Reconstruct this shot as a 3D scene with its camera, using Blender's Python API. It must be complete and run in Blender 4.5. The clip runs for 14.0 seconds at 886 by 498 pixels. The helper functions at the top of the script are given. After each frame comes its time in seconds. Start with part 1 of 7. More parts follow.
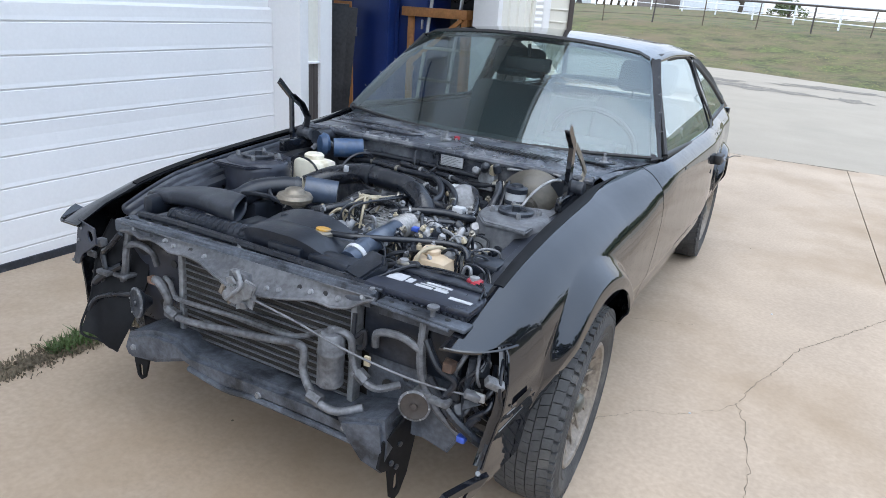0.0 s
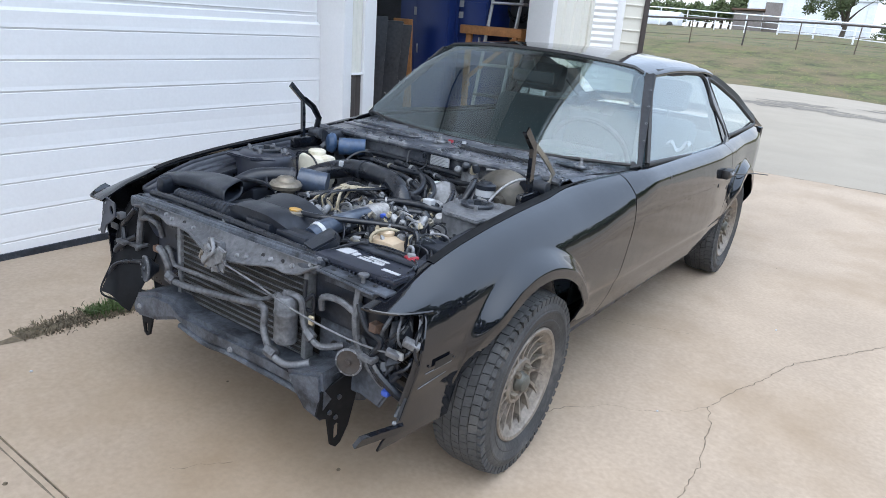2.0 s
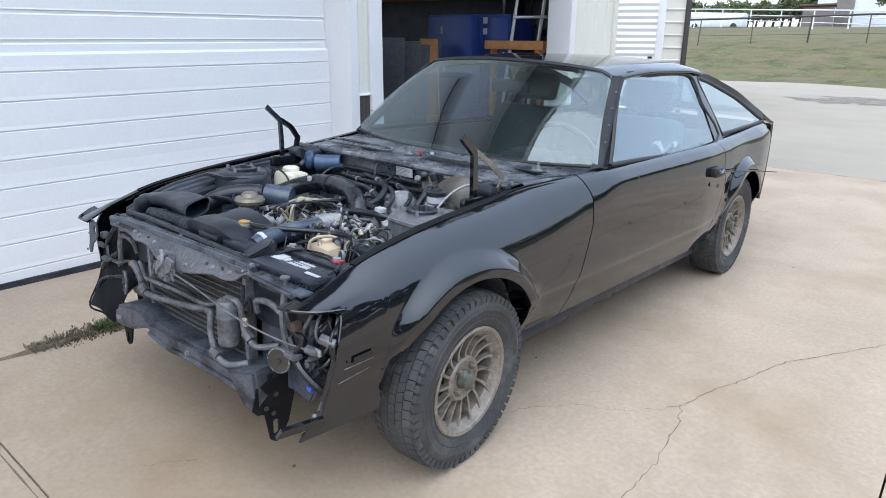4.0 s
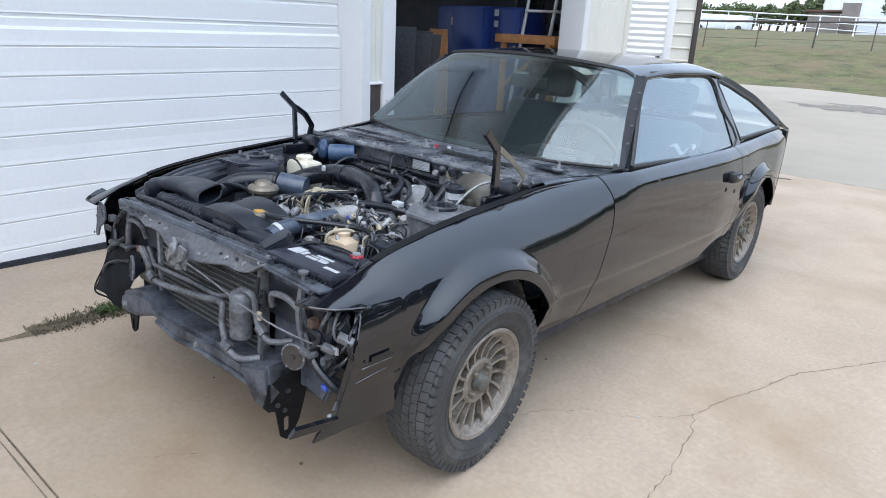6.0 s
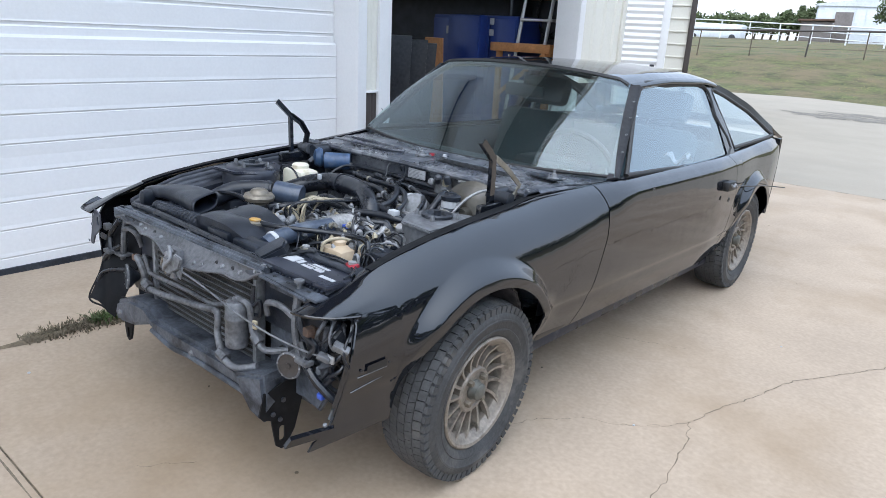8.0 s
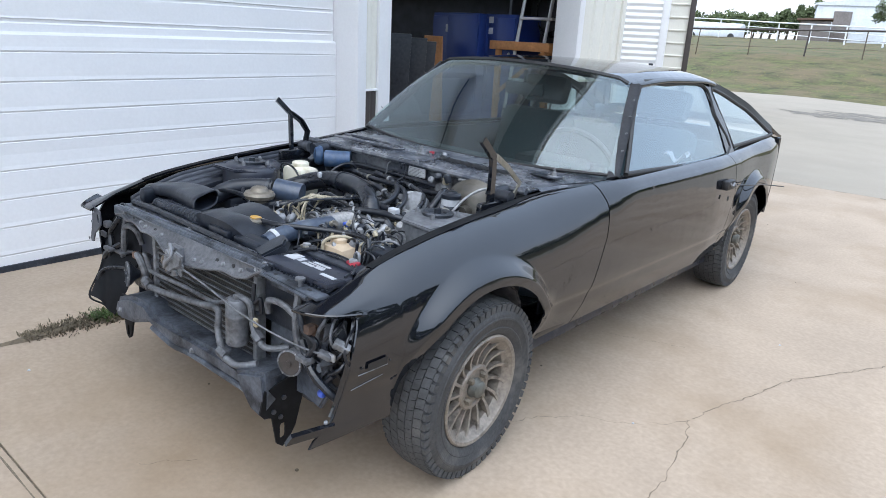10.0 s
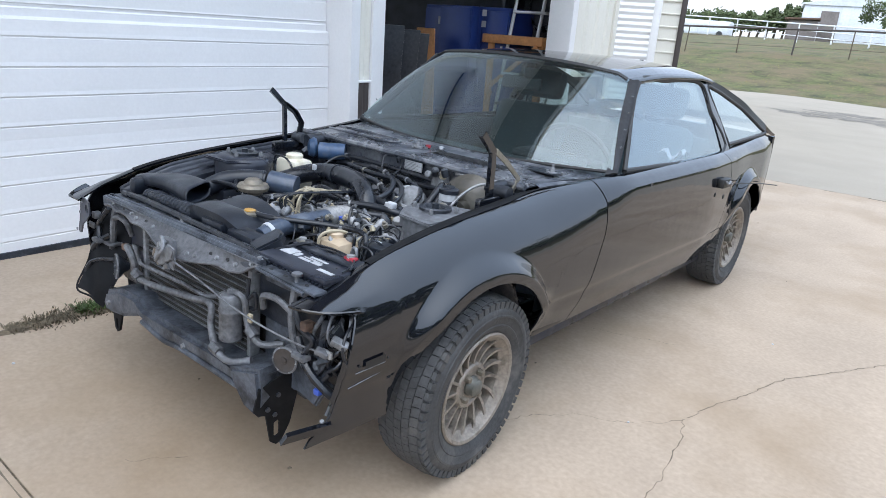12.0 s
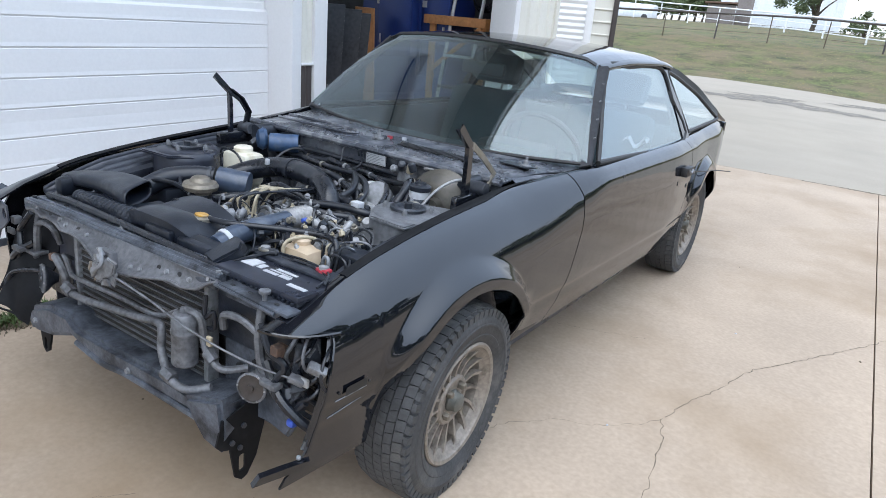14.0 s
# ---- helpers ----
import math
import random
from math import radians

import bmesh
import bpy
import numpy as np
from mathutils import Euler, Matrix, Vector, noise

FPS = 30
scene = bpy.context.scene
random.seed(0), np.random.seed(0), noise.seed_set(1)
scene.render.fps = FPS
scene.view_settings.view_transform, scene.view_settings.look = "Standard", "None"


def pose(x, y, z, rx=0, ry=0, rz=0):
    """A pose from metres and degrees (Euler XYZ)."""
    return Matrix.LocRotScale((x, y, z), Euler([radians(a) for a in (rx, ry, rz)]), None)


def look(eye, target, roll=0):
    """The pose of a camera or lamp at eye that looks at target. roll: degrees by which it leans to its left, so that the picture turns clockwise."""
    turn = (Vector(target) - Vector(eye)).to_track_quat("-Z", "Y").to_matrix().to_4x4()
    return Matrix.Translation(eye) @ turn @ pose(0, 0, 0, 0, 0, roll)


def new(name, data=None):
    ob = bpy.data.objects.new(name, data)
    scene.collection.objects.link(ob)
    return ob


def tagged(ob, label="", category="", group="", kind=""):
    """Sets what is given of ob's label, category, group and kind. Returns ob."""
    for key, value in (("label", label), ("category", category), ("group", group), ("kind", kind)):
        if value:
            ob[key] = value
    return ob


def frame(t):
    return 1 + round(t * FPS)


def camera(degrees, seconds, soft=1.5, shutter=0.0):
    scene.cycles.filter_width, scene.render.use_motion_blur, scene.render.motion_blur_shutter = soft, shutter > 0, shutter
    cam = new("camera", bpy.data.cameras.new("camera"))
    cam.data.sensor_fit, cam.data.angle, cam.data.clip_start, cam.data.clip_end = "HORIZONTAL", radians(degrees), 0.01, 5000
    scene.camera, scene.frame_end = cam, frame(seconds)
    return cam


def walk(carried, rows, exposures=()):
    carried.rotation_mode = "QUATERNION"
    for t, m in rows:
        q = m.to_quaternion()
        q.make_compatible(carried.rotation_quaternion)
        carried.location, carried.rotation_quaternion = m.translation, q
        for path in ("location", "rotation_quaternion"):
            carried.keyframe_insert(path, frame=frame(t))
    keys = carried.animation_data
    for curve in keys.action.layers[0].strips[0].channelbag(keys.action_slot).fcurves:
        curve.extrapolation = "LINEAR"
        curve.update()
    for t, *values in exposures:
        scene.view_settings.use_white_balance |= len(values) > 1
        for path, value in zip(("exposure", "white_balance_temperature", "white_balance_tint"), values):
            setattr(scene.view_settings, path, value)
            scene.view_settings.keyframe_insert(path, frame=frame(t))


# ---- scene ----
cam = camera(66.3, 14.0, soft=0.8)
# The car and the slab under it lean a little away from the garage; the buildings are upright.
CAR = pose(0, 0, 0, -1.865, 1.07, 0)
PATH = [
    (0, (1.166, -1.74, 1.327), (0.312, -0.05, 0.683), 5.7),
    (0.5, (1.228, -1.765, 1.354), (0.385, -0.06, 0.734), 5.5),
    (1, (1.362, -1.696, 1.348), (0.393, -0.061, 0.726), 8.0),
    (1.5, (1.485, -1.665, 1.338), (0.419, -0.1, 0.696), 5.7),
    (2, (1.592, -1.75, 1.337), (0.531, -0.17, 0.721), 6.4),
    (2.5, (1.708, -1.765, 1.349), (0.639, -0.185, 0.748), 5.2),
    (3, (1.852, -1.663, 1.366), (0.729, -0.112, 0.788), 7.6),
    (3.2, (1.996, -1.582, 1.351), (0.754, -0.124, 0.775), 1.7),
    (5.5, (1.896, -1.58, 1.358), (0.689, -0.101, 0.76), 4.9),
    (6, (1.876, -1.585, 1.352), (0.663, -0.114, 0.747), 4.9),
    (6.5, (1.857, -1.592, 1.35), (0.654, -0.108, 0.756), 5.0),
    (7, (1.863, -1.587, 1.354), (0.666, -0.096, 0.766), 4.9),
    (7.5, (1.87, -1.587, 1.355), (0.669, -0.1, 0.767), 5.2),
    (8, (1.876, -1.587, 1.356), (0.668, -0.104, 0.773), 5.0),
    (10.5, (1.871, -1.594, 1.355), (0.671, -0.106, 0.766), 5.3),
    (11, (1.854, -1.593, 1.35), (0.663, -0.1, 0.757), 5.7),
    (11.5, (1.847, -1.591, 1.352), (0.665, -0.091, 0.757), 5.5),
    (12, (1.823, -1.588, 1.349), (0.654, -0.081, 0.747), 6.2),
    (12.5, (1.798, -1.583, 1.344), (0.631, -0.074, 0.741), 7.6),
    (13, (1.732, -1.582, 1.335), (0.58, -0.067, 0.721), 8.1),
    (13.5, (1.647, -1.593, 1.34), (0.612, -0.004, 0.704), 7.9),
    (14, (1.604, -1.514, 1.343), (0.605, 0.099, 0.711), 6.95),
]
walk(cam, [(t, CAR @ look(eye, target, roll)) for t, eye, target, roll in PATH])

# ---- light ----
scene.view_settings.exposure = 0.37
SUN_WAY = (0.08, -0.42, 0.90)
world = bpy.data.worlds.new("overcast_sky")
scene.world = world
world.use_nodes = True
wn, wl = world.node_tree.nodes, world.node_tree.links
sky = wn.new("ShaderNodeTexSky")
sky.sky_type, sky.sun_disc = "NISHITA", False
sky.sun_elevation, sky.sun_rotation = math.asin(Vector(SUN_WAY).normalized().z), math.atan2(SUN_WAY[0], SUN_WAY[1])
sky.air_density, sky.dust_density = 1.0, 1.0
cloud = wn.new("ShaderNodeTexNoise")
cloud.inputs["Scale"].default_value, cloud.inputs["Detail"].default_value = 2.2, 5
coords = wn.new("ShaderNodeTexCoord")
wl.new(coords.outputs["Generated"], cloud.inputs["Vector"])
# an overcast dome: brighter overhead than at the horizon, with soft cloud
split = wn.new("ShaderNodeSeparateXYZ")
wl.new(coords.outputs["Generated"], split.inputs[0])
height = wn.new("ShaderNodeMapRange")
height.inputs["From Min"].default_value, height.inputs["From Max"].default_value = -0.02, 0.9
height.inputs["To Min"].default_value, height.inputs["To Max"].default_value = 0.0, 1.0
wl.new(split.outputs["Z"], height.inputs["Value"])
billow = wn.new("ShaderNodeMath")
billow.operation = "MULTIPLY_ADD"
billow.inputs[1].default_value, billow.inputs[2].default_value = 0.5, -0.25
wl.new(cloud.outputs["Fac"], billow.inputs[0])
layer = wn.new("ShaderNodeMath")
layer.operation = "ADD"
wl.new(height.outputs["Result"], layer.inputs[0])
wl.new(billow.outputs[0], layer.inputs[1])
grey = wn.new("ShaderNodeValToRGB")
grey.color_ramp.elements[0].position, grey.color_ramp.elements[0].color = 0.0, (9.6, 10.1, 10.8, 1)
grey.color_ramp.elements[1].position, grey.color_ramp.elements[1].color = 1.0, (9.4, 12.2, 16.8, 1)
blue = grey.color_ramp.elements.new(0.28)
blue.color = (9.8, 12.0, 15.6, 1)
wl.new(layer.outputs[0], grey.inputs["Fac"])
# the sun's broad glow through thin cloud, high over the open side of the drive
toward = wn.new("ShaderNodeVectorMath")
toward.operation = "DOT_PRODUCT"
toward.inputs[1].default_value = Vector(SUN_WAY).normalized()
wl.new(coords.outputs["Generated"], toward.inputs[0])
lobe = wn.new("ShaderNodeMath")
lobe.operation, lobe.use_clamp = "POWER", False
lobe.inputs[1].default_value = 3.0
lift = wn.new("ShaderNodeMath")
lift.operation = "MAXIMUM"
lift.inputs[1].default_value = 0.0
wl.new(toward.outputs["Value"], lift.inputs[0])
wl.new(lift.outputs[0], lobe.inputs[0])
glow = wn.new("ShaderNodeMix")
glow.data_type, glow.blend_type = "RGBA", "ADD"
glow.clamp_factor = False
glow.inputs["B"].default_value = (21.0, 21.8, 22.6, 1)
wl.new(lobe.outputs[0], glow.inputs["Factor"])
wl.new(grey.outputs["Color"], glow.inputs["A"])
veil = wn.new("ShaderNodeMix")
veil.data_type = "RGBA"
veil.inputs["Factor"].default_value = 0.93
wl.new(sky.outputs["Color"], veil.inputs["A"])
wl.new(glow.outputs["Result"], veil.inputs["B"])
wl.new(veil.outputs["Result"], wn["Background"].inputs["Color"])
wn["Background"].inputs["Strength"].default_value = 0.1
sun = new("sun", bpy.data.lights.new("sun", "SUN"))
sun.data.energy, sun.data.angle, sun.data.color = 0.62, radians(60), (1, 0.93, 0.83)
sun.matrix_world = look([14 * c for c in SUN_WAY], (0, 0, 0))


# ---- materials ----
def material(name, colour, rough=0.5, metal=0.0, vary=0.12, scale=8.0, fine=90.0, bump=0.0, bump_scale=60.0, coat=0.0,
             spots=None, spot_scale=6.0, spot_edge=(0.55, 0.7), rough_vary=0.0, island=0.0):
    """A surface with broad and fine variation, optional stains and relief."""
    m = bpy.data.materials.new(name)
    m.use_nodes = True
    n, l = m.node_tree.nodes, m.node_tree.links
    bsdf = n["Principled BSDF"]
    bsdf.inputs["Roughness"].default_value = rough
    bsdf.inputs["Metallic"].default_value = metal
    bsdf.inputs["Coat Weight"].default_value = coat
    bsdf.inputs["Coat Roughness"].default_value = 0.04
    tc = n.new("ShaderNodeTexCoord")
    broad, grain = n.new("ShaderNodeTexNoise"), n.new("ShaderNodeTexNoise")
    for tex, sc in ((broad, scale), (grain, fine)):
        tex.inputs["Scale"].default_value, tex.inputs["Detail"].default_value = sc, 6
        l.new(tc.outputs["Object"], tex.inputs["Vector"])
    add = n.new("ShaderNodeMath")
    add.operation = "ADD"
    l.new(broad.outputs["Fac"], add.inputs[0])
    l.new(grain.outputs["Fac"], add.inputs[1])
    ramp = n.new("ShaderNodeMapRange")
    ramp.inputs["From Min"].default_value, ramp.inputs["From Max"].default_value = 0.7, 1.3
    ramp.inputs["To Min"].default_value, ramp.inputs["To Max"].default_value = 1 - vary, 1 + vary
    l.new(add.outputs[0], ramp.inputs["Value"])
    tint = n.new("ShaderNodeMix")
    tint.data_type, tint.blend_type = "RGBA", "MULTIPLY"
    tint.inputs["Factor"].default_value = 1
    tint.inputs["A"].default_value = (*colour, 1)
    l.new(ramp.outputs["Result"], tint.inputs["B"])
    out = tint.outputs["Result"]
    if island:
        info = n.new("ShaderNodeObjectInfo")
        r2 = n.new("ShaderNodeMapRange")
        r2.inputs["To Min"].default_value, r2.inputs["To Max"].default_value = 1 - island, 1 + island
        l.new(info.outputs["Random"], r2.inputs["Value"])
        t2 = n.new("ShaderNodeMix")
        t2.data_type, t2.blend_type = "RGBA", "MULTIPLY"
        t2.inputs["Factor"].default_value = 1
        l.new(out, t2.inputs["A"])
        l.new(r2.outputs["Result"], t2.inputs["B"])
        out = t2.outputs["Result"]
    if spots:
        st = n.new("ShaderNodeTexNoise")
        st.inputs["Scale"].default_value, st.inputs["Detail"].default_value, st.inputs["Roughness"].default_value = spot_scale, 8, 0.62
        l.new(tc.outputs["Object"], st.inputs["Vector"])
        edge = n.new("ShaderNodeMapRange")
        edge.inputs["From Min"].default_value, edge.inputs["From Max"].default_value = spot_edge
        l.new(st.outputs["Fac"], edge.inputs["Value"])
        mix = n.new("ShaderNodeMix")
        mix.data_type = "RGBA"
        mix.inputs["B"].default_value = (*spots, 1)
        l.new(edge.outputs["Result"], mix.inputs["Factor"])
        l.new(out, mix.inputs["A"])
        out = mix.outputs["Result"]
    l.new(out, bsdf.inputs["Base Color"])
    if rough_vary:
        rr = n.new("ShaderNodeMapRange")
        rr.inputs["From Min"].default_value, rr.inputs["From Max"].default_value = 0.3, 0.7
        rr.inputs["To Min"].default_value, rr.inputs["To Max"].default_value = max(0.02, rough - rough_vary), min(1, rough + rough_vary)
        l.new(broad.outputs["Fac"], rr.inputs["Value"])
        l.new(rr.outputs["Result"], bsdf.inputs["Roughness"])
    if bump:
        bt = n.new("ShaderNodeTexNoise")
        bt.inputs["Scale"].default_value, bt.inputs["Detail"].default_value = bump_scale, 5
        l.new(tc.outputs["Object"], bt.inputs["Vector"])
        bp = n.new("ShaderNodeBump")
        bp.inputs["Strength"].default_value, bp.inputs["Distance"].default_value = bump, 0.01
        l.new(bt.outputs["Fac"], bp.inputs["Height"])
        l.new(bp.outputs["Normal"], bsdf.inputs["Normal"])
    return m


def glass(name, tint, rough=0.0, least=0.11, shine=(1, 1, 1), haze=0.03):
    m = bpy.data.materials.new(name)
    m.use_nodes = True
    n, l = m.node_tree.nodes, m.node_tree.links
    n.remove(n["Principled BSDF"])
    clear, gloss, mix = n.new("ShaderNodeBsdfTransparent"), n.new("ShaderNodeBsdfGlossy"), n.new("ShaderNodeMixShader")
    clear.inputs["Color"].default_value = (*tint, 1)
    gloss.inputs["Roughness"].default_value = rough
    gloss.inputs["Color"].default_value = (*shine, 1)
    facing, power, scale = n.new("ShaderNodeLayerWeight"), n.new("ShaderNodeMath"), n.new("ShaderNodeMath")
    facing.inputs["Blend"].default_value = 0.5
    power.operation, scale.operation = "POWER", "MULTIPLY_ADD"
    power.inputs[1].default_value = 4.0
    scale.inputs[1].default_value, scale.inputs[2].default_value = 0.98 - least, least
    l.new(facing.outputs["Facing"], power.inputs[0])
    l.new(power.outputs[0], scale.inputs[0])
    l.new(scale.outputs[0], mix.inputs[0])
    l.new(clear.outputs[0], mix.inputs[1])
    l.new(gloss.outputs[0], mix.inputs[2])
    # a thin film of dust
    film, dust, tc, grime, thick = n.new("ShaderNodeMixShader"), n.new("ShaderNodeBsdfDiffuse"), n.new("ShaderNodeTexCoord"), n.new("ShaderNodeTexNoise"), n.new("ShaderNodeMapRange")
    dust.inputs["Color"].default_value = (0.62, 0.68, 0.70, 1)
    grime.inputs["Scale"].default_value, grime.inputs["Detail"].default_value = 5, 6
    thick.inputs["From Min"].default_value, thick.inputs["From Max"].default_value = 0.35, 0.7
    thick.inputs["To Min"].default_value, thick.inputs["To Max"].default_value = haze * 0.5, haze * 1.5
    l.new(tc.outputs["Object"], grime.inputs["Vector"])
    l.new(grime.outputs["Fac"], thick.inputs["Value"])
    l.new(thick.outputs["Result"], film.inputs[0])
    l.new(mix.outputs[0], film.inputs[1])
    l.new(dust.outputs[0], film.inputs[2])
    l.new(film.outputs[0], n["Material Output"].inputs["Surface"])
    return m


PAINT = material("black_car_paint", (0.006, 0.007, 0.010), 0.14, vary=0.2, scale=2, fine=30, coat=1.0)
DUSTY = material("dusty_black_metal", (0.022, 0.026, 0.034), 0.40, vary=0.45, scale=9, fine=70, spots=(0.095, 0.10, 0.112), spot_scale=9, bump=0.15, bump_scale=90, rough_vary=0.12)
INNER = material("inner_body_paint", (0.018, 0.021, 0.032), 0.33, vary=0.35, scale=6, fine=50, spots=(0.09, 0.09, 0.098), spot_scale=8, rough_vary=0.15)
RUBBER = material("tyre_rubber", (0.040, 0.041, 0.043), 0.7, vary=0.35, scale=9, fine=80, spots=(0.10, 0.097, 0.092), spot_scale=7, bump=0.2, bump_scale=120)
ALLOY = material("bronze_grey_alloy", (0.255, 0.222, 0.188), 0.5, metal=0.35, vary=0.25, scale=14, fine=90, spots=(0.10, 0.085, 0.07), spot_scale=12)
CONCRETE = material("weathered_concrete", (0.380, 0.296, 0.220), 0.85, vary=0.14, scale=1.6, fine=55, spots=(0.258, 0.184, 0.116), spot_scale=0.75, spot_edge=(0.46, 0.74), bump=0.06, bump_scale=90)
APRON_MIX = material("pale_far_concrete", (0.290, 0.250, 0.198), 0.85, vary=0.08, scale=1.2, fine=40, spots=(0.25, 0.22, 0.175), spot_scale=0.5, spot_edge=(0.5, 0.8), bump=0.05, bump_scale=90)
WHITE = material("white_enamel", (0.77, 0.77, 0.775), 0.4, vary=0.03, scale=2, fine=60, bump=0.03, bump_scale=30)
CREAM = material("cream_sheet_metal", (0.70, 0.68, 0.61), 0.45, vary=0.04, scale=2, fine=40)
BROWN = material("brown_trim", (0.055, 0.045, 0.042), 0.5, vary=0.15)
GRASS = material("dry_turf", (0.066, 0.073, 0.019), 0.95, vary=0.8, scale=1.4, fine=7, spots=(0.125, 0.092, 0.046), spot_scale=0.6, spot_edge=(0.38, 0.64), bump=1.0, bump_scale=6)
BLUE = material("blue_painted_steel", (0.012, 0.035, 0.17), 0.45, vary=0.1)
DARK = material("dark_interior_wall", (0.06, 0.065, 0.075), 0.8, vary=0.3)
WOOD = material("orange_pine", (0.42, 0.19, 0.07), 0.6, vary=0.2, scale=5, fine=40)
PAINT.node_tree.nodes["Principled BSDF"].inputs["Specular IOR Level"].default_value = 0.0
PAINT.node_tree.nodes["Principled BSDF"].inputs["Coat IOR"].default_value = 1.70
# long polishing streaks in the lacquer
pn, pl = PAINT.node_tree.nodes, PAINT.node_tree.links
stretch, streak, haze = pn.new("ShaderNodeMapping"), pn.new("ShaderNodeTexNoise"), pn.new("ShaderNodeMapRange")
stretch.inputs["Scale"].default_value = (34, 1.6, 34)
streak.inputs["Scale"].default_value, streak.inputs["Detail"].default_value = 1.0, 4
haze.inputs["From Min"].default_value, haze.inputs["From Max"].default_value = 0.38, 0.72
haze.inputs["To Min"].default_value, haze.inputs["To Max"].default_value = 0.015, 0.07
pc, pb = pn.new("ShaderNodeTexCoord"), pn.new("ShaderNodeBump")
pl.new(pc.outputs["Object"], stretch.inputs["Vector"])
pl.new(stretch.outputs["Vector"], streak.inputs["Vector"])
pl.new(streak.outputs["Fac"], haze.inputs["Value"])
pl.new(haze.outputs["Result"], pn["Principled BSDF"].inputs["Coat Roughness"])
pb.inputs["Strength"].default_value, pb.inputs["Distance"].default_value = 0.06, 0.002
pl.new(streak.outputs["Fac"], pb.inputs["Height"])
# shallow waves left by old panel work
wave, wavy = pn.new("ShaderNodeTexNoise"), pn.new("ShaderNodeBump")
wave.inputs["Scale"].default_value, wave.inputs["Detail"].default_value = 9.0, 2
wavy.inputs["Strength"].default_value, wavy.inputs["Distance"].default_value = 0.10, 0.012
pl.new(pc.outputs["Object"], wave.inputs["Vector"])
pl.new(wave.outputs["Fac"], wavy.inputs["Height"])
pl.new(pb.outputs["Normal"], wavy.inputs["Normal"])
pl.new(wavy.outputs["Normal"], pn["Principled BSDF"].inputs["Coat Normal"])
WINDSHIELD = glass("windscreen_glass", (0.60, 0.73, 0.70), 0.0, 0.105, (0.80, 0.90, 0.94), 0.018)
SIDE_GLASS = glass("tinted_side_glass", (0.74, 0.84, 0.87), 0.0, 0.19, (0.88, 0.97, 1.0), 0.03)


# ---- mesh helpers ----
def part(name, bm, mat, parent=None, label="", m=None, smooth=True):
    """Links a bmesh as one mesh object, under a thing if one is given."""
    bmesh.ops.recalc_face_normals(bm, faces=bm.faces[:])
    me = bpy.data.meshes.new(name)
    bm.to_mesh(me)
    bm.free()
    if smooth:
        me.shade_smooth()
        me.set_sharp_from_angle(angle=radians(38))
    me.materials.append(mat)
    ob = new(name, me)
    ob.parent = parent
    if m is not None:
        ob.matrix_basis = m
    if label:
        ob["label"] = label
    return ob


def thing(name, label, category, m=None, group="", kind=""):
    ob = new(name)
    ob.empty_display_size = 0.1
    if m is not None:
        ob.matrix_basis = m
    return tagged(ob, label, category, group, kind)


def box(lo, hi, bevel=0.0, bm=None, m=None):
    """A box between two corners with bevelled edges."""
    bm = bm or bmesh.new()
    r = bmesh.ops.create_cube(bm, size=1)
    c = [(a + b) / 2 for a, b in zip(lo, hi)]
    s = [abs(b - a) for a, b in zip(lo, hi)]
    for v in r["verts"]:
        v.co = Vector([v.co[i] * s[i] + c[i] for i in range(3)])
    if bevel:
        vs = set(r["verts"])
        edges = [e for e in bm.edges if e.verts[0] in vs and e.verts[1] in vs]
        r2 = bmesh.ops.bevel(bm, geom=edges, offset=min(bevel, min(s) * 0.45), segments=2, profile=0.5, affect="EDGES")
        vs = {v for v in r["verts"] if v.is_valid} | set(r2["verts"])
        if m is not None:
            bmesh.ops.transform(bm, matrix=m, verts=list(vs))
    elif m is not None:
        bmesh.ops.transform(bm, matrix=m, verts=r["verts"])
    return bm


def spline(pts, n=6):
    """Catmull-Rom through the points."""
    p = [Vector(q) for q in pts]
    if len(p) < 3:
        return [p[0].lerp(p[-1], i / n) for i in range(n + 1)]
    p = [p[0] * 2 - p[1]] + p + [p[-1] * 2 - p[-2]]
    out = []
    for i in range(1, len(p) - 2):
        a, b, c, d = p[i - 1:i + 3]
        for k in range(n):
            t = k / n
            out.append(0.5 * ((2 * b) + (c - a) * t + (2 * a - 5 * b + 4 * c - d) * t * t + (3 * b - a - 3 * c + d) * t ** 3))
    return out + [p[-2]]


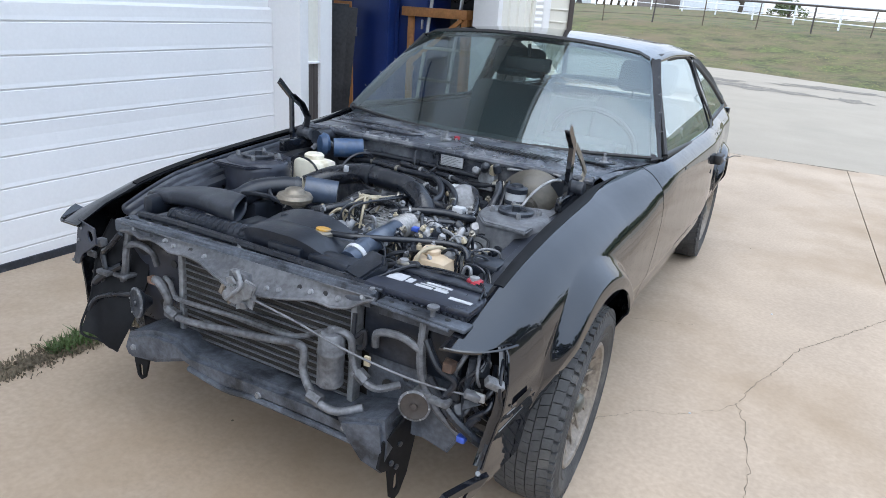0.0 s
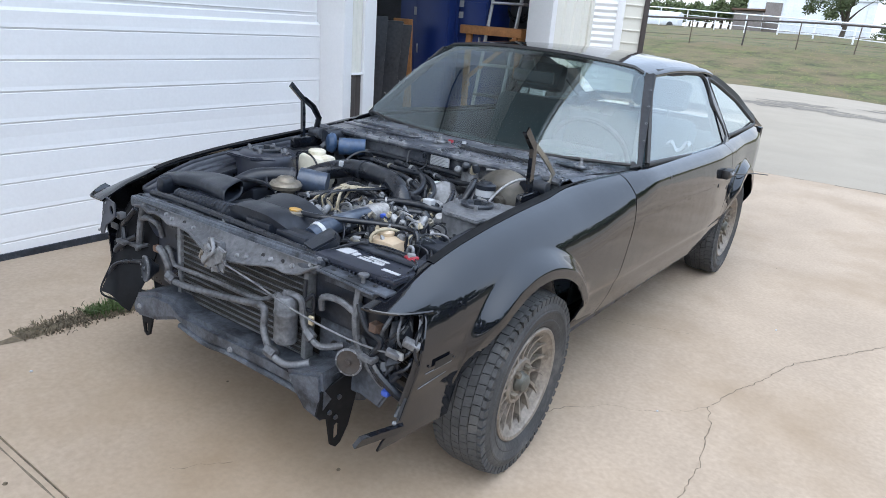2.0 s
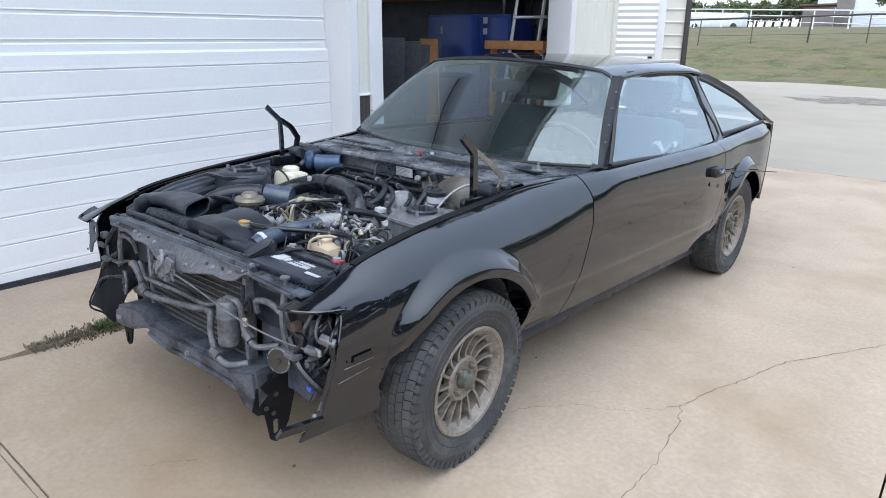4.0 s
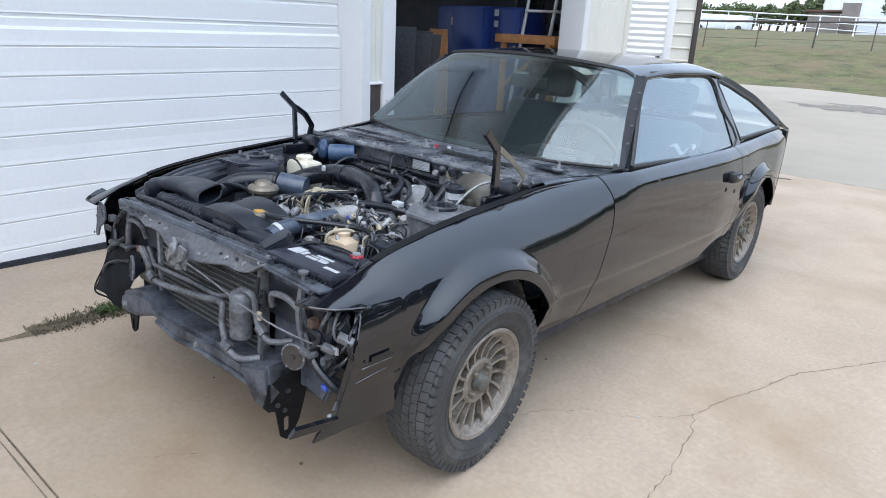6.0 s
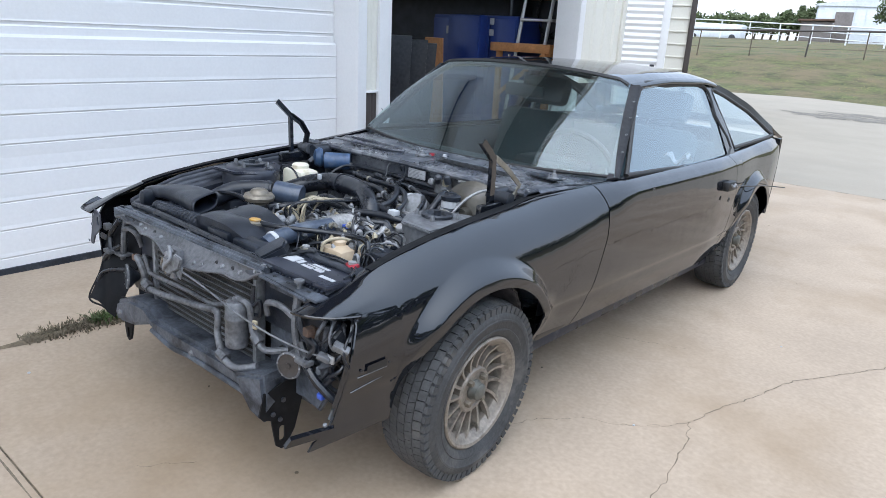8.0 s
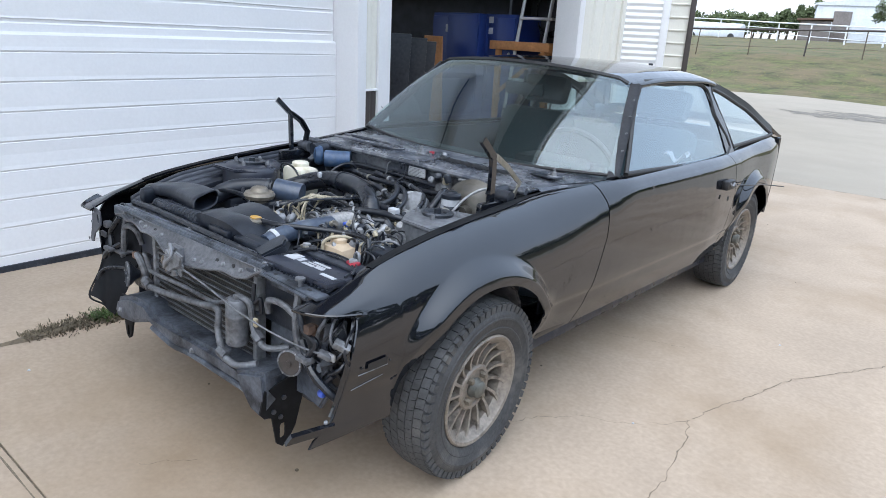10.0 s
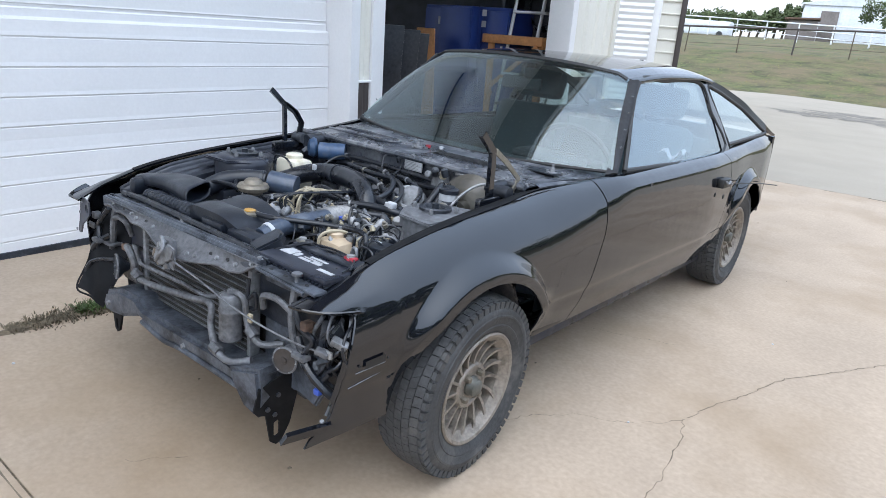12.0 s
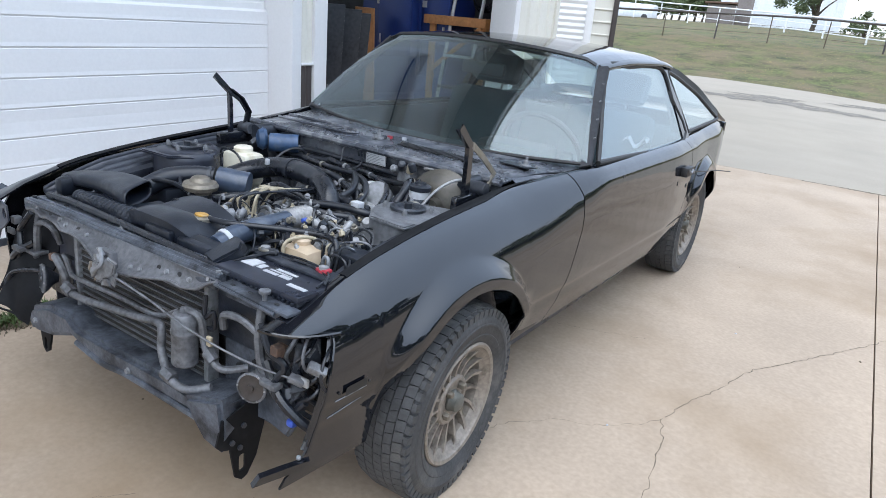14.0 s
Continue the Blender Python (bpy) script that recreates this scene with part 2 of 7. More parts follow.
def tube(pts, r, sides=8, bm=None, n=6, smooth_path=True, ribs=0.0):
    """A round bar or hose along a path; r may be a list of radii; ribs gives a corrugated hose."""
    bm = bm or bmesh.new()
    path = spline(pts, n) if smooth_path else [Vector(q) for q in pts]
    if ribs:
        fine = []
        for a, b in zip(path, path[1:]):
            fine += [a, a.lerp(b, 0.5)]
        path = fine + [path[-1]]
    rs = r if isinstance(r, (list, tuple)) else [r, r]
    rings, ref = [], None
    for i, q in enumerate(path):
        d = (path[min(i + 1, len(path) - 1)] - path[max(i - 1, 0)]).normalized()
        if ref is None:
            ref = d.orthogonal().normalized()
        ref = (ref - d * ref.dot(d)).normalized()
        side = d.cross(ref)
        f = i / (len(path) - 1) * (len(rs) - 1)
        k = min(int(f), len(rs) - 2)
        rad = rs[k] + (rs[k + 1] - rs[k]) * (f - k)
        if ribs:
            rad *= 1 + (ribs if i % 2 else -ribs)
        rings.append([bm.verts.new(q + (ref * math.cos(2 * math.pi * j / sides) + side * math.sin(2 * math.pi * j / sides)) * rad) for j in range(sides)])
    for a, b in zip(rings, rings[1:]):
        for j in range(sides):
            bm.faces.new((a[j], a[(j + 1) % sides], b[(j + 1) % sides], b[j]))
    bm.faces.new(rings[0][::-1])
    bm.faces.new(rings[-1])
    return bm


def lathe(profile, sides=24, bm=None, m=None, squash=1.0, cap=True):
    """Turns (radius, height) pairs about z."""
    bm = bm or bmesh.new()
    rings, verts = [], []
    for r, h in profile:
        if r < 1e-6:
            ring = [bm.verts.new((0, 0, h))]
        else:
            ring = [bm.verts.new((r * math.cos(2 * math.pi * j / sides), r * squash * math.sin(2 * math.pi * j / sides), h)) for j in range(sides)]
        rings.append(ring)
        verts += ring
    for a, b in zip(rings, rings[1:]):
        for j in range(sides):
            k = (j + 1) % sides
            q = [a[j % len(a)], a[k % len(a)], b[k % len(b)], b[j % len(b)]]
            f = [v for i, v in enumerate(q) if v not in q[:i]]
            if len(f) > 2:
                bm.faces.new(f)
    for ring in (rings[0], rings[-1]):
        if cap and len(ring) > 2:
            bm.faces.new(ring)
    if m is not None:
        bmesh.ops.transform(bm, matrix=m, verts=verts)
    return bm


def plate_with_slot(outline, slot, thick, m):
    """A flat plate with one opening cut through it."""
    bm = bmesh.new()
    edges = []
    for loop in (outline, slot):
        vs = [bm.verts.new((x, y, 0)) for x, y in loop]
        edges += [bm.edges.new((vs[i], vs[(i + 1) % len(vs)])) for i in range(len(vs))]
    bmesh.ops.triangle_fill(bm, edges=edges, use_beauty=True)
    r = bmesh.ops.extrude_face_region(bm, geom=bm.faces[:])
    bmesh.ops.translate(bm, vec=(0, 0, thick), verts=[v for v in r["geom"] if isinstance(v, bmesh.types.BMVert)])
    bmesh.ops.transform(bm, matrix=m, verts=bm.verts[:])
    return bm


def plate(outline, thick, bm=None, m=None, bevel=0.0):
    """A flat plate: an outline in x, y given a thickness along z."""
    bm = bm or bmesh.new()
    lo = [bm.verts.new((x, y, 0)) for x, y in outline]
    hi = [bm.verts.new((x, y, thick)) for x, y in outline]
    n = len(lo)
    caps = [bm.faces.new(lo[::-1]), bm.faces.new(hi)]
    for i in range(n):
        bm.faces.new((lo[i], lo[(i + 1) % n], hi[(i + 1) % n], hi[i]))
    if m is not None:
        bmesh.ops.transform(bm, matrix=m, verts=lo + hi)
    if bevel:
        bmesh.ops.bevel(bm, geom=[e for f in caps for e in f.edges], offset=bevel, segments=2, affect="EDGES")
    return bm


def sheet(fn, us, vs, bm=None, flip=False):
    """A curved panel: fn(u, v) gives a point."""
    bm = bm or bmesh.new()
    g = [[bm.verts.new(fn(u, v)) for v in vs] for u in us]
    for a, b in zip(g, g[1:]):
        for j in range(len(vs) - 1):
            q = (a[j], b[j], b[j + 1], a[j + 1])
            if len({tuple(round(c, 5) for c in v.co) for v in q}) > 2:
                bm.faces.new(q[::-1] if flip else q)
    return bm


def solid(ob, t, offset=-1, crisp=True):
    s = ob.modifiers.new("thickness", "SOLIDIFY")
    s.thickness, s.offset = t, offset
    if crisp:
        ob.modifiers.new("crisp", "EDGE_SPLIT").split_angle = radians(40)
    return ob


def steps(a, b, n):
    return [a + (b - a) * i / n for i in range(n + 1)]


def table(x, pts):
    return float(np.interp(x, [p[0] for p in pts], [p[1] for p in pts]))


def soft(x, pts):
    """A table smoothed by averaging nearby values."""
    return sum(table(x + d, pts) for d in (-0.06, -0.03, 0, 0.03, 0.06)) / 5


# ---- the setting ----
def ground_z(x, y):
    """The slab falls away from the garage and towards the field."""
    xx = max(-4.0, min(4.0, x))
    fall = 0.011 * max(min(y, 7.0), -4.0) + (0.30 * (1 - math.exp(-(y - 7) / 5)) if y > 7 else 0)
    return 0.010 - 0.022 * xx - fall


EDGE = ((-40, 25), (-6.5, 25.6), (-5, 26.3), (-3, 26.2), (-0.7, 26.0), (1.2, 25.4), (3.1, 24.6), (8, 21), (20, 13), (40, 4))


def field_z(x, y):
    """Turf: level with the slab's edge, then a bank up to the fences."""
    e = table(x, EDGE)
    d = y - e
    base = ground_z(x, min(y, e)) - 0.05
    rise = table(d, ((0, 0), (3, 0.22), (12, 1.40), (26, 2.05), (45, 2.5), (120, 2.6), (900, 3)))
    return base + rise + 0.05 * noise.noise(Vector((x * 0.3, y * 0.3, 0))) * min(1, max(0, d) / 3)


def build_ground():
    bm = bmesh.new()
    xs = [-900, -400, -200, -120, -80, -60] + steps(-45, 30, 50) + [50, 90, 200, 500, 900]
    ys = [-300, -60, -12] + steps(-4, 20, 12) + steps(21, 75, 60) + [85, 100, 130, 200, 400, 900]
    ob = part("ground", sheet(lambda x, y: (x, y, field_z(x, y) if y > table(x, EDGE) - 0.5 else ground_z(x, y) - 0.16), xs, ys, bm), GRASS)
    return tagged(ob, "sloping field of patchy green and dry turf", "ground", kind="structure")


build_ground()
pavement = thing("pavement", "pale weathered concrete driveway in jointed slabs", "pavement", kind="structure")


def cross_joint(x):
    return 6.70 + 0.12 * x


def slab(x0, x1, y0, y1, g=0.0035, mat=CONCRETE):
    nx, ny = max(2, int(abs(x1 - x0) / 0.8)), 14
    def fn(u, v):
        x = x0 + g + (x1 - x0 - 2 * g) * u
        top = table(x, EDGE) if y1 is None else cross_joint(x) if y1 == 7.75 else y1
        low = cross_joint(x) if y0 == 7.75 else y0
        y = low + g + (top - low - 2 * g) * v
        x -= 0.0345 * y * (1 - abs(x - 1.90) / 3) if abs(x - 1.90) < 3 else 0
        return (x, y, ground_z(x, y))
    ob = part("slab", sheet(fn, steps(0, 1, nx), steps(0, 1, ny)), mat, pavement, smooth=False)
    return solid(ob, 0.12, -1 if ob.data.polygons[0].normal.z > 0 else 1)


for x0, x1 in ((-1.98, -1.09), (-1.09, 1.90), (1.90, 6.0), (6.0, 11.0)):
    for y0, y1 in ((-9, -1.0), (-1.0, 7.75)):
        slab(x0, x1, y0, y1)
slab(-14, 12.0, 7.75, None, mat=APRON_MIX)

garage = thing("garage_wall", "white and cream steel-clad workshop wall with door openings", "wall", kind="structure")
TOP = 5.0


def wall_box(name, lo, hi, mat, parent=garage, bevel=0.004, label=""):
    return part(name, box(lo, hi, bevel), mat, parent, label)


wall_box("wall_panel", (-2.0, -9, -0.3), (-1.73, -3.1, TOP), WHITE)
wall_box("header", (-2.0, -3.1, 3.05), (-1.73, 1.79, TOP), WHITE)
wall_box("header", (-2.0, 2.0, 2.9), (-1.73, 4.76, TOP), WHITE)
wall_box("jamb", (-2.06, 1.79, -0.2), (-1.728, 1.872, TOP), WHITE)
wall_box("jamb", (-2.0, 1.99, -0.2), (-1.725, 2.11, TOP), WHITE)
wall_box("jamb", (-2.0, 4.76, -0.3), (-1.725, 4.86, TOP), WHITE)
wall_box("pier_core", (-2.0, 1.872, -0.2), (-1.76, 1.99, TOP), WHITE)
wall_box("rear_core", (-2.0, 4.86, -0.4), (-1.77, 5.71, TOP), CREAM)


def ribbed(name, y0, y1, z0, z1, x, mat, parent, pitch=0.3, depth=0.012):
    """Sheet siding with upright ribs."""
    prof = []
    y = y0
    while y < y1 - 1e-4:
        for dy, d in ((0, 0), (0.02, depth), (0.05, depth), (0.07, 0)):
            if y + dy <= y1:
                prof.append((y + dy, d))
        y += pitch
    prof.append((y1, 0))
    bm = sheet(lambda u, v: (x + prof[u][1], prof[u][0], v), range(len(prof)), (z0, z1))
    return solid(part(name, bm, mat, parent, smooth=False), 0.003)


ribbed("siding", 1.874, 1.988, 0.945, TOP, -1.752, CREAM, garage, 0.06, 0.008)
ribbed("wainscot", 1.874, 1.988, -0.2, 0.93, -1.752, BROWN, garage, 0.06, 0.008)
wall_box("ledge", (-1.78, 1.873, 0.93), (-1.728, 1.992, 0.946), WHITE)
ribbed("siding", 4.86, 5.70, 0.945, TOP, -1.765, CREAM, garage, 0.225, 0.018)
ribbed("wainscot", 4.86, 5.70, -0.4, 0.93, -1.765, BROWN, garage, 0.225, 0.018)
wall_box("corner_trim", (-1.80, 5.70, -0.4), (-1.735, 5.78, TOP), CREAM)

eaves = thing("roof_eaves", "wide brown soffit under the workshop roof edge", "roof", kind="structure")
part("soffit", box((-2.0, -9.2, TOP), (-0.72, 5.9, TOP + 0.04), 0.004), BROWN, eaves)
part("fascia", box((-0.72, -9.2, TOP - 0.04), (-0.69, 5.9, TOP + 0.2), 0.004), WHITE, eaves)
part("roof_sheet", plate([(-9.4, 1.6), (-0.66, 0.21), (-0.66, 0.24), (-9.4, 1.64)], 15.2, m=pose(0, 5.95, TOP, 90, 0, 0)), CREAM, eaves)

# the sectional door, with pressed ribs
door = thing("door_1", "white sectional garage door with pressed ribs", "garage door", kind="structure")
PITCH = 0.1463
for k in range(5):
    z0 = 0.070 + k * 0.585
    prof = [(0.0, -0.006), (0.004, 0)]
    for j in range(4):
        c = PITCH * (j + 0.5)
        prof += [(c - 0.014, 0), (c - 0.006, -0.0045), (c + 0.006, -0.0025), (c + 0.012, 0.0025), (c + 0.020, 0)]
    prof += [(0.579, 0), (0.584, -0.006)]
    bm = sheet(lambda u, v: (-1.985 + prof[v][1], u, z0 + prof[v][0]), (-3.1, -1.5, 0.2, 1.788), range(len(prof)))
    solid(part("door_panel", bm, WHITE, door, smooth=False), 0.03)
part("seal", box((-2.01, -3.1, 0.012), (-1.947, 1.786, 0.090), 0.006), DUSTY, door, "black rubber bottom seal")

# the workshop's inside
room = thing("workshop_room", "dim workshop interior behind the open doorway", "room", kind="structure")
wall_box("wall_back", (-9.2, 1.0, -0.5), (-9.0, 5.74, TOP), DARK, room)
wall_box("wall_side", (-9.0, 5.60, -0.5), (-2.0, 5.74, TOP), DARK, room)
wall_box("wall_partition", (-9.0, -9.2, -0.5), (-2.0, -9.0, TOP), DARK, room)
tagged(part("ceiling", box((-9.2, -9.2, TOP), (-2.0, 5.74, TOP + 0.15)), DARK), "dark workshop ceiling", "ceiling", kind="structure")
tagged(part("floor", box((-9.2, -9.2, -0.4), (-1.99, 5.7, -0.07)), CONCRETE), "grey concrete workshop floor", "floor", kind="structure")

# the second building
barn = thing("storage_building", "cream steel storage building with a white roll-up door", "building", kind="structure")
BARN = pose(-3.3, 11.7, 0, 0, 0, 22)
barn.matrix_basis = BARN
wall_box("wall", (-5.6, 0.02, -0.7), (0.0, 0.25, 4.6), CREAM, barn)
wall_box("wall", (-0.22, 0.25, -0.7), (-0.02, 9, 4.6), CREAM, barn)
part("corner_post", box((-0.07, -0.03, -0.7), (0.03, 0.06, 4.6), 0.006), BROWN, barn, "dark brown corner trim")
for k in range(21):
    z = -0.5 + k * 0.232
    part("siding_rib", box((-0.42, -0.004, z), (-0.07, 0.03, z + 0.028), 0.008), CREAM, barn)
part("door_frame", box((-0.56, -0.045, -0.7), (-0.42, 0.04, 4.6), 0.008), WHITE, barn, "white door frame post")
shutter = part("roller_door", sheet(lambda u, v: (u, -0.014 + 0.018 * (v % 2), -0.7 + v * 0.0575), (-1.75, -0.56), range(0, 92)), WHITE, barn, "white ribbed roll-up door", smooth=False)
solid(shutter, 0.01)
part("door_lock", box((-0.68, -0.06, 0.93), (-0.60, -0.01, 0.97), 0.006), DUSTY, barn)


# ---- the car: body ----
car = thing("car", "black liftback coupe without bonnet, bumper and headlamps", "car", CAR)

W = ((-0.62, 0.700), (-0.5, 0.728), (-0.35, 0.752), (0, 0.772), (0.5, 0.782), (0.8, 0.788), (1.9, 0.800), (2.3, 0.778), (2.62, 0.752), (3.0, 0.738), (3.25, 0.705), (3.5, 0.64))
CREST = ((-0.62, 0.680), (-0.55, 0.697), (-0.45, 0.728), (-0.3, 0.774), (-0.1, 0.808), (0.07, 0.829), (0.35, 0.856), (0.57, 0.876), (0.87, 0.898), (1.5, 0.905), (2.2, 0.915), (2.7, 0.935), (3.1, 0.955), (3.3, 0.962), (3.5, 0.935))
INSET = ((-0.6, 0.105), (-0.5, 0.12), (-0.3, 0.145), (0, 0.168), (0.4, 0.175), (0.75, 0.12), (0.9, 0.085), (2.2, 0.09), (2.6, 0.10), (3.5, 0.13))


HUBS = ((0.0, 0.315), (2.615, 0.362))


def side_profile(y):
    w, h, k = soft(y, W), soft(y, CREST), soft(y, INSET)
    sill = 0.352 if y > 0.2 else 0.33
    zb = h - max(0.125, k * 0.90)
    top = [(w - k * f, y, h - k * drop) for f, drop in ((0.86, 0.03), (0.72, 0.075), (0.57, 0.14), (0.42, 0.24), (0.26, 0.40), (0.12, 0.60))]
    return spline([(w - k, y, h - 0.006)] + top + [(w - k * 0.03, y, zb),
                   (w, y, zb - (zb - 0.49) * 0.26), (w - 0.002, y, zb - (zb - 0.49) * 0.74), (w - 0.008, y, 0.49 + (zb - 0.49) * 0.05), (w - (0.016 if y > 0.2 else 0.012), y, 0.482 if y > 0.2 else 0.465), (w - (0.026 if y > 0.2 else 0.018), y, 0.43), (w - (0.055 if y > 0.2 else 0.026), y, sill)], 6)


def side_x(y, z):
    """Outer face of the body side at a height below the crest."""
    prof = side_profile(y)
    for a, b in zip(prof[16:], prof[17:]):
        if a.z >= z >= b.z:
            return a.lerp(b, (a.z - z) / max(1e-6, a.z - b.z)).x + flare(y, z)
    return prof[-1].x


def flare(y, z):
    """How far the wheel-arch lips stand out."""
    out = 0.0
    for hub, axle in HUBS:
        r = math.hypot(y - hub, z - axle)
        ang = math.degrees(math.atan2(z - axle, abs(y - hub)))
        fade = min(1, max(0, (ang - 22) / 28)) if y < hub else min(1, max(0, (ang - 8) / 24))
        if r < 0.430:
            f = min(1, (0.430 - r) / 0.052)
            out = max(out, 0.042 * fade * (f * f * (3 - 2 * f) * 0.55 + f * 0.45))
    return out


def arch(y):
    """Lower edge of the side panels."""
    low = 0.352 if y > 0.2 else 0.33
    for (hub, axle), r in zip(HUBS, (0.348, 0.345)):
        d = abs(y - hub)
        if d < r:
            low = max(low, axle + math.sqrt(r * r - d * d))
    return low


def side_panel(name, y0, y1, lean0, lean1, rows=64, label=""):
    """A body side panel between two seams; lean shifts a seam with height."""
    stops = {round(y0, 4), round(y1, 4)}
    for (hub, axle), r in zip(HUBS, (0.348, 0.345)):
        for a in [0] + steps(13, 167, 40) + [180]:
            stops.add(round(hub + r * math.cos(radians(a)), 4))
    ys = sorted({y for y in stops if y0 <= y <= y1} | {round(v, 4) for v in steps(y0, y1, max(4, int((y1 - y0) / 0.06)))})
    kept = [ys[0]]
    for y in ys[1:]:
        if y - kept[-1] > 0.005:
            kept.append(y)
        elif y in stops:
            kept[-1] = y if kept[-1] not in stops else kept[-1]
    kept[-1] = ys[-1]
    ys = kept
    def column(y):
        prof = side_profile(y)
        low = arch(y)
        k = next((i for i, p in enumerate(prof) if i > 12 and p.z <= low), len(prof) - 1)
        cut = prof[:k + 1]
        a, b = prof[k - 1], prof[k]
        if a.z > low > b.z:
            cut[-1] = a.lerp(b, (a.z - low) / (a.z - b.z))
        length = [0]
        for p, q in zip(cut, cut[1:]):
            length.append(length[-1] + (q - p).length)
        out = []
        for j in range(rows + 1):
            s = length[-1] * j / rows
            i = min(len(cut) - 2, next((n for n in range(len(cut) - 1) if length[n + 1] >= s - 1e-9), 0))
            t = (s - length[i]) / max(1e-6, length[i + 1] - length[i])
            p = cut[i].lerp(cut[i + 1], t)
            p.x += flare(y, p.z)
            a, b = max(0, 1 - (y - y0) / (0.11 if y0 < 0 else 0.22)), max(0, 1 - (y1 - y) / 0.22)
            if lean0:
                p += lean0(p) * a
            if lean1:
                p += lean1(p) * b
            out.append(p)
        return out
    cols = [column(y) for y in ys]
    for side, mirror in (("left", 1), ("right", -1)):
        bm = sheet(lambda u, v: (cols[u][v].x * mirror, max(cols[u][v].y, (-0.574 if cols[u][v].z > 0.66 else -0.495) if mirror < 0 else -1), cols[u][v].z - (0.3 * min(0.074, max(0, -0.50 - cols[u][v].y)) if mirror < 0 and cols[u][v].z > 0.66 else 0)), range(len(cols)), range(rows + 1))
        ob = part(name, bm, PAINT, car, label)
        solid(ob, 0.012 if name == "door" else 0.006, -1)




def shift(pairs):
    return lambda p: Vector((0, table(p.z, pairs), 0))


NOSE_LEAN = ((0.33, -0.140), (0.352, -0.125), (0.372, -0.082), (0.40, -0.066), (0.45, -0.052), (0.59, -0.028), (0.66, 0))


def nose_edge(p):
    """The brow over the lamp opening runs forward to an inner tip; below it the edge leans forward to a lip."""
    d = max(0, 0.742 - p.x)
    f = min(1, max(0, (p.z - 0.664) / 0.014))
    brow = Vector((0, -0.138 * (1 - math.exp(-d / 0.045)), 0.683 - p.z)) * f
    return brow + Vector((0, table(p.z, NOSE_LEAN), 0))


for k in (1, -1):
    def brow_return(d, v):
        x, y = 0.742 - d, max(-0.478 - 0.138 * (1 - math.exp(-d / 0.045)), -0.572 if k < 0 else -1)
        return ((x - 0.016 * v) * k, y + 0.034 * v, 0.682 - 0.030 * v * (1 - 0.35 * v) - (0.3 * max(0, -0.50 - y) if k < 0 else 0))
    solid(part("wing_return", sheet(brow_return, steps(0.004, 0.125, 14), steps(0, 1, 4)), PAINT, car, "turned-under lip over the empty lamp opening"), 0.004)
def wing_x(y, z):
    """Outer face of the front wing ahead of the wheel, where the skin leans forward."""
    s = table(z, NOSE_LEAN)
    return side_x((y - s + s * 4.345) / (1 - s * 9.09), z) + 0.001


seam_front = shift(((0.35, -0.10), (0.5, -0.055), (0.7, 0.0), (0.86, 0.0), (0.92, 0.03)))
seam_rear = shift(((0.35, -0.05), (0.5, 0.0), (0.7, 0.05), (0.92, -0.02)))
side_panel("front_fender", -0.478, 0.725, nose_edge, seam_front)
side_panel("door", 0.731, 2.15, seam_front, seam_rear)
side_panel("quarter_panel", 2.156, 3.42, seam_rear, shift(((0.35, -0.15), (0.6, -0.05), (0.95, 0))))

SEAL = material("window_rubber", (0.012, 0.012, 0.013), 0.5, vary=0.2)
# roof, pillars and hatch
ROOF_Z = ((1.20, 1.255), (1.35, 1.272), (1.6, 1.29), (1.9, 1.292), (2.1, 1.292), (2.4, 1.258), (2.8, 1.168), (3.12, 1.062), (3.3, 1.0), (3.46, 0.945))
ROOF_W = ((1.20, 0.545), (1.6, 0.535), (2.1, 0.535), (2.4, 0.548), (2.8, 0.578), (3.12, 0.605), (3.3, 0.63), (3.5, 0.65))


def roof_point(u, v):
    """u runs rearward, v from -1 to 1 across."""
    w, z = soft(u, ROOF_W), soft(u, ROOF_Z)
    crown = 0.035 if u < 2.2 else table(u, ((2.2, 0.035), (3.3, 0.02)))
    y = u - 0.07 * (1 - v * v) * max(0, 1 - (u - 1.2) / 0.5)
    return (w * v, y, z + crown * (1 - abs(v) ** 2.2) - (0.02 * max(0, abs(v) - 0.9) / 0.1))


solid(part("roof", sheet(roof_point, steps(1.245, 2.25, 16), steps(-1, 1, 24)), PAINT, car), 0.02)
GLASS_BASE = lambda v: Vector((0.705 * v, 0.87 - 0.16 * (1 - v * v), 0.905 - 0.015 * (1 - v * v)))


def screen_point(u, v):
    a, b = GLASS_BASE(v), Vector(roof_point(1.245, v * 0.985))
    p = a.lerp(b, u)
    return p + Vector((0, -0.02, 0.012)) * math.sin(math.pi * u)


ws = part("windscreen", sheet(screen_point, steps(0, 1, 10), steps(-1.0, 1.0, 24)), WINDSHIELD, car, "clear windscreen with a broad pale reflection")
ws.visible_shadow = False
solid(part("screen_header", sheet(lambda v, u: screen_point(0.972 + 0.03 * u, v), steps(-0.985, 0.985, 24), steps(0, 1, 3)), SEAL, car, "black rubber strip along the screen's top edge"), 0.004, 1)
part("screen_seal", tube([screen_point(0.0, v) for v in steps(-0.97, 0.97, 20)], 0.007, 8, n=2), SEAL, car)


def side_glass_x(z, y=1.5):
    """The side glass leans in towards the roof and tapers towards the tail."""
    return 0.718 - 0.5 * (z - 0.9) - 0.05 * max(0, min(1, (y - 2.1) / 1.1))


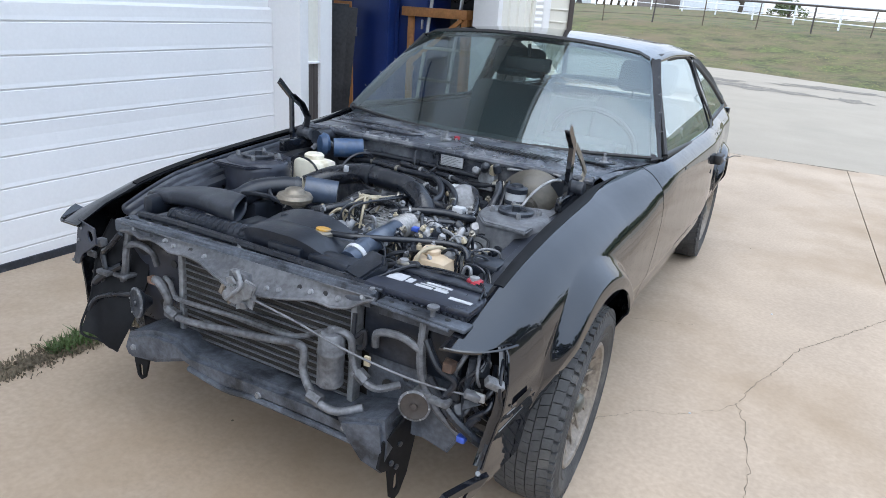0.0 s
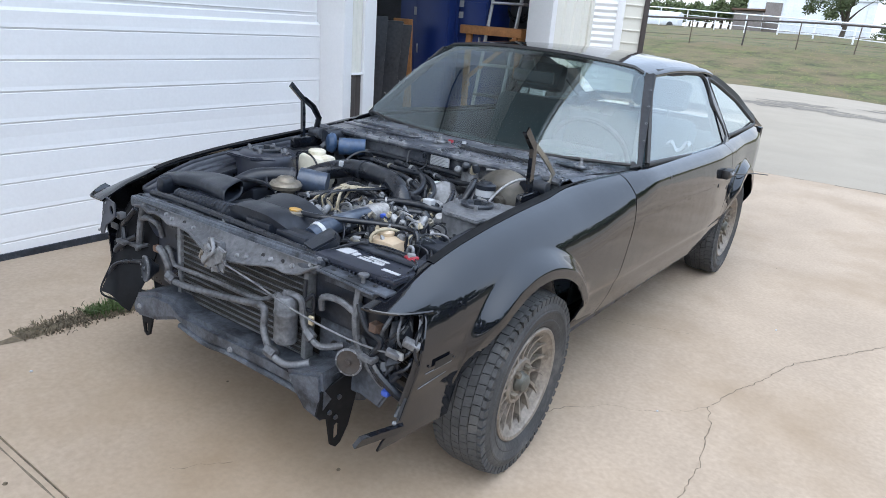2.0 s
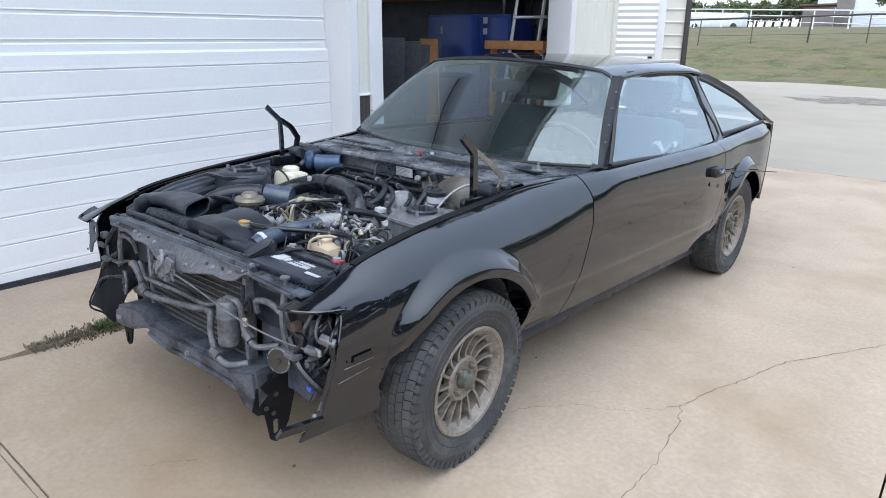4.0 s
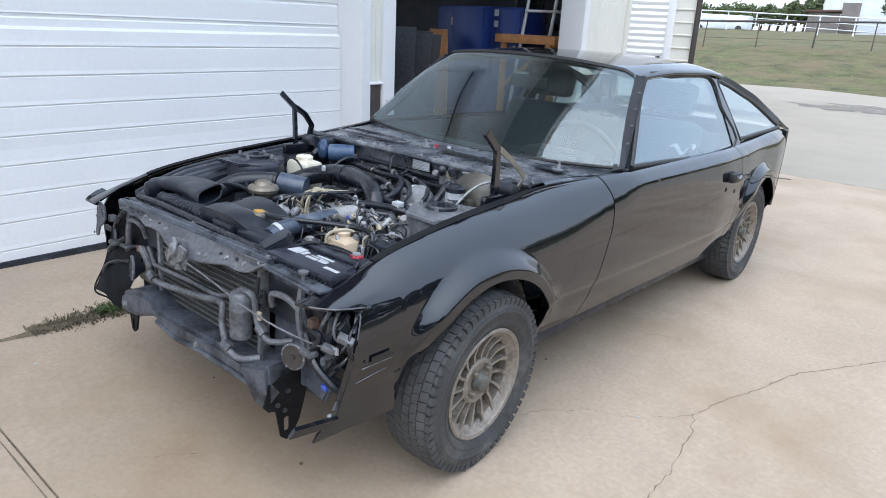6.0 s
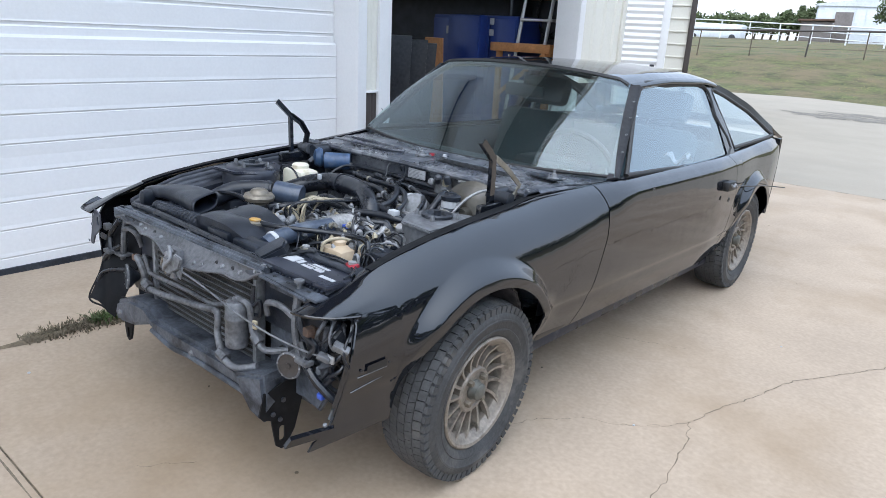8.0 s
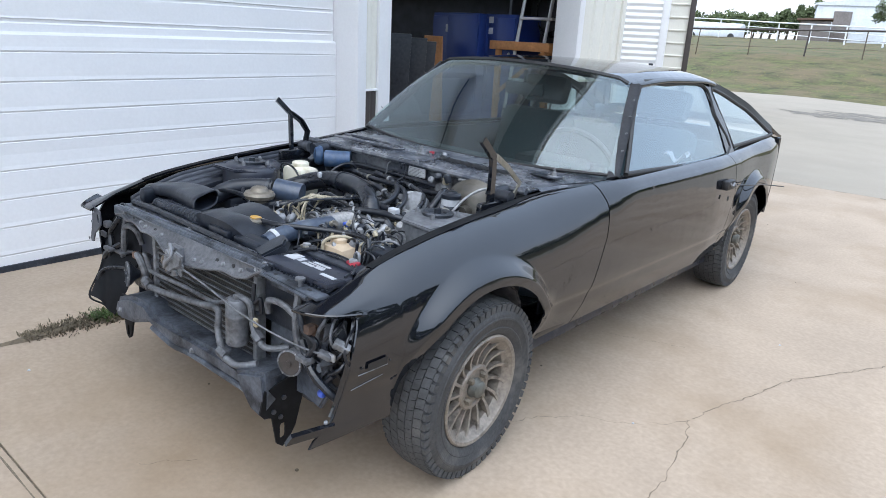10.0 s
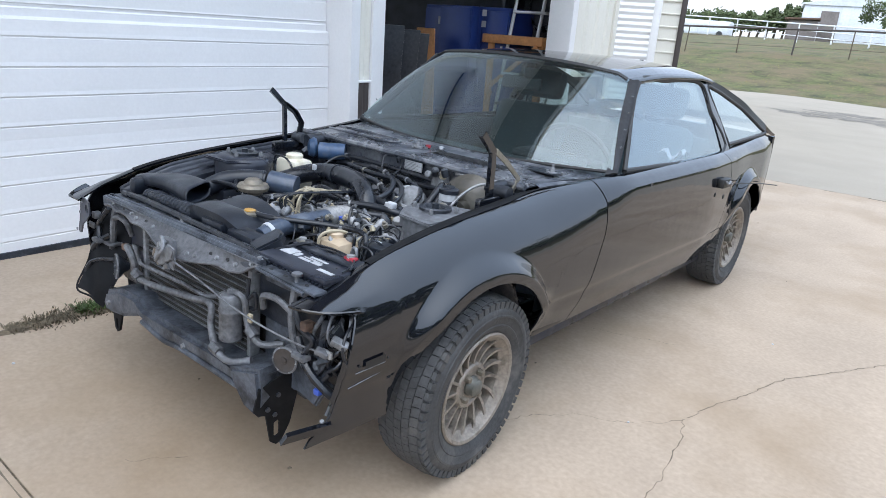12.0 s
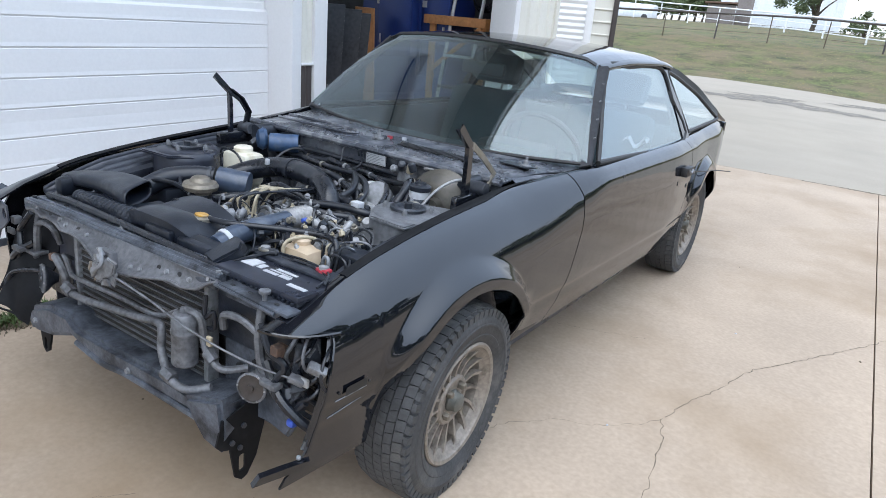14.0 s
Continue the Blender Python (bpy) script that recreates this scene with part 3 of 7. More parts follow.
def outline_panel(name, outline, mat, thick, grow=0.0, label="", parent=None):
    """A flat-sided pane or frame in the side-glass plane, on both sides."""
    for mirror in (1, -1):
        bm = bmesh.new()
        vs = [bm.verts.new(((side_glass_x(z, y) + grow) * mirror, y, z)) for y, z in outline]
        bm.faces.new(vs)
        ob = part(name, bm, mat, parent or car, label)
        if mat is not SIDE_GLASS:
            solid(ob, thick, 0)
        if mat is SIDE_GLASS:
            ob.visible_shadow = False


DOOR_WIN = ((0.955, 0.905), (1.30, 1.228), (1.6, 1.246), (2.07, 1.244), (2.13, 1.10), (2.145, 0.90))
QUARTER_WIN = ((2.300, 0.933), (2.262, 1.03), (2.212, 1.137), (2.185, 1.225), (2.30, 1.214), (2.42, 1.192), (2.58, 1.154), (2.77, 1.108), (2.94, 1.050), (3.09, 0.994), (3.17, 0.952), (2.72, 0.940))
outline_panel("door_window", DOOR_WIN, SIDE_GLASS, 0.005)
outline_panel("quarter_window", QUARTER_WIN, SIDE_GLASS, 0.005)
PILLAR = material("rough_pillar_black", (0.016, 0.017, 0.021), 0.75, vary=0.4, scale=14, fine=60, spots=(0.04, 0.042, 0.05), spot_scale=12)


def bar_in_plane(name, pts, r, mat=PAINT, grow=0.0):
    for mirror in (1, -1):
        part(name, tube([((side_glass_x(z, y) + grow) * mirror, y, z) for y, z in pts], r, 8, n=4), mat, car)


bar_in_plane("window_seal", DOOR_WIN + DOOR_WIN[:1], 0.011, SEAL)
bar_in_plane("window_seal", QUARTER_WIN + QUARTER_WIN[:1], 0.011, SEAL)
for mirror in (1, -1):
    pillar = [Vector((0.70, 0.875, 0.90)), Vector((0.555, 1.255, 1.245))]
    def pp(u, v):
        p = pillar[0].lerp(pillar[1], u) + Vector((0.012, 0, 0.004)) * math.sin(math.pi * v)
        return ((p.x + (v - 0.5) * 0.026) * mirror, p.y + (v - 0.5) * 0.058, p.z - abs(v - 0.5) * 0.01)
    solid(part("front_pillar", sheet(pp, steps(0, 1, 8), steps(0, 1, 6)), PILLAR, car), 0.02)
    def cant(u, v):
        y = 1.24 + u * 1.0
        z = soft(y, ROOF_Z)
        return ((0.56 - 0.02 * v + 0.01 * math.sin(math.pi * v)) * mirror, y, z - 0.035 + 0.025 * v)
    solid(part("roof_rail", sheet(cant, steps(0, 1, 12), steps(0, 1, 4)), PAINT, car), 0.02)
    def bp(u, v):
        z = 0.90 + u * 0.345
        y = table(z, ((0.9, 2.15), (1.08, 2.14), (1.245, 2.08))) + v * table(z, ((0.9, 0.12), (1.08, 0.105), (1.245, 0.10)))
        return ((side_glass_x(z) + 0.004) * mirror, y, z)
    solid(part("centre_pillar", sheet(bp, steps(0, 1, 8), steps(0, 1, 3)), PAINT, car), 0.03)
    def sail(u, v):
        y = 2.16 + u * 1.06
        top = Vector(roof_point(y, 1.0))
        low = table(y, ((2.16, 1.232), (2.30, 1.217), (2.42, 1.195), (2.58, 1.157), (2.77, 1.111), (2.94, 1.053), (3.09, 0.997), (3.17, 0.955), (3.5, 0.92)))
        z = low + (top.z - low) * v
        return ((side_glass_x(low, y) + (top.x - side_glass_x(low, y)) * v + 0.006) * mirror, y, z)
    solid(part("rear_pillar", sheet(sail, steps(0, 1, 26), steps(0, 1, 4)), SEAL, car), 0.012)
    def shoulder(u, v):
        y = 3.14 + u * 0.31
        a, b = Vector(roof_point(y, 1.0)), Vector((soft(y, W) - soft(y, INSET), y, soft(y, CREST) - 0.009))
        p = a.lerp(b, v) + Vector((0.012, 0, 0.010)) * math.sin(math.pi * v)
        return (p.x * mirror, p.y, p.z)
    solid(part("tail_shoulder", sheet(shoulder, steps(0, 1, 10), steps(0, 1, 6)), PAINT, car), 0.006)
solid(part("hatch_frame", sheet(roof_point, steps(2.26, 2.40, 3), steps(-1, 1, 16)), PAINT, car), 0.015)
hg = part("rear_window", sheet(roof_point, steps(2.40, 3.28, 12), steps(-0.9, 0.9, 14)), SIDE_GLASS, car)
hg.visible_shadow = False
solid(part("hatch_lip", sheet(roof_point, steps(3.28, 3.46, 6), steps(-1, 1, 16)), PAINT, car), 0.02)
solid(part("tail_panel", sheet(lambda u, v: (0.68 * v, 3.44 - 0.12 * v * v + 0.03 * math.sin(3 * u), 0.42 + 0.51 * u), steps(0, 1, 6), steps(-1, 1, 14)), PAINT, car), 0.02)


# ---- wheels ----
HUBGREY = material("greenish_grey_hub", (0.13, 0.13, 0.115), 0.5, metal=0.4, vary=0.3, scale=14, fine=60)
BRAKE = material("brown_brake_dust", (0.055, 0.045, 0.038), 0.8, vary=0.35, scale=12, fine=60)
ZINC_DULL = material("dirty_plated_nut", (0.20, 0.175, 0.14), 0.5, metal=0.5, vary=0.3)
TREAD = material("worn_tread_rubber", (0.050, 0.051, 0.053), 0.75, vary=0.3, scale=9, fine=80, spots=(0.11, 0.105, 0.098), spot_scale=8, bump=0.2, bump_scale=120)


def build_wheel(m):
    """A steel-belted tyre on a slotted bronze-grey alloy wheel; local z is the axle, outward."""
    wheel = new("wheel")
    wheel.parent, wheel.matrix_basis = car, m
    wheel["label"] = "bronze-grey slotted alloy wheel with a worn black tyre"
    prof = [(0.182, -0.072), (0.205, -0.086), (0.240, -0.090), (0.270, -0.082), (0.284, -0.072), (0.2905, -0.050), (0.2905, 0.050), (0.284, 0.072), (0.275, 0.080), (0.271, 0.080), (0.268, 0.084), (0.256, 0.0880), (0.251, 0.0885), (0.249, 0.0905), (0.243, 0.0905), (0.241, 0.0888), (0.222, 0.0880), (0.219, 0.0862), (0.216, 0.0880), (0.205, 0.085), (0.187, 0.072)]
    tyre = part("tyre", lathe(prof, 72, cap=False), RUBBER, wheel, "black tyre with worn block tread")
    blocks = bmesh.new()
    for k in range(60):
        a = 2 * math.pi * k / 60
        for row, (z0, z1) in enumerate(((-0.070, -0.0440), (-0.0415, -0.0155), (-0.013, 0.013), (0.0155, 0.0415), (0.0440, 0.070))):
            wide = 0.0140 if row in (0, 4) else 0.0147
            skew = (0.10, 0.30, 0.0, -0.30, -0.10)[row]
            top0, top1 = (0.2945 if row == 0 else 0.2998), (0.2945 if row == 4 else 0.2998)
            vs = [blocks.verts.new((r, sd * wide + skew * (z - (z0 + z1) / 2), z)) for z, r2 in ((z0, top0), (z1, top1)) for sd in (-1, 1) for r in (0.284, r2)]
            turn = Matrix.Rotation(a + 0.052 * (row % 2), 4, "Z")
            for v in vs:
                v.co = turn @ v.co
            for q in ((1, 3, 7, 5), (0, 1, 5, 4), (2, 6, 7, 3), (0, 2, 3, 1), (4, 5, 7, 6)):
                blocks.faces.new([vs[n] for n in q])
        # shoulder lugs running down onto the sidewall
        for sg in (-1, 1):
            box((0.268, -0.0105, 0.064), (0.2915, 0.0105, 0.0835), 0.0, blocks, Matrix.Rotation(a + 0.02, 4, "Z") @ Matrix.Diagonal((1, 1, sg, 1)))
    part("tread", blocks, TREAD, tyre, smooth=False)
    rim = part("rim", lathe([(0.148, 0.020), (0.150, 0.050), (0.160, 0.060), (0.164, 0.066), (0.170, 0.069), (0.174, 0.077), (0.183, 0.081), (0.1885, 0.077), (0.188, 0.066), (0.178, 0.050), (0.170, -0.07), (0.148, -0.07), (0.148, 0.020)], 64, cap=False), ALLOY, wheel, "dull bronze-grey alloy rim")
    part("brake_disc", lathe([(0, 0.004), (0.10, 0.004), (0.13, 0.010), (0.146, 0.006), (0.148, -0.05), (0, -0.06)], 40), BRAKE, wheel, "rust-brown brake drum in shade")
    for k in range(16):
        a = 2 * math.pi * k / 16
        def vane(u, v):
            r = 0.070 + 0.092 * u
            tw = a - 0.20 * u * u
            side, deep = ((-1, 0), (1, 0), (1, 1), (-1, 1), (-1, 0))[v]
            t = side * (0.0042 + 0.0022 * u * u)
            return (r * math.cos(tw) - math.sin(tw) * t, r * math.sin(tw) + math.cos(tw) * t, 0.046 + 0.018 * u - 0.006 * math.sin(math.pi * u) - 0.022 * deep)
        part("spoke", sheet(vane, steps(0, 1, 8), range(5)), ALLOY, rim)
    part("hub_plate", lathe([(0.030, 0.020), (0.078, 0.024), (0.078, 0.044), (0.072, 0.050), (0.062, 0.050), (0.058, 0.044), (0.030, 0.043)], 40), ALLOY, rim)
    hub = part("hub", lathe([(0.030, 0.03), (0.034, 0.046), (0.034, 0.050), (0.030, 0.054), (0.0275, 0.070), (0.022, 0.075), (0, 0.077)], 28), HUBGREY, wheel, "bare grey wheel hub with a round cap")
    for k in range(4):
        a = 2 * math.pi * k / 4 + 0.75
        part("nut", lathe([(0.0125, 0.040), (0.0125, 0.058), (0.010, 0.064), (0.004, 0.067), (0, 0.067)], 6, m=Matrix.Translation((0.051 * math.cos(a), 0.051 * math.sin(a), 0))), ZINC_DULL, hub)
    return wheel


for x, y, z, steer, lean in ((0.710, 0.004, 0.308, 2.3, 1.5), (0.668, 2.615, 0.362, 0, 0)):
    build_wheel(pose(x, y, z, 0, 90 + lean, steer))
    build_wheel(pose(-x, y, z, 0, -90 - lean, steer))


# ---- the car: inner body ----
HOSE = material("black_rubber_hose", (0.009, 0.011, 0.016), 0.30, vary=0.3, scale=12, fine=90, spots=(0.042, 0.043, 0.047), spot_scale=14, rough_vary=0.12)
PLASTIC = material("black_plastic", (0.009, 0.012, 0.019), 0.38, vary=0.35, scale=10, fine=80, spots=(0.045, 0.050, 0.062), spot_scale=9, bump=0.05, bump_scale=150, rough_vary=0.1)
GREY = material("dusty_grey_metal", (0.20, 0.206, 0.218), 0.55, metal=0.3, vary=0.35, scale=12, fine=70, spots=(0.045, 0.044, 0.043), spot_scale=10, bump=0.15, bump_scale=110)
CAST = material("cast_aluminium", (0.30, 0.302, 0.308), 0.5, metal=0.45, vary=0.3, scale=15, fine=90, spots=(0.09, 0.085, 0.08), spot_scale=12, bump=0.12, bump_scale=160)
ZINC = material("plated_steel", (0.30, 0.28, 0.24), 0.42, metal=0.7, vary=0.25, scale=18, fine=90, spots=(0.2, 0.17, 0.12), spot_scale=16)
CREAMTANK = material("aged_white_plastic", (0.66, 0.62, 0.51), 0.4, vary=0.1, scale=9, fine=50, spots=(0.45, 0.38, 0.24), spot_scale=8)
TANTANK = material("tan_aged_plastic", (0.47, 0.365, 0.255), 0.4, vary=0.12, scale=9, fine=50, spots=(0.36, 0.25, 0.13), spot_scale=9)
BLUEHOSE = material("faded_blue_rubber", (0.045, 0.062, 0.095), 0.30, vary=0.3, scale=12, fine=60, spots=(0.12, 0.135, 0.16), spot_scale=10)
MOTORBLUE = material("blue_motor_paint", (0.035, 0.07, 0.14), 0.4, vary=0.3, scale=14, fine=60, spots=(0.10, 0.12, 0.15), spot_scale=14)
YELLOW = material("yellow_label", (0.42, 0.23, 0.035), 0.5, vary=0.25, spots=(0.30, 0.27, 0.22), spot_scale=60)
RED = material("red_plastic", (0.34, 0.03, 0.045), 0.4, vary=0.15)
PALE = material("white_label", (0.42, 0.43, 0.45), 0.5, vary=0.1, scale=20)
BLUECLIP = material("blue_connector", (0.04, 0.09, 0.42), 0.4, vary=0.1)
RUST = material("rusty_steel", (0.11, 0.065, 0.045), 0.8, vary=0.4, scale=14, fine=70, spots=(0.05, 0.04, 0.038), spot_scale=12, bump=0.2)
TANWIRE = material("beige_wire", (0.36, 0.31, 0.22), 0.5, vary=0.2)
MATT = material("matt_black_plastic", (0.007, 0.0075, 0.009), 0.6, vary=0.3, scale=6, fine=50, spots=(0.014, 0.014, 0.016), spot_scale=7)
MATT.node_tree.nodes["Principled BSDF"].inputs["Specular IOR Level"].default_value = 0.15
HORNBROWN = material("dull_brown_horn", (0.038, 0.031, 0.028), 0.5, vary=0.3, scale=14, fine=70, spots=(0.04, 0.038, 0.038), spot_scale=10)
FIN = material("condenser_fin", (0.020, 0.017, 0.015), 0.7, vary=0.4, scale=30, fine=220, bump=0.4, bump_scale=300)

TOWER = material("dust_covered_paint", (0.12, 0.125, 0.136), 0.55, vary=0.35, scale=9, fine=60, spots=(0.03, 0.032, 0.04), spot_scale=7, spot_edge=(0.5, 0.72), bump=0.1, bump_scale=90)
COWL = material("dusty_glossy_cowl", (0.050, 0.056, 0.070), 0.28, vary=0.45, scale=7, fine=60, spots=(0.24, 0.245, 0.26), spot_scale=11, spot_edge=(0.46, 0.76), bump=0.45, bump_scale=22, rough_vary=0.15)

PIPE = material("grimy_grey_pipe", (0.125, 0.130, 0.142), 0.5, metal=0.2, vary=0.5, scale=14, fine=70, spots=(0.030, 0.030, 0.034), spot_scale=11, bump=0.1, bump_scale=110)
BRACE = material("scuffed_brace_metal", (0.125, 0.128, 0.138), 0.45, metal=0.3, vary=0.4, scale=9, fine=80, spots=(0.035, 0.038, 0.046), spot_scale=6, spot_edge=(0.48, 0.66), bump=0.15, bump_scale=90, rough_vary=0.12)
LATCHBROWN = material("worn_brown_plating", (0.22, 0.185, 0.15), 0.5, metal=0.4, vary=0.35, scale=20, fine=90, spots=(0.08, 0.07, 0.06), spot_scale=14)

SUPPORT = material("dusty_support_paint", (0.078, 0.089, 0.110), 0.42, vary=0.45, scale=9, fine=70, spots=(0.012, 0.014, 0.019), spot_scale=9, spot_edge=(0.45, 0.62), bump=0.15, bump_scale=90, rough_vary=0.12)

SHELF = material("dusty_blue_black_paint", (0.018, 0.021, 0.030), 0.36, vary=0.35, scale=8, fine=60, spots=(0.055, 0.060, 0.072), spot_scale=9, spot_edge=(0.52, 0.76), rough_vary=0.12)


def mirrored(name, build, mat, label="", thick=0.0):
    for k in (1, -1):
        ob = part(name, build(k), mat, car, label)
        if thick:
            solid(ob, thick, 0, False)


def inner_side(k):
    def fn(y, v):
        w, h = soft(y, W), soft(y, CREST)
        low = max(0.36, arch(y) + 0.03)
        return ((w - 0.075 - 0.02 * v) * k, y, h - 0.10 - (h - 0.10 - low) * v)
    return sheet(fn, steps(0.45, 3.35, 60), steps(0, 1, 6))


mirrored("door_jamb", inner_side, INNER, "dark inner body side", 0.01)


def wheel_house(hub, axle):
    def make(k):
        def fn(a, v):
            r = 0.375
            return ((0.44 + 0.25 * v) * k, hub + r * math.cos(a), axle + r * math.sin(a))
        bm = sheet(fn, steps(0.15, math.pi - 0.1, 28), (0, 0.5, 1))
        ring = [(0.44 * k, hub + 0.375 * math.cos(a), axle + 0.375 * math.sin(a)) for a in steps(0.15, math.pi - 0.1, 28)]
        bm.faces.new([bm.verts.new(p) for p in ring])
        return bm
    return make


mirrored("wheel_house", wheel_house(*HUBS[0]), INNER, thick=0.006)
mirrored("wheel_house", wheel_house(*HUBS[1]), INNER, thick=0.006)
part("floor_pan", box((-0.66, 0.45, 0.24), (0.66, 3.2, 0.30), 0.02), INNER, car, "dark underbody floor")
part("boot_floor", box((-0.62, 2.3, 0.44), (0.62, 3.38, 0.48), 0.02), INNER, car)
mirrored("sill", lambda k: box((0.60 * k, 0.38, 0.345), (0.735 * k, 2.22, 0.42), 0.02), PAINT)


# fender ledge, aprons and strut towers
def ledge(k):
    cut = [(0.002, -0.008), (0.003, -0.022), (-0.004, -0.030), (-0.024, -0.034), (-0.030, -0.042), (-0.050, -0.044), (-0.056, -0.052), (-0.088, -0.056), (-0.092, -0.085)]
    def fn(y, j):
        w, h, i = soft(y, W), soft(y, CREST), soft(y, INSET)
        e = 0.0 if y > -0.42 else (-0.42 - y) * 0.35
        return ((w - i - e + cut[j][0]) * k, y, h - 0.012 - max(0, -0.22 - y) * 0.13 + cut[j][1])
    return sheet(fn, steps(-0.42, 0.72, 34), range(9))


def gutter(k):
    """A dull black strip along the wing's inner top edge, where the bonnet's seal lay."""
    def fn(y, v):
        prof = side_profile(y)
        w, i = soft(y, W), soft(y, INSET)
        wide = 0.20 * min(1, (0.62 - y) / 0.35, (y + 0.47) / 0.12 + 0.35)
        x = w - i * (1 - wide * v)
        a, b = next(((p, q) for p, q in zip(prof, prof[1:]) if p.x <= x <= q.x), (prof[0], prof[1]))
        z = a.lerp(b, (x - a.x) / max(1e-6, b.x - a.x)).z
        return ((x - 0.001) * k, y, z + 0.0022)
    return sheet(fn, steps(-0.365, 0.60, 40), steps(0, 1, 6))


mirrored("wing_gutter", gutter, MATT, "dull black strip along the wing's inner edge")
mirrored("fender_ledge", ledge, SHELF, "dusty dark ledge beside the engine bay", 0.004)


def apron(k):
    def fn(y, v):
        w, h, i = soft(y, W), soft(y, CREST), soft(y, INSET)
        top = h - 0.085
        bulge = 0.05 * math.exp(-((y - 0.08) / 0.16) ** 2) * math.sin(math.pi * min(1, v * 1.2))
        x = w - i - 0.088 - 0.05 * v - bulge
        return (x * k, y, top - (top - 0.34) * v)
    return sheet(fn, steps(-0.47, 0.47, 30), steps(0, 1, 12))


mirrored("apron", apron, INNER, "dark inner wing panel", 0.005)
for k, y, top in ((1, 0.095, 0.796), (-1, 0.015, 0.810)):
    m = pose(0.468 * k, y, top)
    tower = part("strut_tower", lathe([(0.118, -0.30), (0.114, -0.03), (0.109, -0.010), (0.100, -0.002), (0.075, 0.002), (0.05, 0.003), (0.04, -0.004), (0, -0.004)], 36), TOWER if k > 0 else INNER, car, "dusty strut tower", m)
    part("mount_ring", lathe([(0.052, 0.0), (0.055, 0.012), (0.043, 0.016), (0.034, 0.013), (0.030, 0.004), (0.012, 0.004), (0.012, 0.024), (0, 0.026)], 28), DUSTY, tower)
    for a in range(4):
        part("bolt", lathe([(0.008, 0), (0.008, 0.012), (0.005, 0.02), (0, 0.02)], 6, m=pose(0.07 * math.cos(a * 1.57 + 0.5), 0.07 * math.sin(a * 1.57 + 0.5), 0)), GREY, tower)
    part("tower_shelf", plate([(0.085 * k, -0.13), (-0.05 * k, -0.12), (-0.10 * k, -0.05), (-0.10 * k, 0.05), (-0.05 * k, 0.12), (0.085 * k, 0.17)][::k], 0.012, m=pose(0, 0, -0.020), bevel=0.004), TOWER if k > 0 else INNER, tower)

# bulkhead and cowl
part("bulkhead", sheet(lambda x, v: (x, 0.425 + 0.02 * math.sin(9 * x) * v + 0.05 * v, 0.868 - 0.5 * v), steps(-0.60, 0.60, 30), steps(0, 1, 8)), COWL, car, "dusty dark bulkhead", smooth=True)


def cowl_z(x, y):
    f = (y - 0.42) / 0.4
    z = 0.876 + 0.018 * f + 0.006 * math.sin(math.pi * min(1, max(0, f)))
    for cx, wx in ((-0.33, 0.21), (0.27, 0.20)):
        if abs(x - cx) < wx and 0.47 < y < 0.60:
            z += 0.006 * min(1, (wx - abs(x - cx)) / 0.02) * min(1, min(y - 0.47, 0.60 - y) / 0.015)
    return z - 0.015 * (abs(x) / 0.7) ** 4


def cowl_pt(x, v):
    base = GLASS_BASE(max(-1, min(1, x / 0.705)))
    y = 0.415 + (base.y + 0.03 - 0.415) * v
    return (x * (0.845 + 0.155 * v ** 2), y, cowl_z(x, y) if v < 1 else base.z - 0.01)


cowl = part("cowl", sheet(cowl_pt, steps(-0.70, 0.70, 70), steps(0, 1, 22)), COWL, car, "dusty black cowl panel under the windscreen")
solid(cowl, 0.005)
for k in (1, -1):
    def cowl_end(y, v):
        v0 = (y - 0.415) / 0.34
        a, b = Vector((0.70 * (0.845 + 0.155 * min(1, v0) ** 2) - 0.004, y, cowl_z(0.65, y) - 0.002)), Vector((soft(y, W) - soft(y, INSET) + 0.012, y, soft(y, CREST) - 0.010))
        p = a.lerp(b, v)
        return (p.x * k, p.y, p.z - 0.006 * math.sin(math.pi * v))
    part("cowl_end", sheet(cowl_end, steps(0.50, 0.76, 12), steps(0, 1, 5)), COWL, car)
part("cowl_lip", tube([(-0.60, 0.415, 0.868), (0, 0.41, 0.872), (0.60, 0.415, 0.868)], 0.012, 8), COWL, car)
for k in range(24):
    part("grille_slot", box((0.10 + k * 0.0145, 0.50, cowl_z(0.27, 0.53) + 0.0012), (0.107 + k * 0.0145, 0.565, cowl_z(0.27, 0.53) + 0.0045), 0.001), SEAL, cowl)
part("cowl_rib", tube([(-0.52, 0.50, 0.892), (-0.34, 0.49, 0.894), (-0.15, 0.50, 0.893), (-0.14, 0.56, 0.895), (-0.33, 0.58, 0.897), (-0.53, 0.57, 0.895)], 0.006, 6), COWL, cowl)
for x, y in ((0.56, 0.66), (-0.02, 0.545)):
    piv = part("wiper_pivot", lathe([(0.020, 0), (0.020, 0.006), (0.011, 0.009), (0.009, 0.022), (0.005, 0.025), (0.005, 0.036), (0, 0.037)], 14), GREY, cowl, "bare plated wiper spindle", pose(x, y, 0.888))
    for a in (0.4, 2.5, 4.6):
        part("bolt", lathe([(0.006, 0), (0.006, 0.01), (0, 0.012)], 6, m=pose(0.04 * math.cos(a), 0.03 * math.sin(a), 0)), GREY, piv)
part("wiper_plate", plate([(-0.06, -0.022), (0.05, -0.028), (0.07, 0.012), (-0.05, 0.022)], 0.004, m=pose(0.53, 0.650, 0.889)), PLASTIC, cowl)
part("red_cap", lathe([(0.011, 0), (0.011, 0.01), (0, 0.012)], 10), RED, cowl, "small red cap", pose(0.01, 0.575, 0.893))
part("white_cap", lathe([(0.009, 0), (0.009, 0.01), (0, 0.012)], 10), PALE, cowl, "", pose(0.06, 0.60, 0.894))
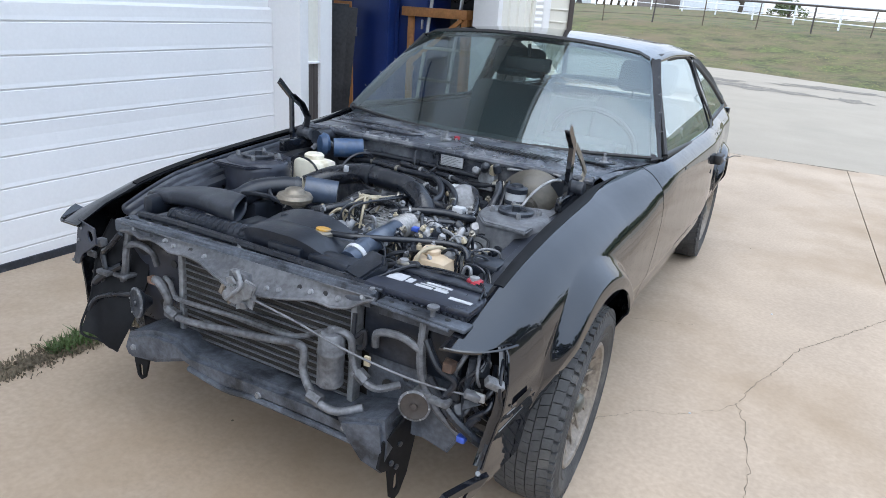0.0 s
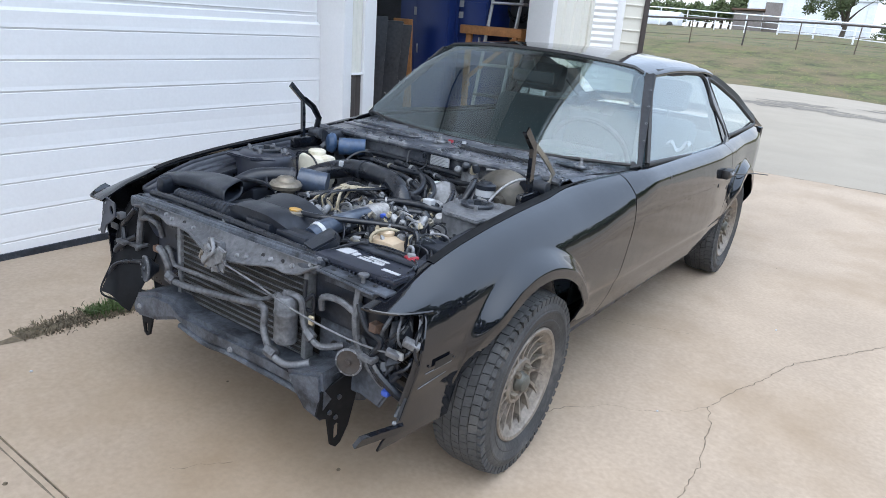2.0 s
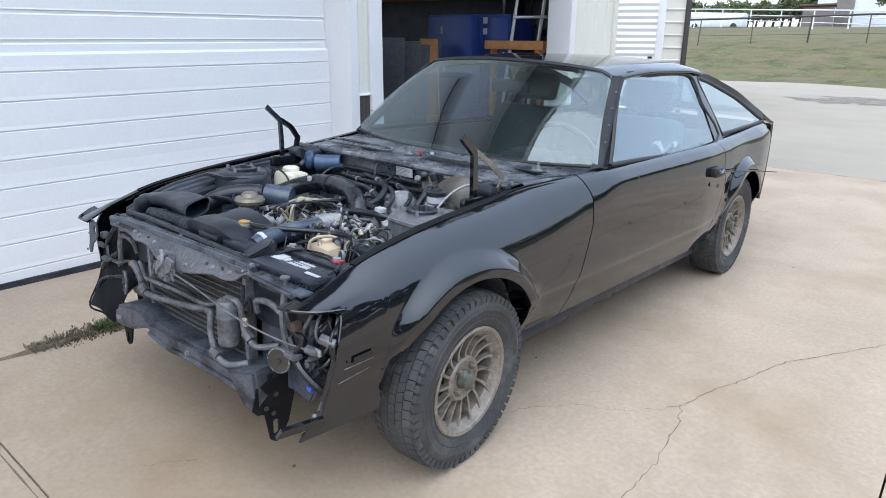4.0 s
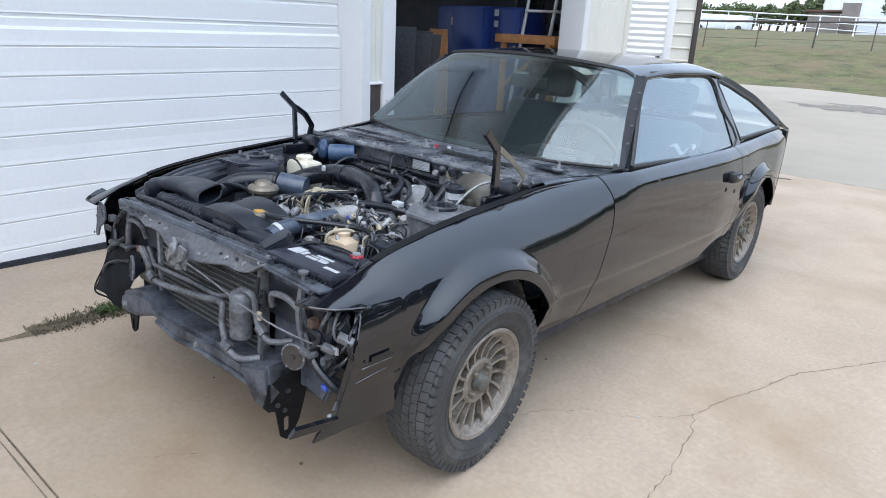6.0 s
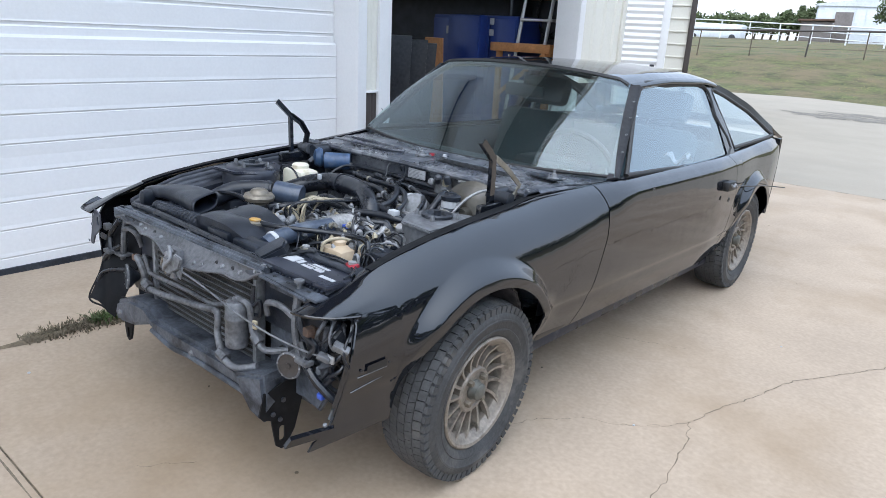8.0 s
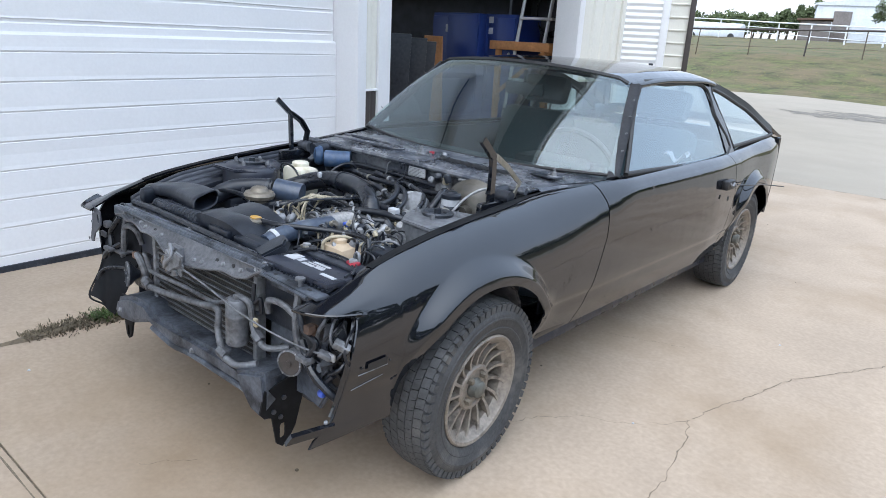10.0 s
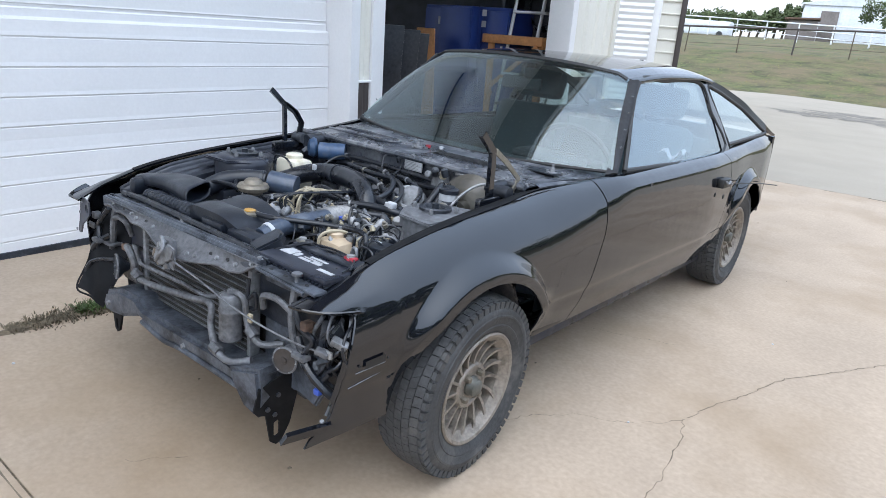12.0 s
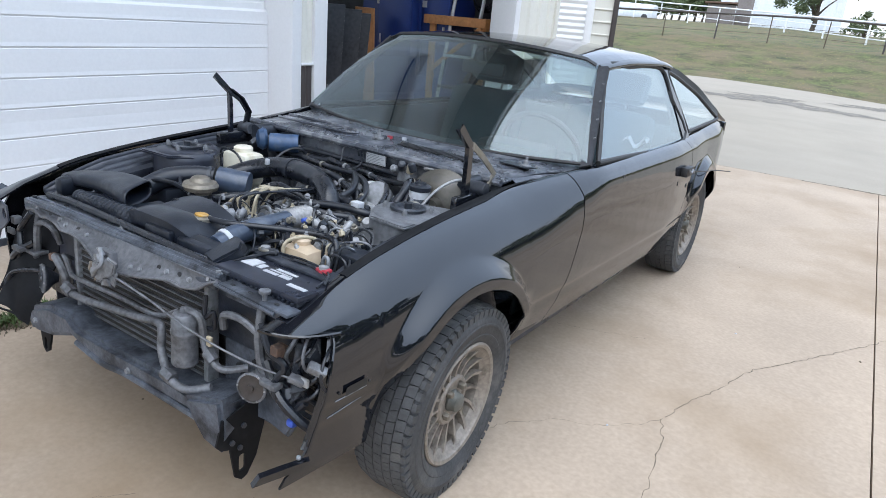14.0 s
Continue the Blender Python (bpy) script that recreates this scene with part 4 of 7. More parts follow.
part("drain_hole", lathe([(0.013, 0), (0.012, 0.002), (0, 0.0015)], 14), SEAL, cowl, "", pose(0.098, 0.545, 0.896))
plate_ob = part("data_plate", box((0.035, 0.408, 0.823), (0.125, 0.416, 0.862), 0.002), PALE, car, "small printed silver data plate")
for r in range(6):
    part("print_line", box((0.04, 0.4065, 0.827 + r * 0.0055), (0.12 - 0.012 * (r % 3), 0.4085, 0.8288 + r * 0.0055)), GREY, plate_ob, smooth=False)


# bonnet hinges standing open
for k in (1, -1):
    x = 0.565 if k > 0 else -0.52
    hinge = part("bonnet_hinge", box((x - 0.012, 0.19, 0.80), (x + 0.012, 0.40, 0.845), 0.006), PAINT, car, "black bonnet hinge standing up")
    def strap(pts, w):
        """A bent flat bar with one folded edge."""
        path = [Vector((0, y, z)) for y, z in pts]
        def fn(i, v):
            d = (path[min(i + 1, len(path) - 1)] - path[max(i - 1, 0)]).normalized()
            up = Vector((0, -d.z, d.y))
            sx, su = ((-0.009, 0.5), (0.004, 0.5), (0.004, -0.5))[v]
            return Vector((x, 0, 0)) + path[i] + Vector((sx * k, 0, 0)) + up * su * w
        return sheet(fn, range(len(path)), range(3))
    solid(part("hinge_arm", strap(((0.255, 0.84), (0.250, 0.95), (0.245, 1.0), (0.177, 1.06)), 0.022), PAINT, hinge), 0.005, 0)
    solid(part("hinge_arm", strap(((0.245, 1.0), (0.30, 0.965), (0.335, 0.918), (0.320, 0.855)) if k < 0 else ((0.255, 1.0), (0.33, 0.955), (0.415, 0.892), (0.37, 0.83)), 0.018), PAINT if k < 0 else ZINC, hinge), 0.005, 0)
    part("hinge_pin", lathe([(0.022, -0.03), (0.024, 0), (0.022, 0.03), (0, 0.032)], 14, m=pose(x, 0.33, 0.855, 0, 90, 0)), DUSTY, hinge)
    part("hinge_spring", tube([(x - 0.05 * k, 0.33, 0.845), (x - 0.05 * k, 0.42, 0.85)], 0.03, 14), PLASTIC, hinge)

# ---- the car: front end ----
LIFT = pose(0, 0, 0, 0, -1.08, 0)
bar = part("upper_bar", box((-0.47, -0.545, 0.676), (0.405, -0.476, 0.7135), 0.007, m=LIFT), SUPPORT, car, "dusty black radiator support bar")
for y, r in ((-0.535, 0.0055), (-0.512, 0.0045), (-0.484, 0.006)):
    part("bar_rib", tube([(x, y, 0.7135 + 0.0189 * x) for x in (-0.46, -0.2, 0.1, 0.40)], r, 8), SUPPORT, bar)
for x, y in ((-0.449, -0.528), (-0.36, -0.525), (-0.05, -0.50), (0.24, -0.50), (0.385, -0.53)):
    part("bolt", lathe([(0.010, 0), (0.010, 0.002), (0.0065, 0.003), (0.0065, 0.009), (0, 0.010)], 10), GREY if x > -0.4 else PLASTIC, bar, "", pose(x, y, 0.7135 + 0.0189 * x))
for x in (-0.33, -0.14, 0.09, 0.17, 0.31):
    part("bar_slot", lathe([(0.011, 0), (0.010, 0.0015), (0, 0.001)], 14, squash=0.55), SEAL, bar, "", pose(x, -0.498, 0.7136 + 0.0189 * x))
ext = part("upper_bar", box((0.395, -0.552, 0.701), (0.622, -0.508, 0.711), 0.004, m=pose(0, 0, 0.010, 0, 1.2, 0)), SUPPORT, car)
part("bar_lip", tube([(0.40, -0.553, 0.706), (0.50, -0.556, 0.703), (0.60, -0.555, 0.698)], 0.0045, 8), SUPPORT, ext)
part("bar_lip", box((0.40, -0.520, 0.665), (0.61, -0.514, 0.704), 0.003), SUPPORT, ext)
part("rubber_stud", lathe([(0.006, 0), (0.006, 0.018), (0.014, 0.020), (0.014, 0.026), (0, 0.028)], 12), PIPE, ext, "small rubber-topped stud", pose(0.548, -0.535, 0.708))
for x in (0.44, 0.50, 0.585):
    part("bar_slot", lathe([(0.008, 0), (0.007, 0.0015), (0, 0.001)], 12, squash=0.6), SEAL, ext, "", pose(x, -0.533, 0.7115))
BRACE_Y = ((-0.5, -0.548), (-0.35, -0.555), (-0.1, -0.585), (0.0, -0.606), (0.1, -0.612), (0.2, -0.597), (0.3, -0.560), (0.41, -0.548))
BRACE_Z = ((-0.45, 0.678), (-0.40, 0.688), (-0.37, 0.674), (-0.32, 0.684), (-0.27, 0.683), (-0.235, 0.672), (-0.16, 0.682), (-0.10, 0.682), (-0.05, 0.668), (0.0, 0.656), (0.06, 0.652), (0.13, 0.660), (0.19, 0.668), (0.25, 0.678), (0.30, 0.668), (0.34, 0.676), (0.38, 0.702), (0.405, 0.712))


def brace_point(x, v):
    """v runs from the bar's front edge down to the flared lower lip."""
    top = Vector((x, -0.548, 0.708 + 0.0189 * x))
    low = Vector((x, soft(x, BRACE_Y), table(x, BRACE_Z)))
    return tuple(top.lerp(low, v) + Vector((0, 0.010, -0.003)) * math.sin(math.pi * v))


latch_plate = part("latch_brace", sheet(brace_point, steps(-0.45, 0.405, 60), steps(0, 1, 8)), BRACE, car, "bent grey steel brace with bolts")
solid(latch_plate, 0.003, 0)
part("brace_lip", tube([brace_point(x, 1.0) for x in steps(-0.45, 0.405, 40)], 0.0042, 8, n=2), BRACE, latch_plate)
for x, v in ((-0.40, 0.45), (-0.27, 0.5), (-0.235, 0.55), (-0.11, 0.6), (0.12, 0.72), (0.155, 0.7), (0.235, 0.6), (0.305, 0.55), (0.37, 0.3)):
    p = Vector(brace_point(x, v))
    part("bolt", lathe([(0.008, 0), (0.008, 0.002), (0.0055, 0.003), (0.0055, 0.007), (0, 0.008)], 8, m=pose(p.x, p.y - 0.002, p.z, 70, 0, 0)), GREY, latch_plate)
for x, v in ((-0.33, 0.4), (-0.17, 0.5), (0.20, 0.45), (0.27, 0.5)):
    p = Vector(brace_point(x, v))
    part("brace_hole", lathe([(0.007, 0), (0.006, 0.002), (0, 0.001)], 12, m=pose(p.x, p.y - 0.002, p.z, 70, 0, 0)), SEAL, latch_plate)
latch = part("bonnet_latch", box((-0.030, -0.552, 0.640), (0.030, -0.528, 0.700), 0.008), BRACE, car, "worn bare-metal bonnet latch")
part("latch_hook", plate([(-0.03, 0), (0.0, -0.01), (0.05, 0.02), (0.06, 0.05), (0.03, 0.06), (0.01, 0.035), (-0.02, 0.04)], 0.012, m=pose(0.01, -0.562, 0.635, 90, 0, 8), bevel=0.003), GREY, latch)
part("latch_spring", tube([(-0.01, -0.575, 0.635), (0.02, -0.585, 0.66), (0.04, -0.58, 0.685), (0.02, -0.57, 0.715)], 0.005, 8), GREY, latch)
part("latch_plate", plate([(-0.05, -0.03), (0.05, -0.04), (0.055, 0.02), (0.0, 0.05), (-0.05, 0.03)], 0.008, m=pose(0.03, -0.554, 0.648, 86, 10, 0) @ Matrix.Scale(0.62, 4), bevel=0.002), GREY, latch)
part("bolt", lathe([(0.014, 0), (0.014, 0.008), (0, 0.012)], 8, m=pose(-0.018, -0.562, 0.64, 90, 0, 0)), GREY, latch)

latch.matrix_basis = pose(0.055, -0.066, 0.006)
lr = random.Random(12)
for j in range(9):
    a, b = lr.uniform(0.008, 0.020), lr.uniform(0.006, 0.016)
    part("latch_piece", plate([(-a, -b), (a, -b * 0.6), (a * 0.7, b), (-a * 0.5, b)], 0.006, m=pose(lr.uniform(-0.04, 0.05), -0.556 - lr.uniform(0, 0.012), lr.uniform(0.625, 0.70), lr.uniform(60, 115), lr.uniform(-30, 30), lr.uniform(-25, 25)), bevel=0.001), (GREY, BRACE, LATCHBROWN)[j % 3], latch)

# condenser with its tubes, radiator behind
cond = part("condenser", box((-0.245, -0.512, 0.385), (0.335, -0.498, 0.665), 0.003), FIN, car, "dark dusty condenser core")
for x0 in (-0.255, 0.325):
    part("condenser_side", box((x0, -0.525, 0.375), (x0 + 0.018, -0.490, 0.672), 0.004), GREY, cond)
for j in range(14):
    z = 0.398 + j * 0.0192
    part("condenser_tube", box((-0.24, -0.519, z - 0.0018), (0.328, -0.505, z + 0.0018), 0.001), PIPE, cond)
part("radiator", box((-0.36, -0.455, 0.33), (0.36, -0.415, 0.70), 0.01), FIN, car, "black radiator core")
part("radiator_tank", box((-0.34, -0.47, 0.695), (0.34, -0.41, 0.745), 0.02), PLASTIC, car)
part("filler_neck", lathe([(0.026, -0.03), (0.026, 0), (0.034, 0.006), (0.034, 0.018), (0.02, 0.024), (0, 0.024)], 20), ZINC, car, "radiator cap with a yellow label", pose(0.12, -0.374, 0.752) @ Matrix.Scale(0.85, 4))
part("cap_label", lathe([(0.026, 0.0), (0.026, 0.004), (0, 0.005)], 20), YELLOW, car, "yellow warning label", pose(0.12, -0.374, 0.7725) @ Matrix.Diagonal((0.80, 0.62, 0.85, 1)))


def shroud(u, v):
    a = -0.35 + u * (math.pi + 0.35)
    r = 0.23 + 0.03 * v
    return (0.03 - r * 1.0 * math.cos(a), -0.42 + 0.13 * v, 0.555 + r * 0.93 * max(-0.2, math.sin(a)) - 0.01 * v)


solid(part("fan_shroud", sheet(shroud, steps(0, 1, 30), steps(0, 1, 6)), PLASTIC, car, "matt black plastic fan shroud"), 0.006)
def shroud_roof(x, v):
    """A domed cover over the fan, with a steep front face."""
    y = -0.455 + 0.15 * max(0, v)
    hill = math.exp(-((x - 0.045) / 0.13) ** 4)
    return (x, y - 0.02 * hill, 0.733 + 0.046 * hill * math.sin(math.pi * (0.30 + 0.62 * max(0, v))) + (0.05 * v if v < 0 else 0))


part("shroud_top", sheet(shroud_roof, steps(-0.17, 0.26, 30), [-0.8, 0] + steps(0.05, 1, 9)), PLASTIC, car, "rounded black shroud cover")
part("shroud_step", box((0.03, -0.486, 0.700), (0.135, -0.462, 0.748), 0.006), PLASTIC, car)
for k, (x0, x1, y, z, r) in enumerate(((-0.36, -0.06, -0.446, 0.722, 0.020), (0.03, 0.14, -0.452, 0.726, 0.019))):
    path = [(x0 + (x1 - x0) * i / 3, y, z + 0.004 * i) for i in range(4)]
    strip = part("ribbed_seal", tube(path, r, 12, n=6), PLASTIC, car, "ribbed black rubber seal")
    count = int((x1 - x0) / 0.019)
    for j in range(count):
        f = (j + 0.5) / count
        part("rib", lathe([(r * 0.9, -0.006), (r * 1.16, -0.003), (r * 1.16, 0.003), (r * 0.9, 0.006)], 12, cap=False, m=pose(x0 + (x1 - x0) * f, y, z + 0.012 * f, 0, 90, 0)), PLASTIC, strip)
part("duct_end", box((0.150, -0.478, 0.700), (0.275, -0.432, 0.742), 0.010, m=pose(0, 0, 0)), PLASTIC, car)
part("support_hose", tube([(-0.44, -0.49, 0.715), (-0.3, -0.487, 0.72), (0.0, -0.495, 0.722), (0.2, -0.50, 0.722), (0.37, -0.50, 0.715)], 0.011, 8), HOSE, car)
part("hose_bracket", plate([(-0.035, -0.045), (0.035, -0.045), (0.045, 0.03), (0.02, 0.05), (-0.03, 0.05)], 0.03, m=pose(0.315, -0.445, 0.722, 28, 0, -20), bevel=0.006), PLASTIC, car)

# lower crossmember and tow brackets
XM = [(-0.42, 0.345), (-0.40, 0.390), (-0.30, 0.425), (-0.20, 0.430), (-0.15, 0.405), (0.05, 0.408), (0.27, 0.415), (0.37, 0.410), (0.484, 0.430), (0.484, 0.330), (0.455, 0.318), (0.43, 0.345), (0.35, 0.357), (0.10, 0.355), (-0.02, 0.342), (-0.13, 0.356), (-0.18, 0.368), (-0.30, 0.325), (-0.40, 0.310)]
cross = part("crossmember", plate(XM, 0.13, m=pose(0, -0.46, 0, 90, 0, 0), bevel=0.014), SUPPORT, car, "dusty black lower crossmember")
part("crossmember_lip", tube([(-0.15, -0.588, 0.362), (-0.02, -0.588, 0.346), (0.1, -0.588, 0.356), (0.40, -0.588, 0.356)], 0.009, 8), SUPPORT, cross)
for x, z in ((-0.37, 0.355), (0.10, 0.372), (0.44, 0.40), (0.455, 0.352), (0.37, 0.385)):
    part("bolt", lathe([(0.010, 0), (0.010, 0.003), (0.007, 0.004), (0.007, 0.009), (0, 0.010)], 8, m=pose(x, -0.588, z, 90, 0, 0)), GREY, cross)
HOOK = [(-0.055, 0.10), (0.055, 0.11), (0.06, 0.03), (0.035, -0.06), (0.022, -0.10), (0.0, -0.115), (-0.022, -0.10), (-0.032, -0.05)]


def tow_plate(x, y, z, scale, yaw, mat):
    slot = [(0.010 * scale * math.cos(a), -0.072 * scale + (0.018 * scale if math.sin(a) > 0 else -0.018 * scale) + 0.010 * scale * math.sin(a)) for a in steps(0, 2 * math.pi, 16)[:-1]]
    ob = part("tow_bracket", plate_with_slot([(a * scale, b * scale) for a, b in HOOK], slot, 0.007, pose(x, y, z, 90, 0, yaw)), mat, car, "steel tow bracket with a slotted hole")
    for dx, dz in ((0.02, 0.05), (-0.02, 0.02), (0.025, 0.0)):
        part("bolt", lathe([(0.006, 0), (0.006, 0.005), (0, 0.006)], 8, m=pose(x + dx * scale, y - 0.007, z + dz * scale, 90, 0, yaw)), GREY, ob)


side_slot = [(0.004 + 0.009 * math.cos(a), -0.055 + (0.016 if math.sin(a) > 0 else -0.016) + 0.009 * math.sin(a)) for a in steps(0, 2 * math.pi, 16)[:-1]]
SIDE_HOOK = [(-0.067, 0.016), (-0.052, 0.082), (0.01, 0.105), (0.075, 0.14), (0.065, 0.035), (0.045, -0.05), (0.020, -0.098), (0.004, -0.106), (-0.014, -0.092), (-0.030, -0.005), (-0.055, 0.002)]
hook = part("tow_bracket", plate_with_slot(SIDE_HOOK, side_slot, 0.007, pose(0.488, -0.545, 0.312, 90, 0, 82)), MATT, car, "black steel tow bracket with a slotted hole")
for dy, dz in ((-0.030, 0.018), (0.004, 0.052), (-0.006, -0.006)):
    part("bolt", lathe([(0.007, 0), (0.007, 0.005), (0, 0.006)], 8, m=pose(0.496, -0.545 + dy, 0.312 + dz, 0, 90, -8)), DUSTY, hook)
part("frame_end", plate([(0.47, 0.50), (0.625, 0.49), (0.635, 0.42), (0.60, 0.355), (0.53, 0.37), (0.47, 0.36)], 0.022, m=pose(0, -0.478, 0, 90, 0, 0), bevel=0.006), SUPPORT, car, "dusty blue-grey folded frame end")
tow_plate(-0.385, -0.552, 0.315, 0.74, 0, MATT)
part("tow_gusset", plate([(-0.13, 0.05), (-0.005, 0.085), (0.008, 0.0), (-0.005, -0.06), (-0.06, -0.045), (-0.10, 0.0)], 0.128, m=pose(0.478, -0.475, 0.365, 90, 0, 4), bevel=0.010), SUPPORT, car, "heavy folded frame end plate")

# lamp panels beside the radiator
LEFT = [(0.355, 0.68), (0.615, 0.69), (0.625, 0.62), (0.60, 0.56), (0.612, 0.50), (0.60, 0.38), (0.36, 0.38)]
panel_l = part("lamp_panel", plate(LEFT, 0.008, m=pose(0, -0.478, 0, 90, 0, 0), bevel=0.003), SUPPORT, car, "dark stamped lamp panel")
RIGHT = [(-0.26, 0.66), (-0.53, 0.67), (-0.60, 0.60), (-0.60, 0.46), (-0.50, 0.38), (-0.26, 0.38)]
panel_r = part("lamp_panel", plate(RIGHT[::-1], 0.008, m=pose(0, -0.462, 0, 90, 0, 0), bevel=0.003), INNER, car, "dark stamped lamp panel")
for pnl, spots in ((panel_l, ((0.575, 0.632, 0.026), (0.43, 0.60, 0.010), (0.47, 0.505, 0.008), (0.52, 0.45, 0.014), (0.42, 0.47, 0.016), (0.575, 0.548, 0.010), (0.575, 0.47, 0.012))),
                   (panel_r, ((-0.455, 0.615, 0.033), (-0.33, 0.585, 0.012), (-0.38, 0.45, 0.014), (-0.55, 0.54, 0.030), (-0.30, 0.46, 0.012)))):
    y = -0.489 if pnl is panel_l else -0.473
    for x, z, r in spots:
        part("panel_hole", lathe([(r, 0), (r * 0.96, 0.003), (0, 0.0022)], 16, m=pose(x, y + 0.002, z, 90, 0, 0)), SEAL, pnl)
for k, pnl in ((1, panel_l), (-1, panel_r)):
    x0 = 0.52 if k > 0 else -0.475
    y0 = -0.515 if k > 0 else -0.50
    brace = part("lamp_bracket", tube([(x0, y0, 0.68), (x0 + 0.005 * k, y0 - 0.012, 0.60), (x0 + 0.02 * k, y0 - 0.01, 0.53), (x0 + 0.06 * k, y0, 0.47), (x0 + 0.13 * k, y0, 0.43)], 0.0115, 8), PIPE, pnl)
    part("lamp_bracket", tube([(x0 - 0.12 * k, y0 - 0.01, 0.585), (x0 - 0.11 * k, y0 - 0.018, 0.625), (x0 - 0.05 * k, y0 - 0.018, 0.635), (x0 + 0.005 * k, y0 - 0.012, 0.615)], 0.0095, 8), PIPE, pnl)
    part("lamp_bracket", box((x0 + 0.0, y0 - 0.03, 0.512), (x0 + 0.07 * k, y0 + 0.02, 0.524), 0.004, m=pose(0, 0, 0)), PIPE, pnl)
    part("wire_loom", tube([(x0 + 0.02 * k, y0 - 0.02, 0.65), (x0 + 0.06 * k, y0 - 0.03, 0.60), (x0 + 0.10 * k, y0 - 0.02, 0.57), (x0 + 0.08 * k, y0 - 0.03, 0.52), (x0 + 0.12 * k, y0 - 0.02, 0.46), (x0 + 0.16 * k, y0 - 0.01, 0.50)], 0.009, 8), HOSE, pnl)
    part("wire_loom", tube([(x0 + 0.03 * k, y0 - 0.01, 0.55), (x0 + 0.10 * k, y0 - 0.035, 0.50), (x0 + 0.15 * k, y0 - 0.02, 0.455), (x0 + 0.17 * k, y0, 0.43)], 0.012, 8), HOSE, pnl)
    part("socket", box((x0 + 0.075 * k, y0 - 0.045, 0.60), (x0 + 0.100 * k, y0 - 0.02, 0.624), 0.004), RUST if k > 0 else PIPE, pnl, "aged connector plug")
    part("socket", box((x0 + 0.135 * k, y0 - 0.025, 0.545), (x0 + 0.175 * k, y0 - 0.015, 0.567), 0.006, m=pose(0, 0, 0)), CAST if k > 0 else PIPE, pnl)
    part("socket", box((x0 + 0.05 * k, y0 - 0.05, 0.515), (x0 + 0.10 * k, y0 - 0.02, 0.53), 0.004), PIPE, pnl)
    horn = part("horn", lathe([(0.018, -0.05), (0.030, -0.03), (0.050, -0.012), (0.058, 0), (0.058, 0.006), (0.050, 0.010), (0.030, 0.006), (0.014, 0.010), (0.012, 0.016), (0, 0.017)], 30), DUSTY if k < 0 else HORNBROWN, car, "round dusty horn", pose(0.531 if k > 0 else -0.415, -0.548 if k > 0 else -0.535, 0.486 if k > 0 else 0.462, 86, 0, 18 * k) @ Matrix.Scale(0.64 if k > 0 else 0.76, 4))
    part("horn_rim", lathe([(0.050, 0.0), (0.060, 0.002), (0.060, 0.008), (0.052, 0.011)], 30, cap=False), PIPE, horn)
    for a in range(6):
        part("bolt", lathe([(0.004, 0.006), (0.004, 0.012), (0, 0.013)], 6, m=pose(0.055 * math.cos(a * 1.047), 0.055 * math.sin(a * 1.047), 0)), CAST, horn)
part("blue_connector", box((0.640, -0.545, 0.430), (0.662, -0.52, 0.448), 0.005, m=pose(0, 0, 0)), BLUECLIP, panel_l, "bright blue connector")
part("tan_connector", box((0.407, -0.582, 0.560), (0.423, -0.574, 0.585), 0.002), TANWIRE, panel_l)
part("tan_connector", box((-0.352, -0.55, 0.545), (-0.318, -0.53, 0.566), 0.003), RUST, panel_r)

# refrigerant pipes and the drier
part("drier", lathe([(0.0, 0), (0.028, 0.0), (0.033, 0.006), (0.033, 0.085), (0.035, 0.088), (0.035, 0.094), (0.033, 0.098), (0.033, 0.130), (0.026, 0.140), (0.012, 0.142), (0.012, 0.152), (0, 0.154)], 24), PIPE, car, "dusty grey receiver-drier can", pose(0.300, -0.560, 0.462))
part("pipe", tube([(-0.29, -0.535, 0.52), (-0.26, -0.545, 0.478), (-0.18, -0.548, 0.476), (0.0, -0.556, 0.505), (0.12, -0.565, 0.528), (0.215, -0.575, 0.548), (0.235, -0.580, 0.53), (0.235, -0.582, 0.49), (0.26, -0.590, 0.455), (0.30, -0.600, 0.43), (0.35, -0.59, 0.42), (0.40, -0.56, 0.435)], 0.0105, 10), PIPE, car, "dusty grey refrigerant pipe")
for p in ((-0.255, -0.546, 0.478), (0.285, -0.597, 0.437)):
    part("pipe_union", tube([(p[0] - 0.018, p[1], p[2] + 0.004), (p[0] + 0.018, p[1], p[2] - 0.004)], 0.017, 6), PIPE, car)
part("pipe", tube([(-0.31, -0.50, 0.55), (-0.30, -0.53, 0.57), (-0.27, -0.54, 0.565), (-0.26, -0.535, 0.53), (-0.22, -0.54, 0.525), (0.0, -0.545, 0.540), (0.17, -0.552, 0.548), (0.28, -0.56, 0.600)], 0.007, 8), PIPE, car)
part("pipe", tube([(-0.33, -0.50, 0.53), (-0.335, -0.535, 0.555), (-0.30, -0.55, 0.56), (-0.275, -0.545, 0.52), (-0.29, -0.535, 0.485), (-0.262, -0.546, 0.478)], 0.012, 8), PIPE, car)
part("pipe", tube([(0.30, -0.56, 0.612), (0.345, -0.55, 0.600), (0.352, -0.545, 0.54), (0.375, -0.548, 0.51), (0.42, -0.545, 0.488), (0.46, -0.50, 0.49)], 0.0095, 8), PIPE, car)
part("pipe_union", tube([(0.37, -0.549, 0.517), (0.395, -0.548, 0.500)], 0.016, 6), PIPE, car)
part("release_cable", tube([(0.10, -0.625, 0.655), (0.22, -0.612, 0.630), (0.36, -0.602, 0.597), (0.48, -0.580, 0.570), (0.571, -0.552, 0.552), (0.66, -0.535, 0.552)], 0.0028, 6), PIPE, car, "thin steel release cable")
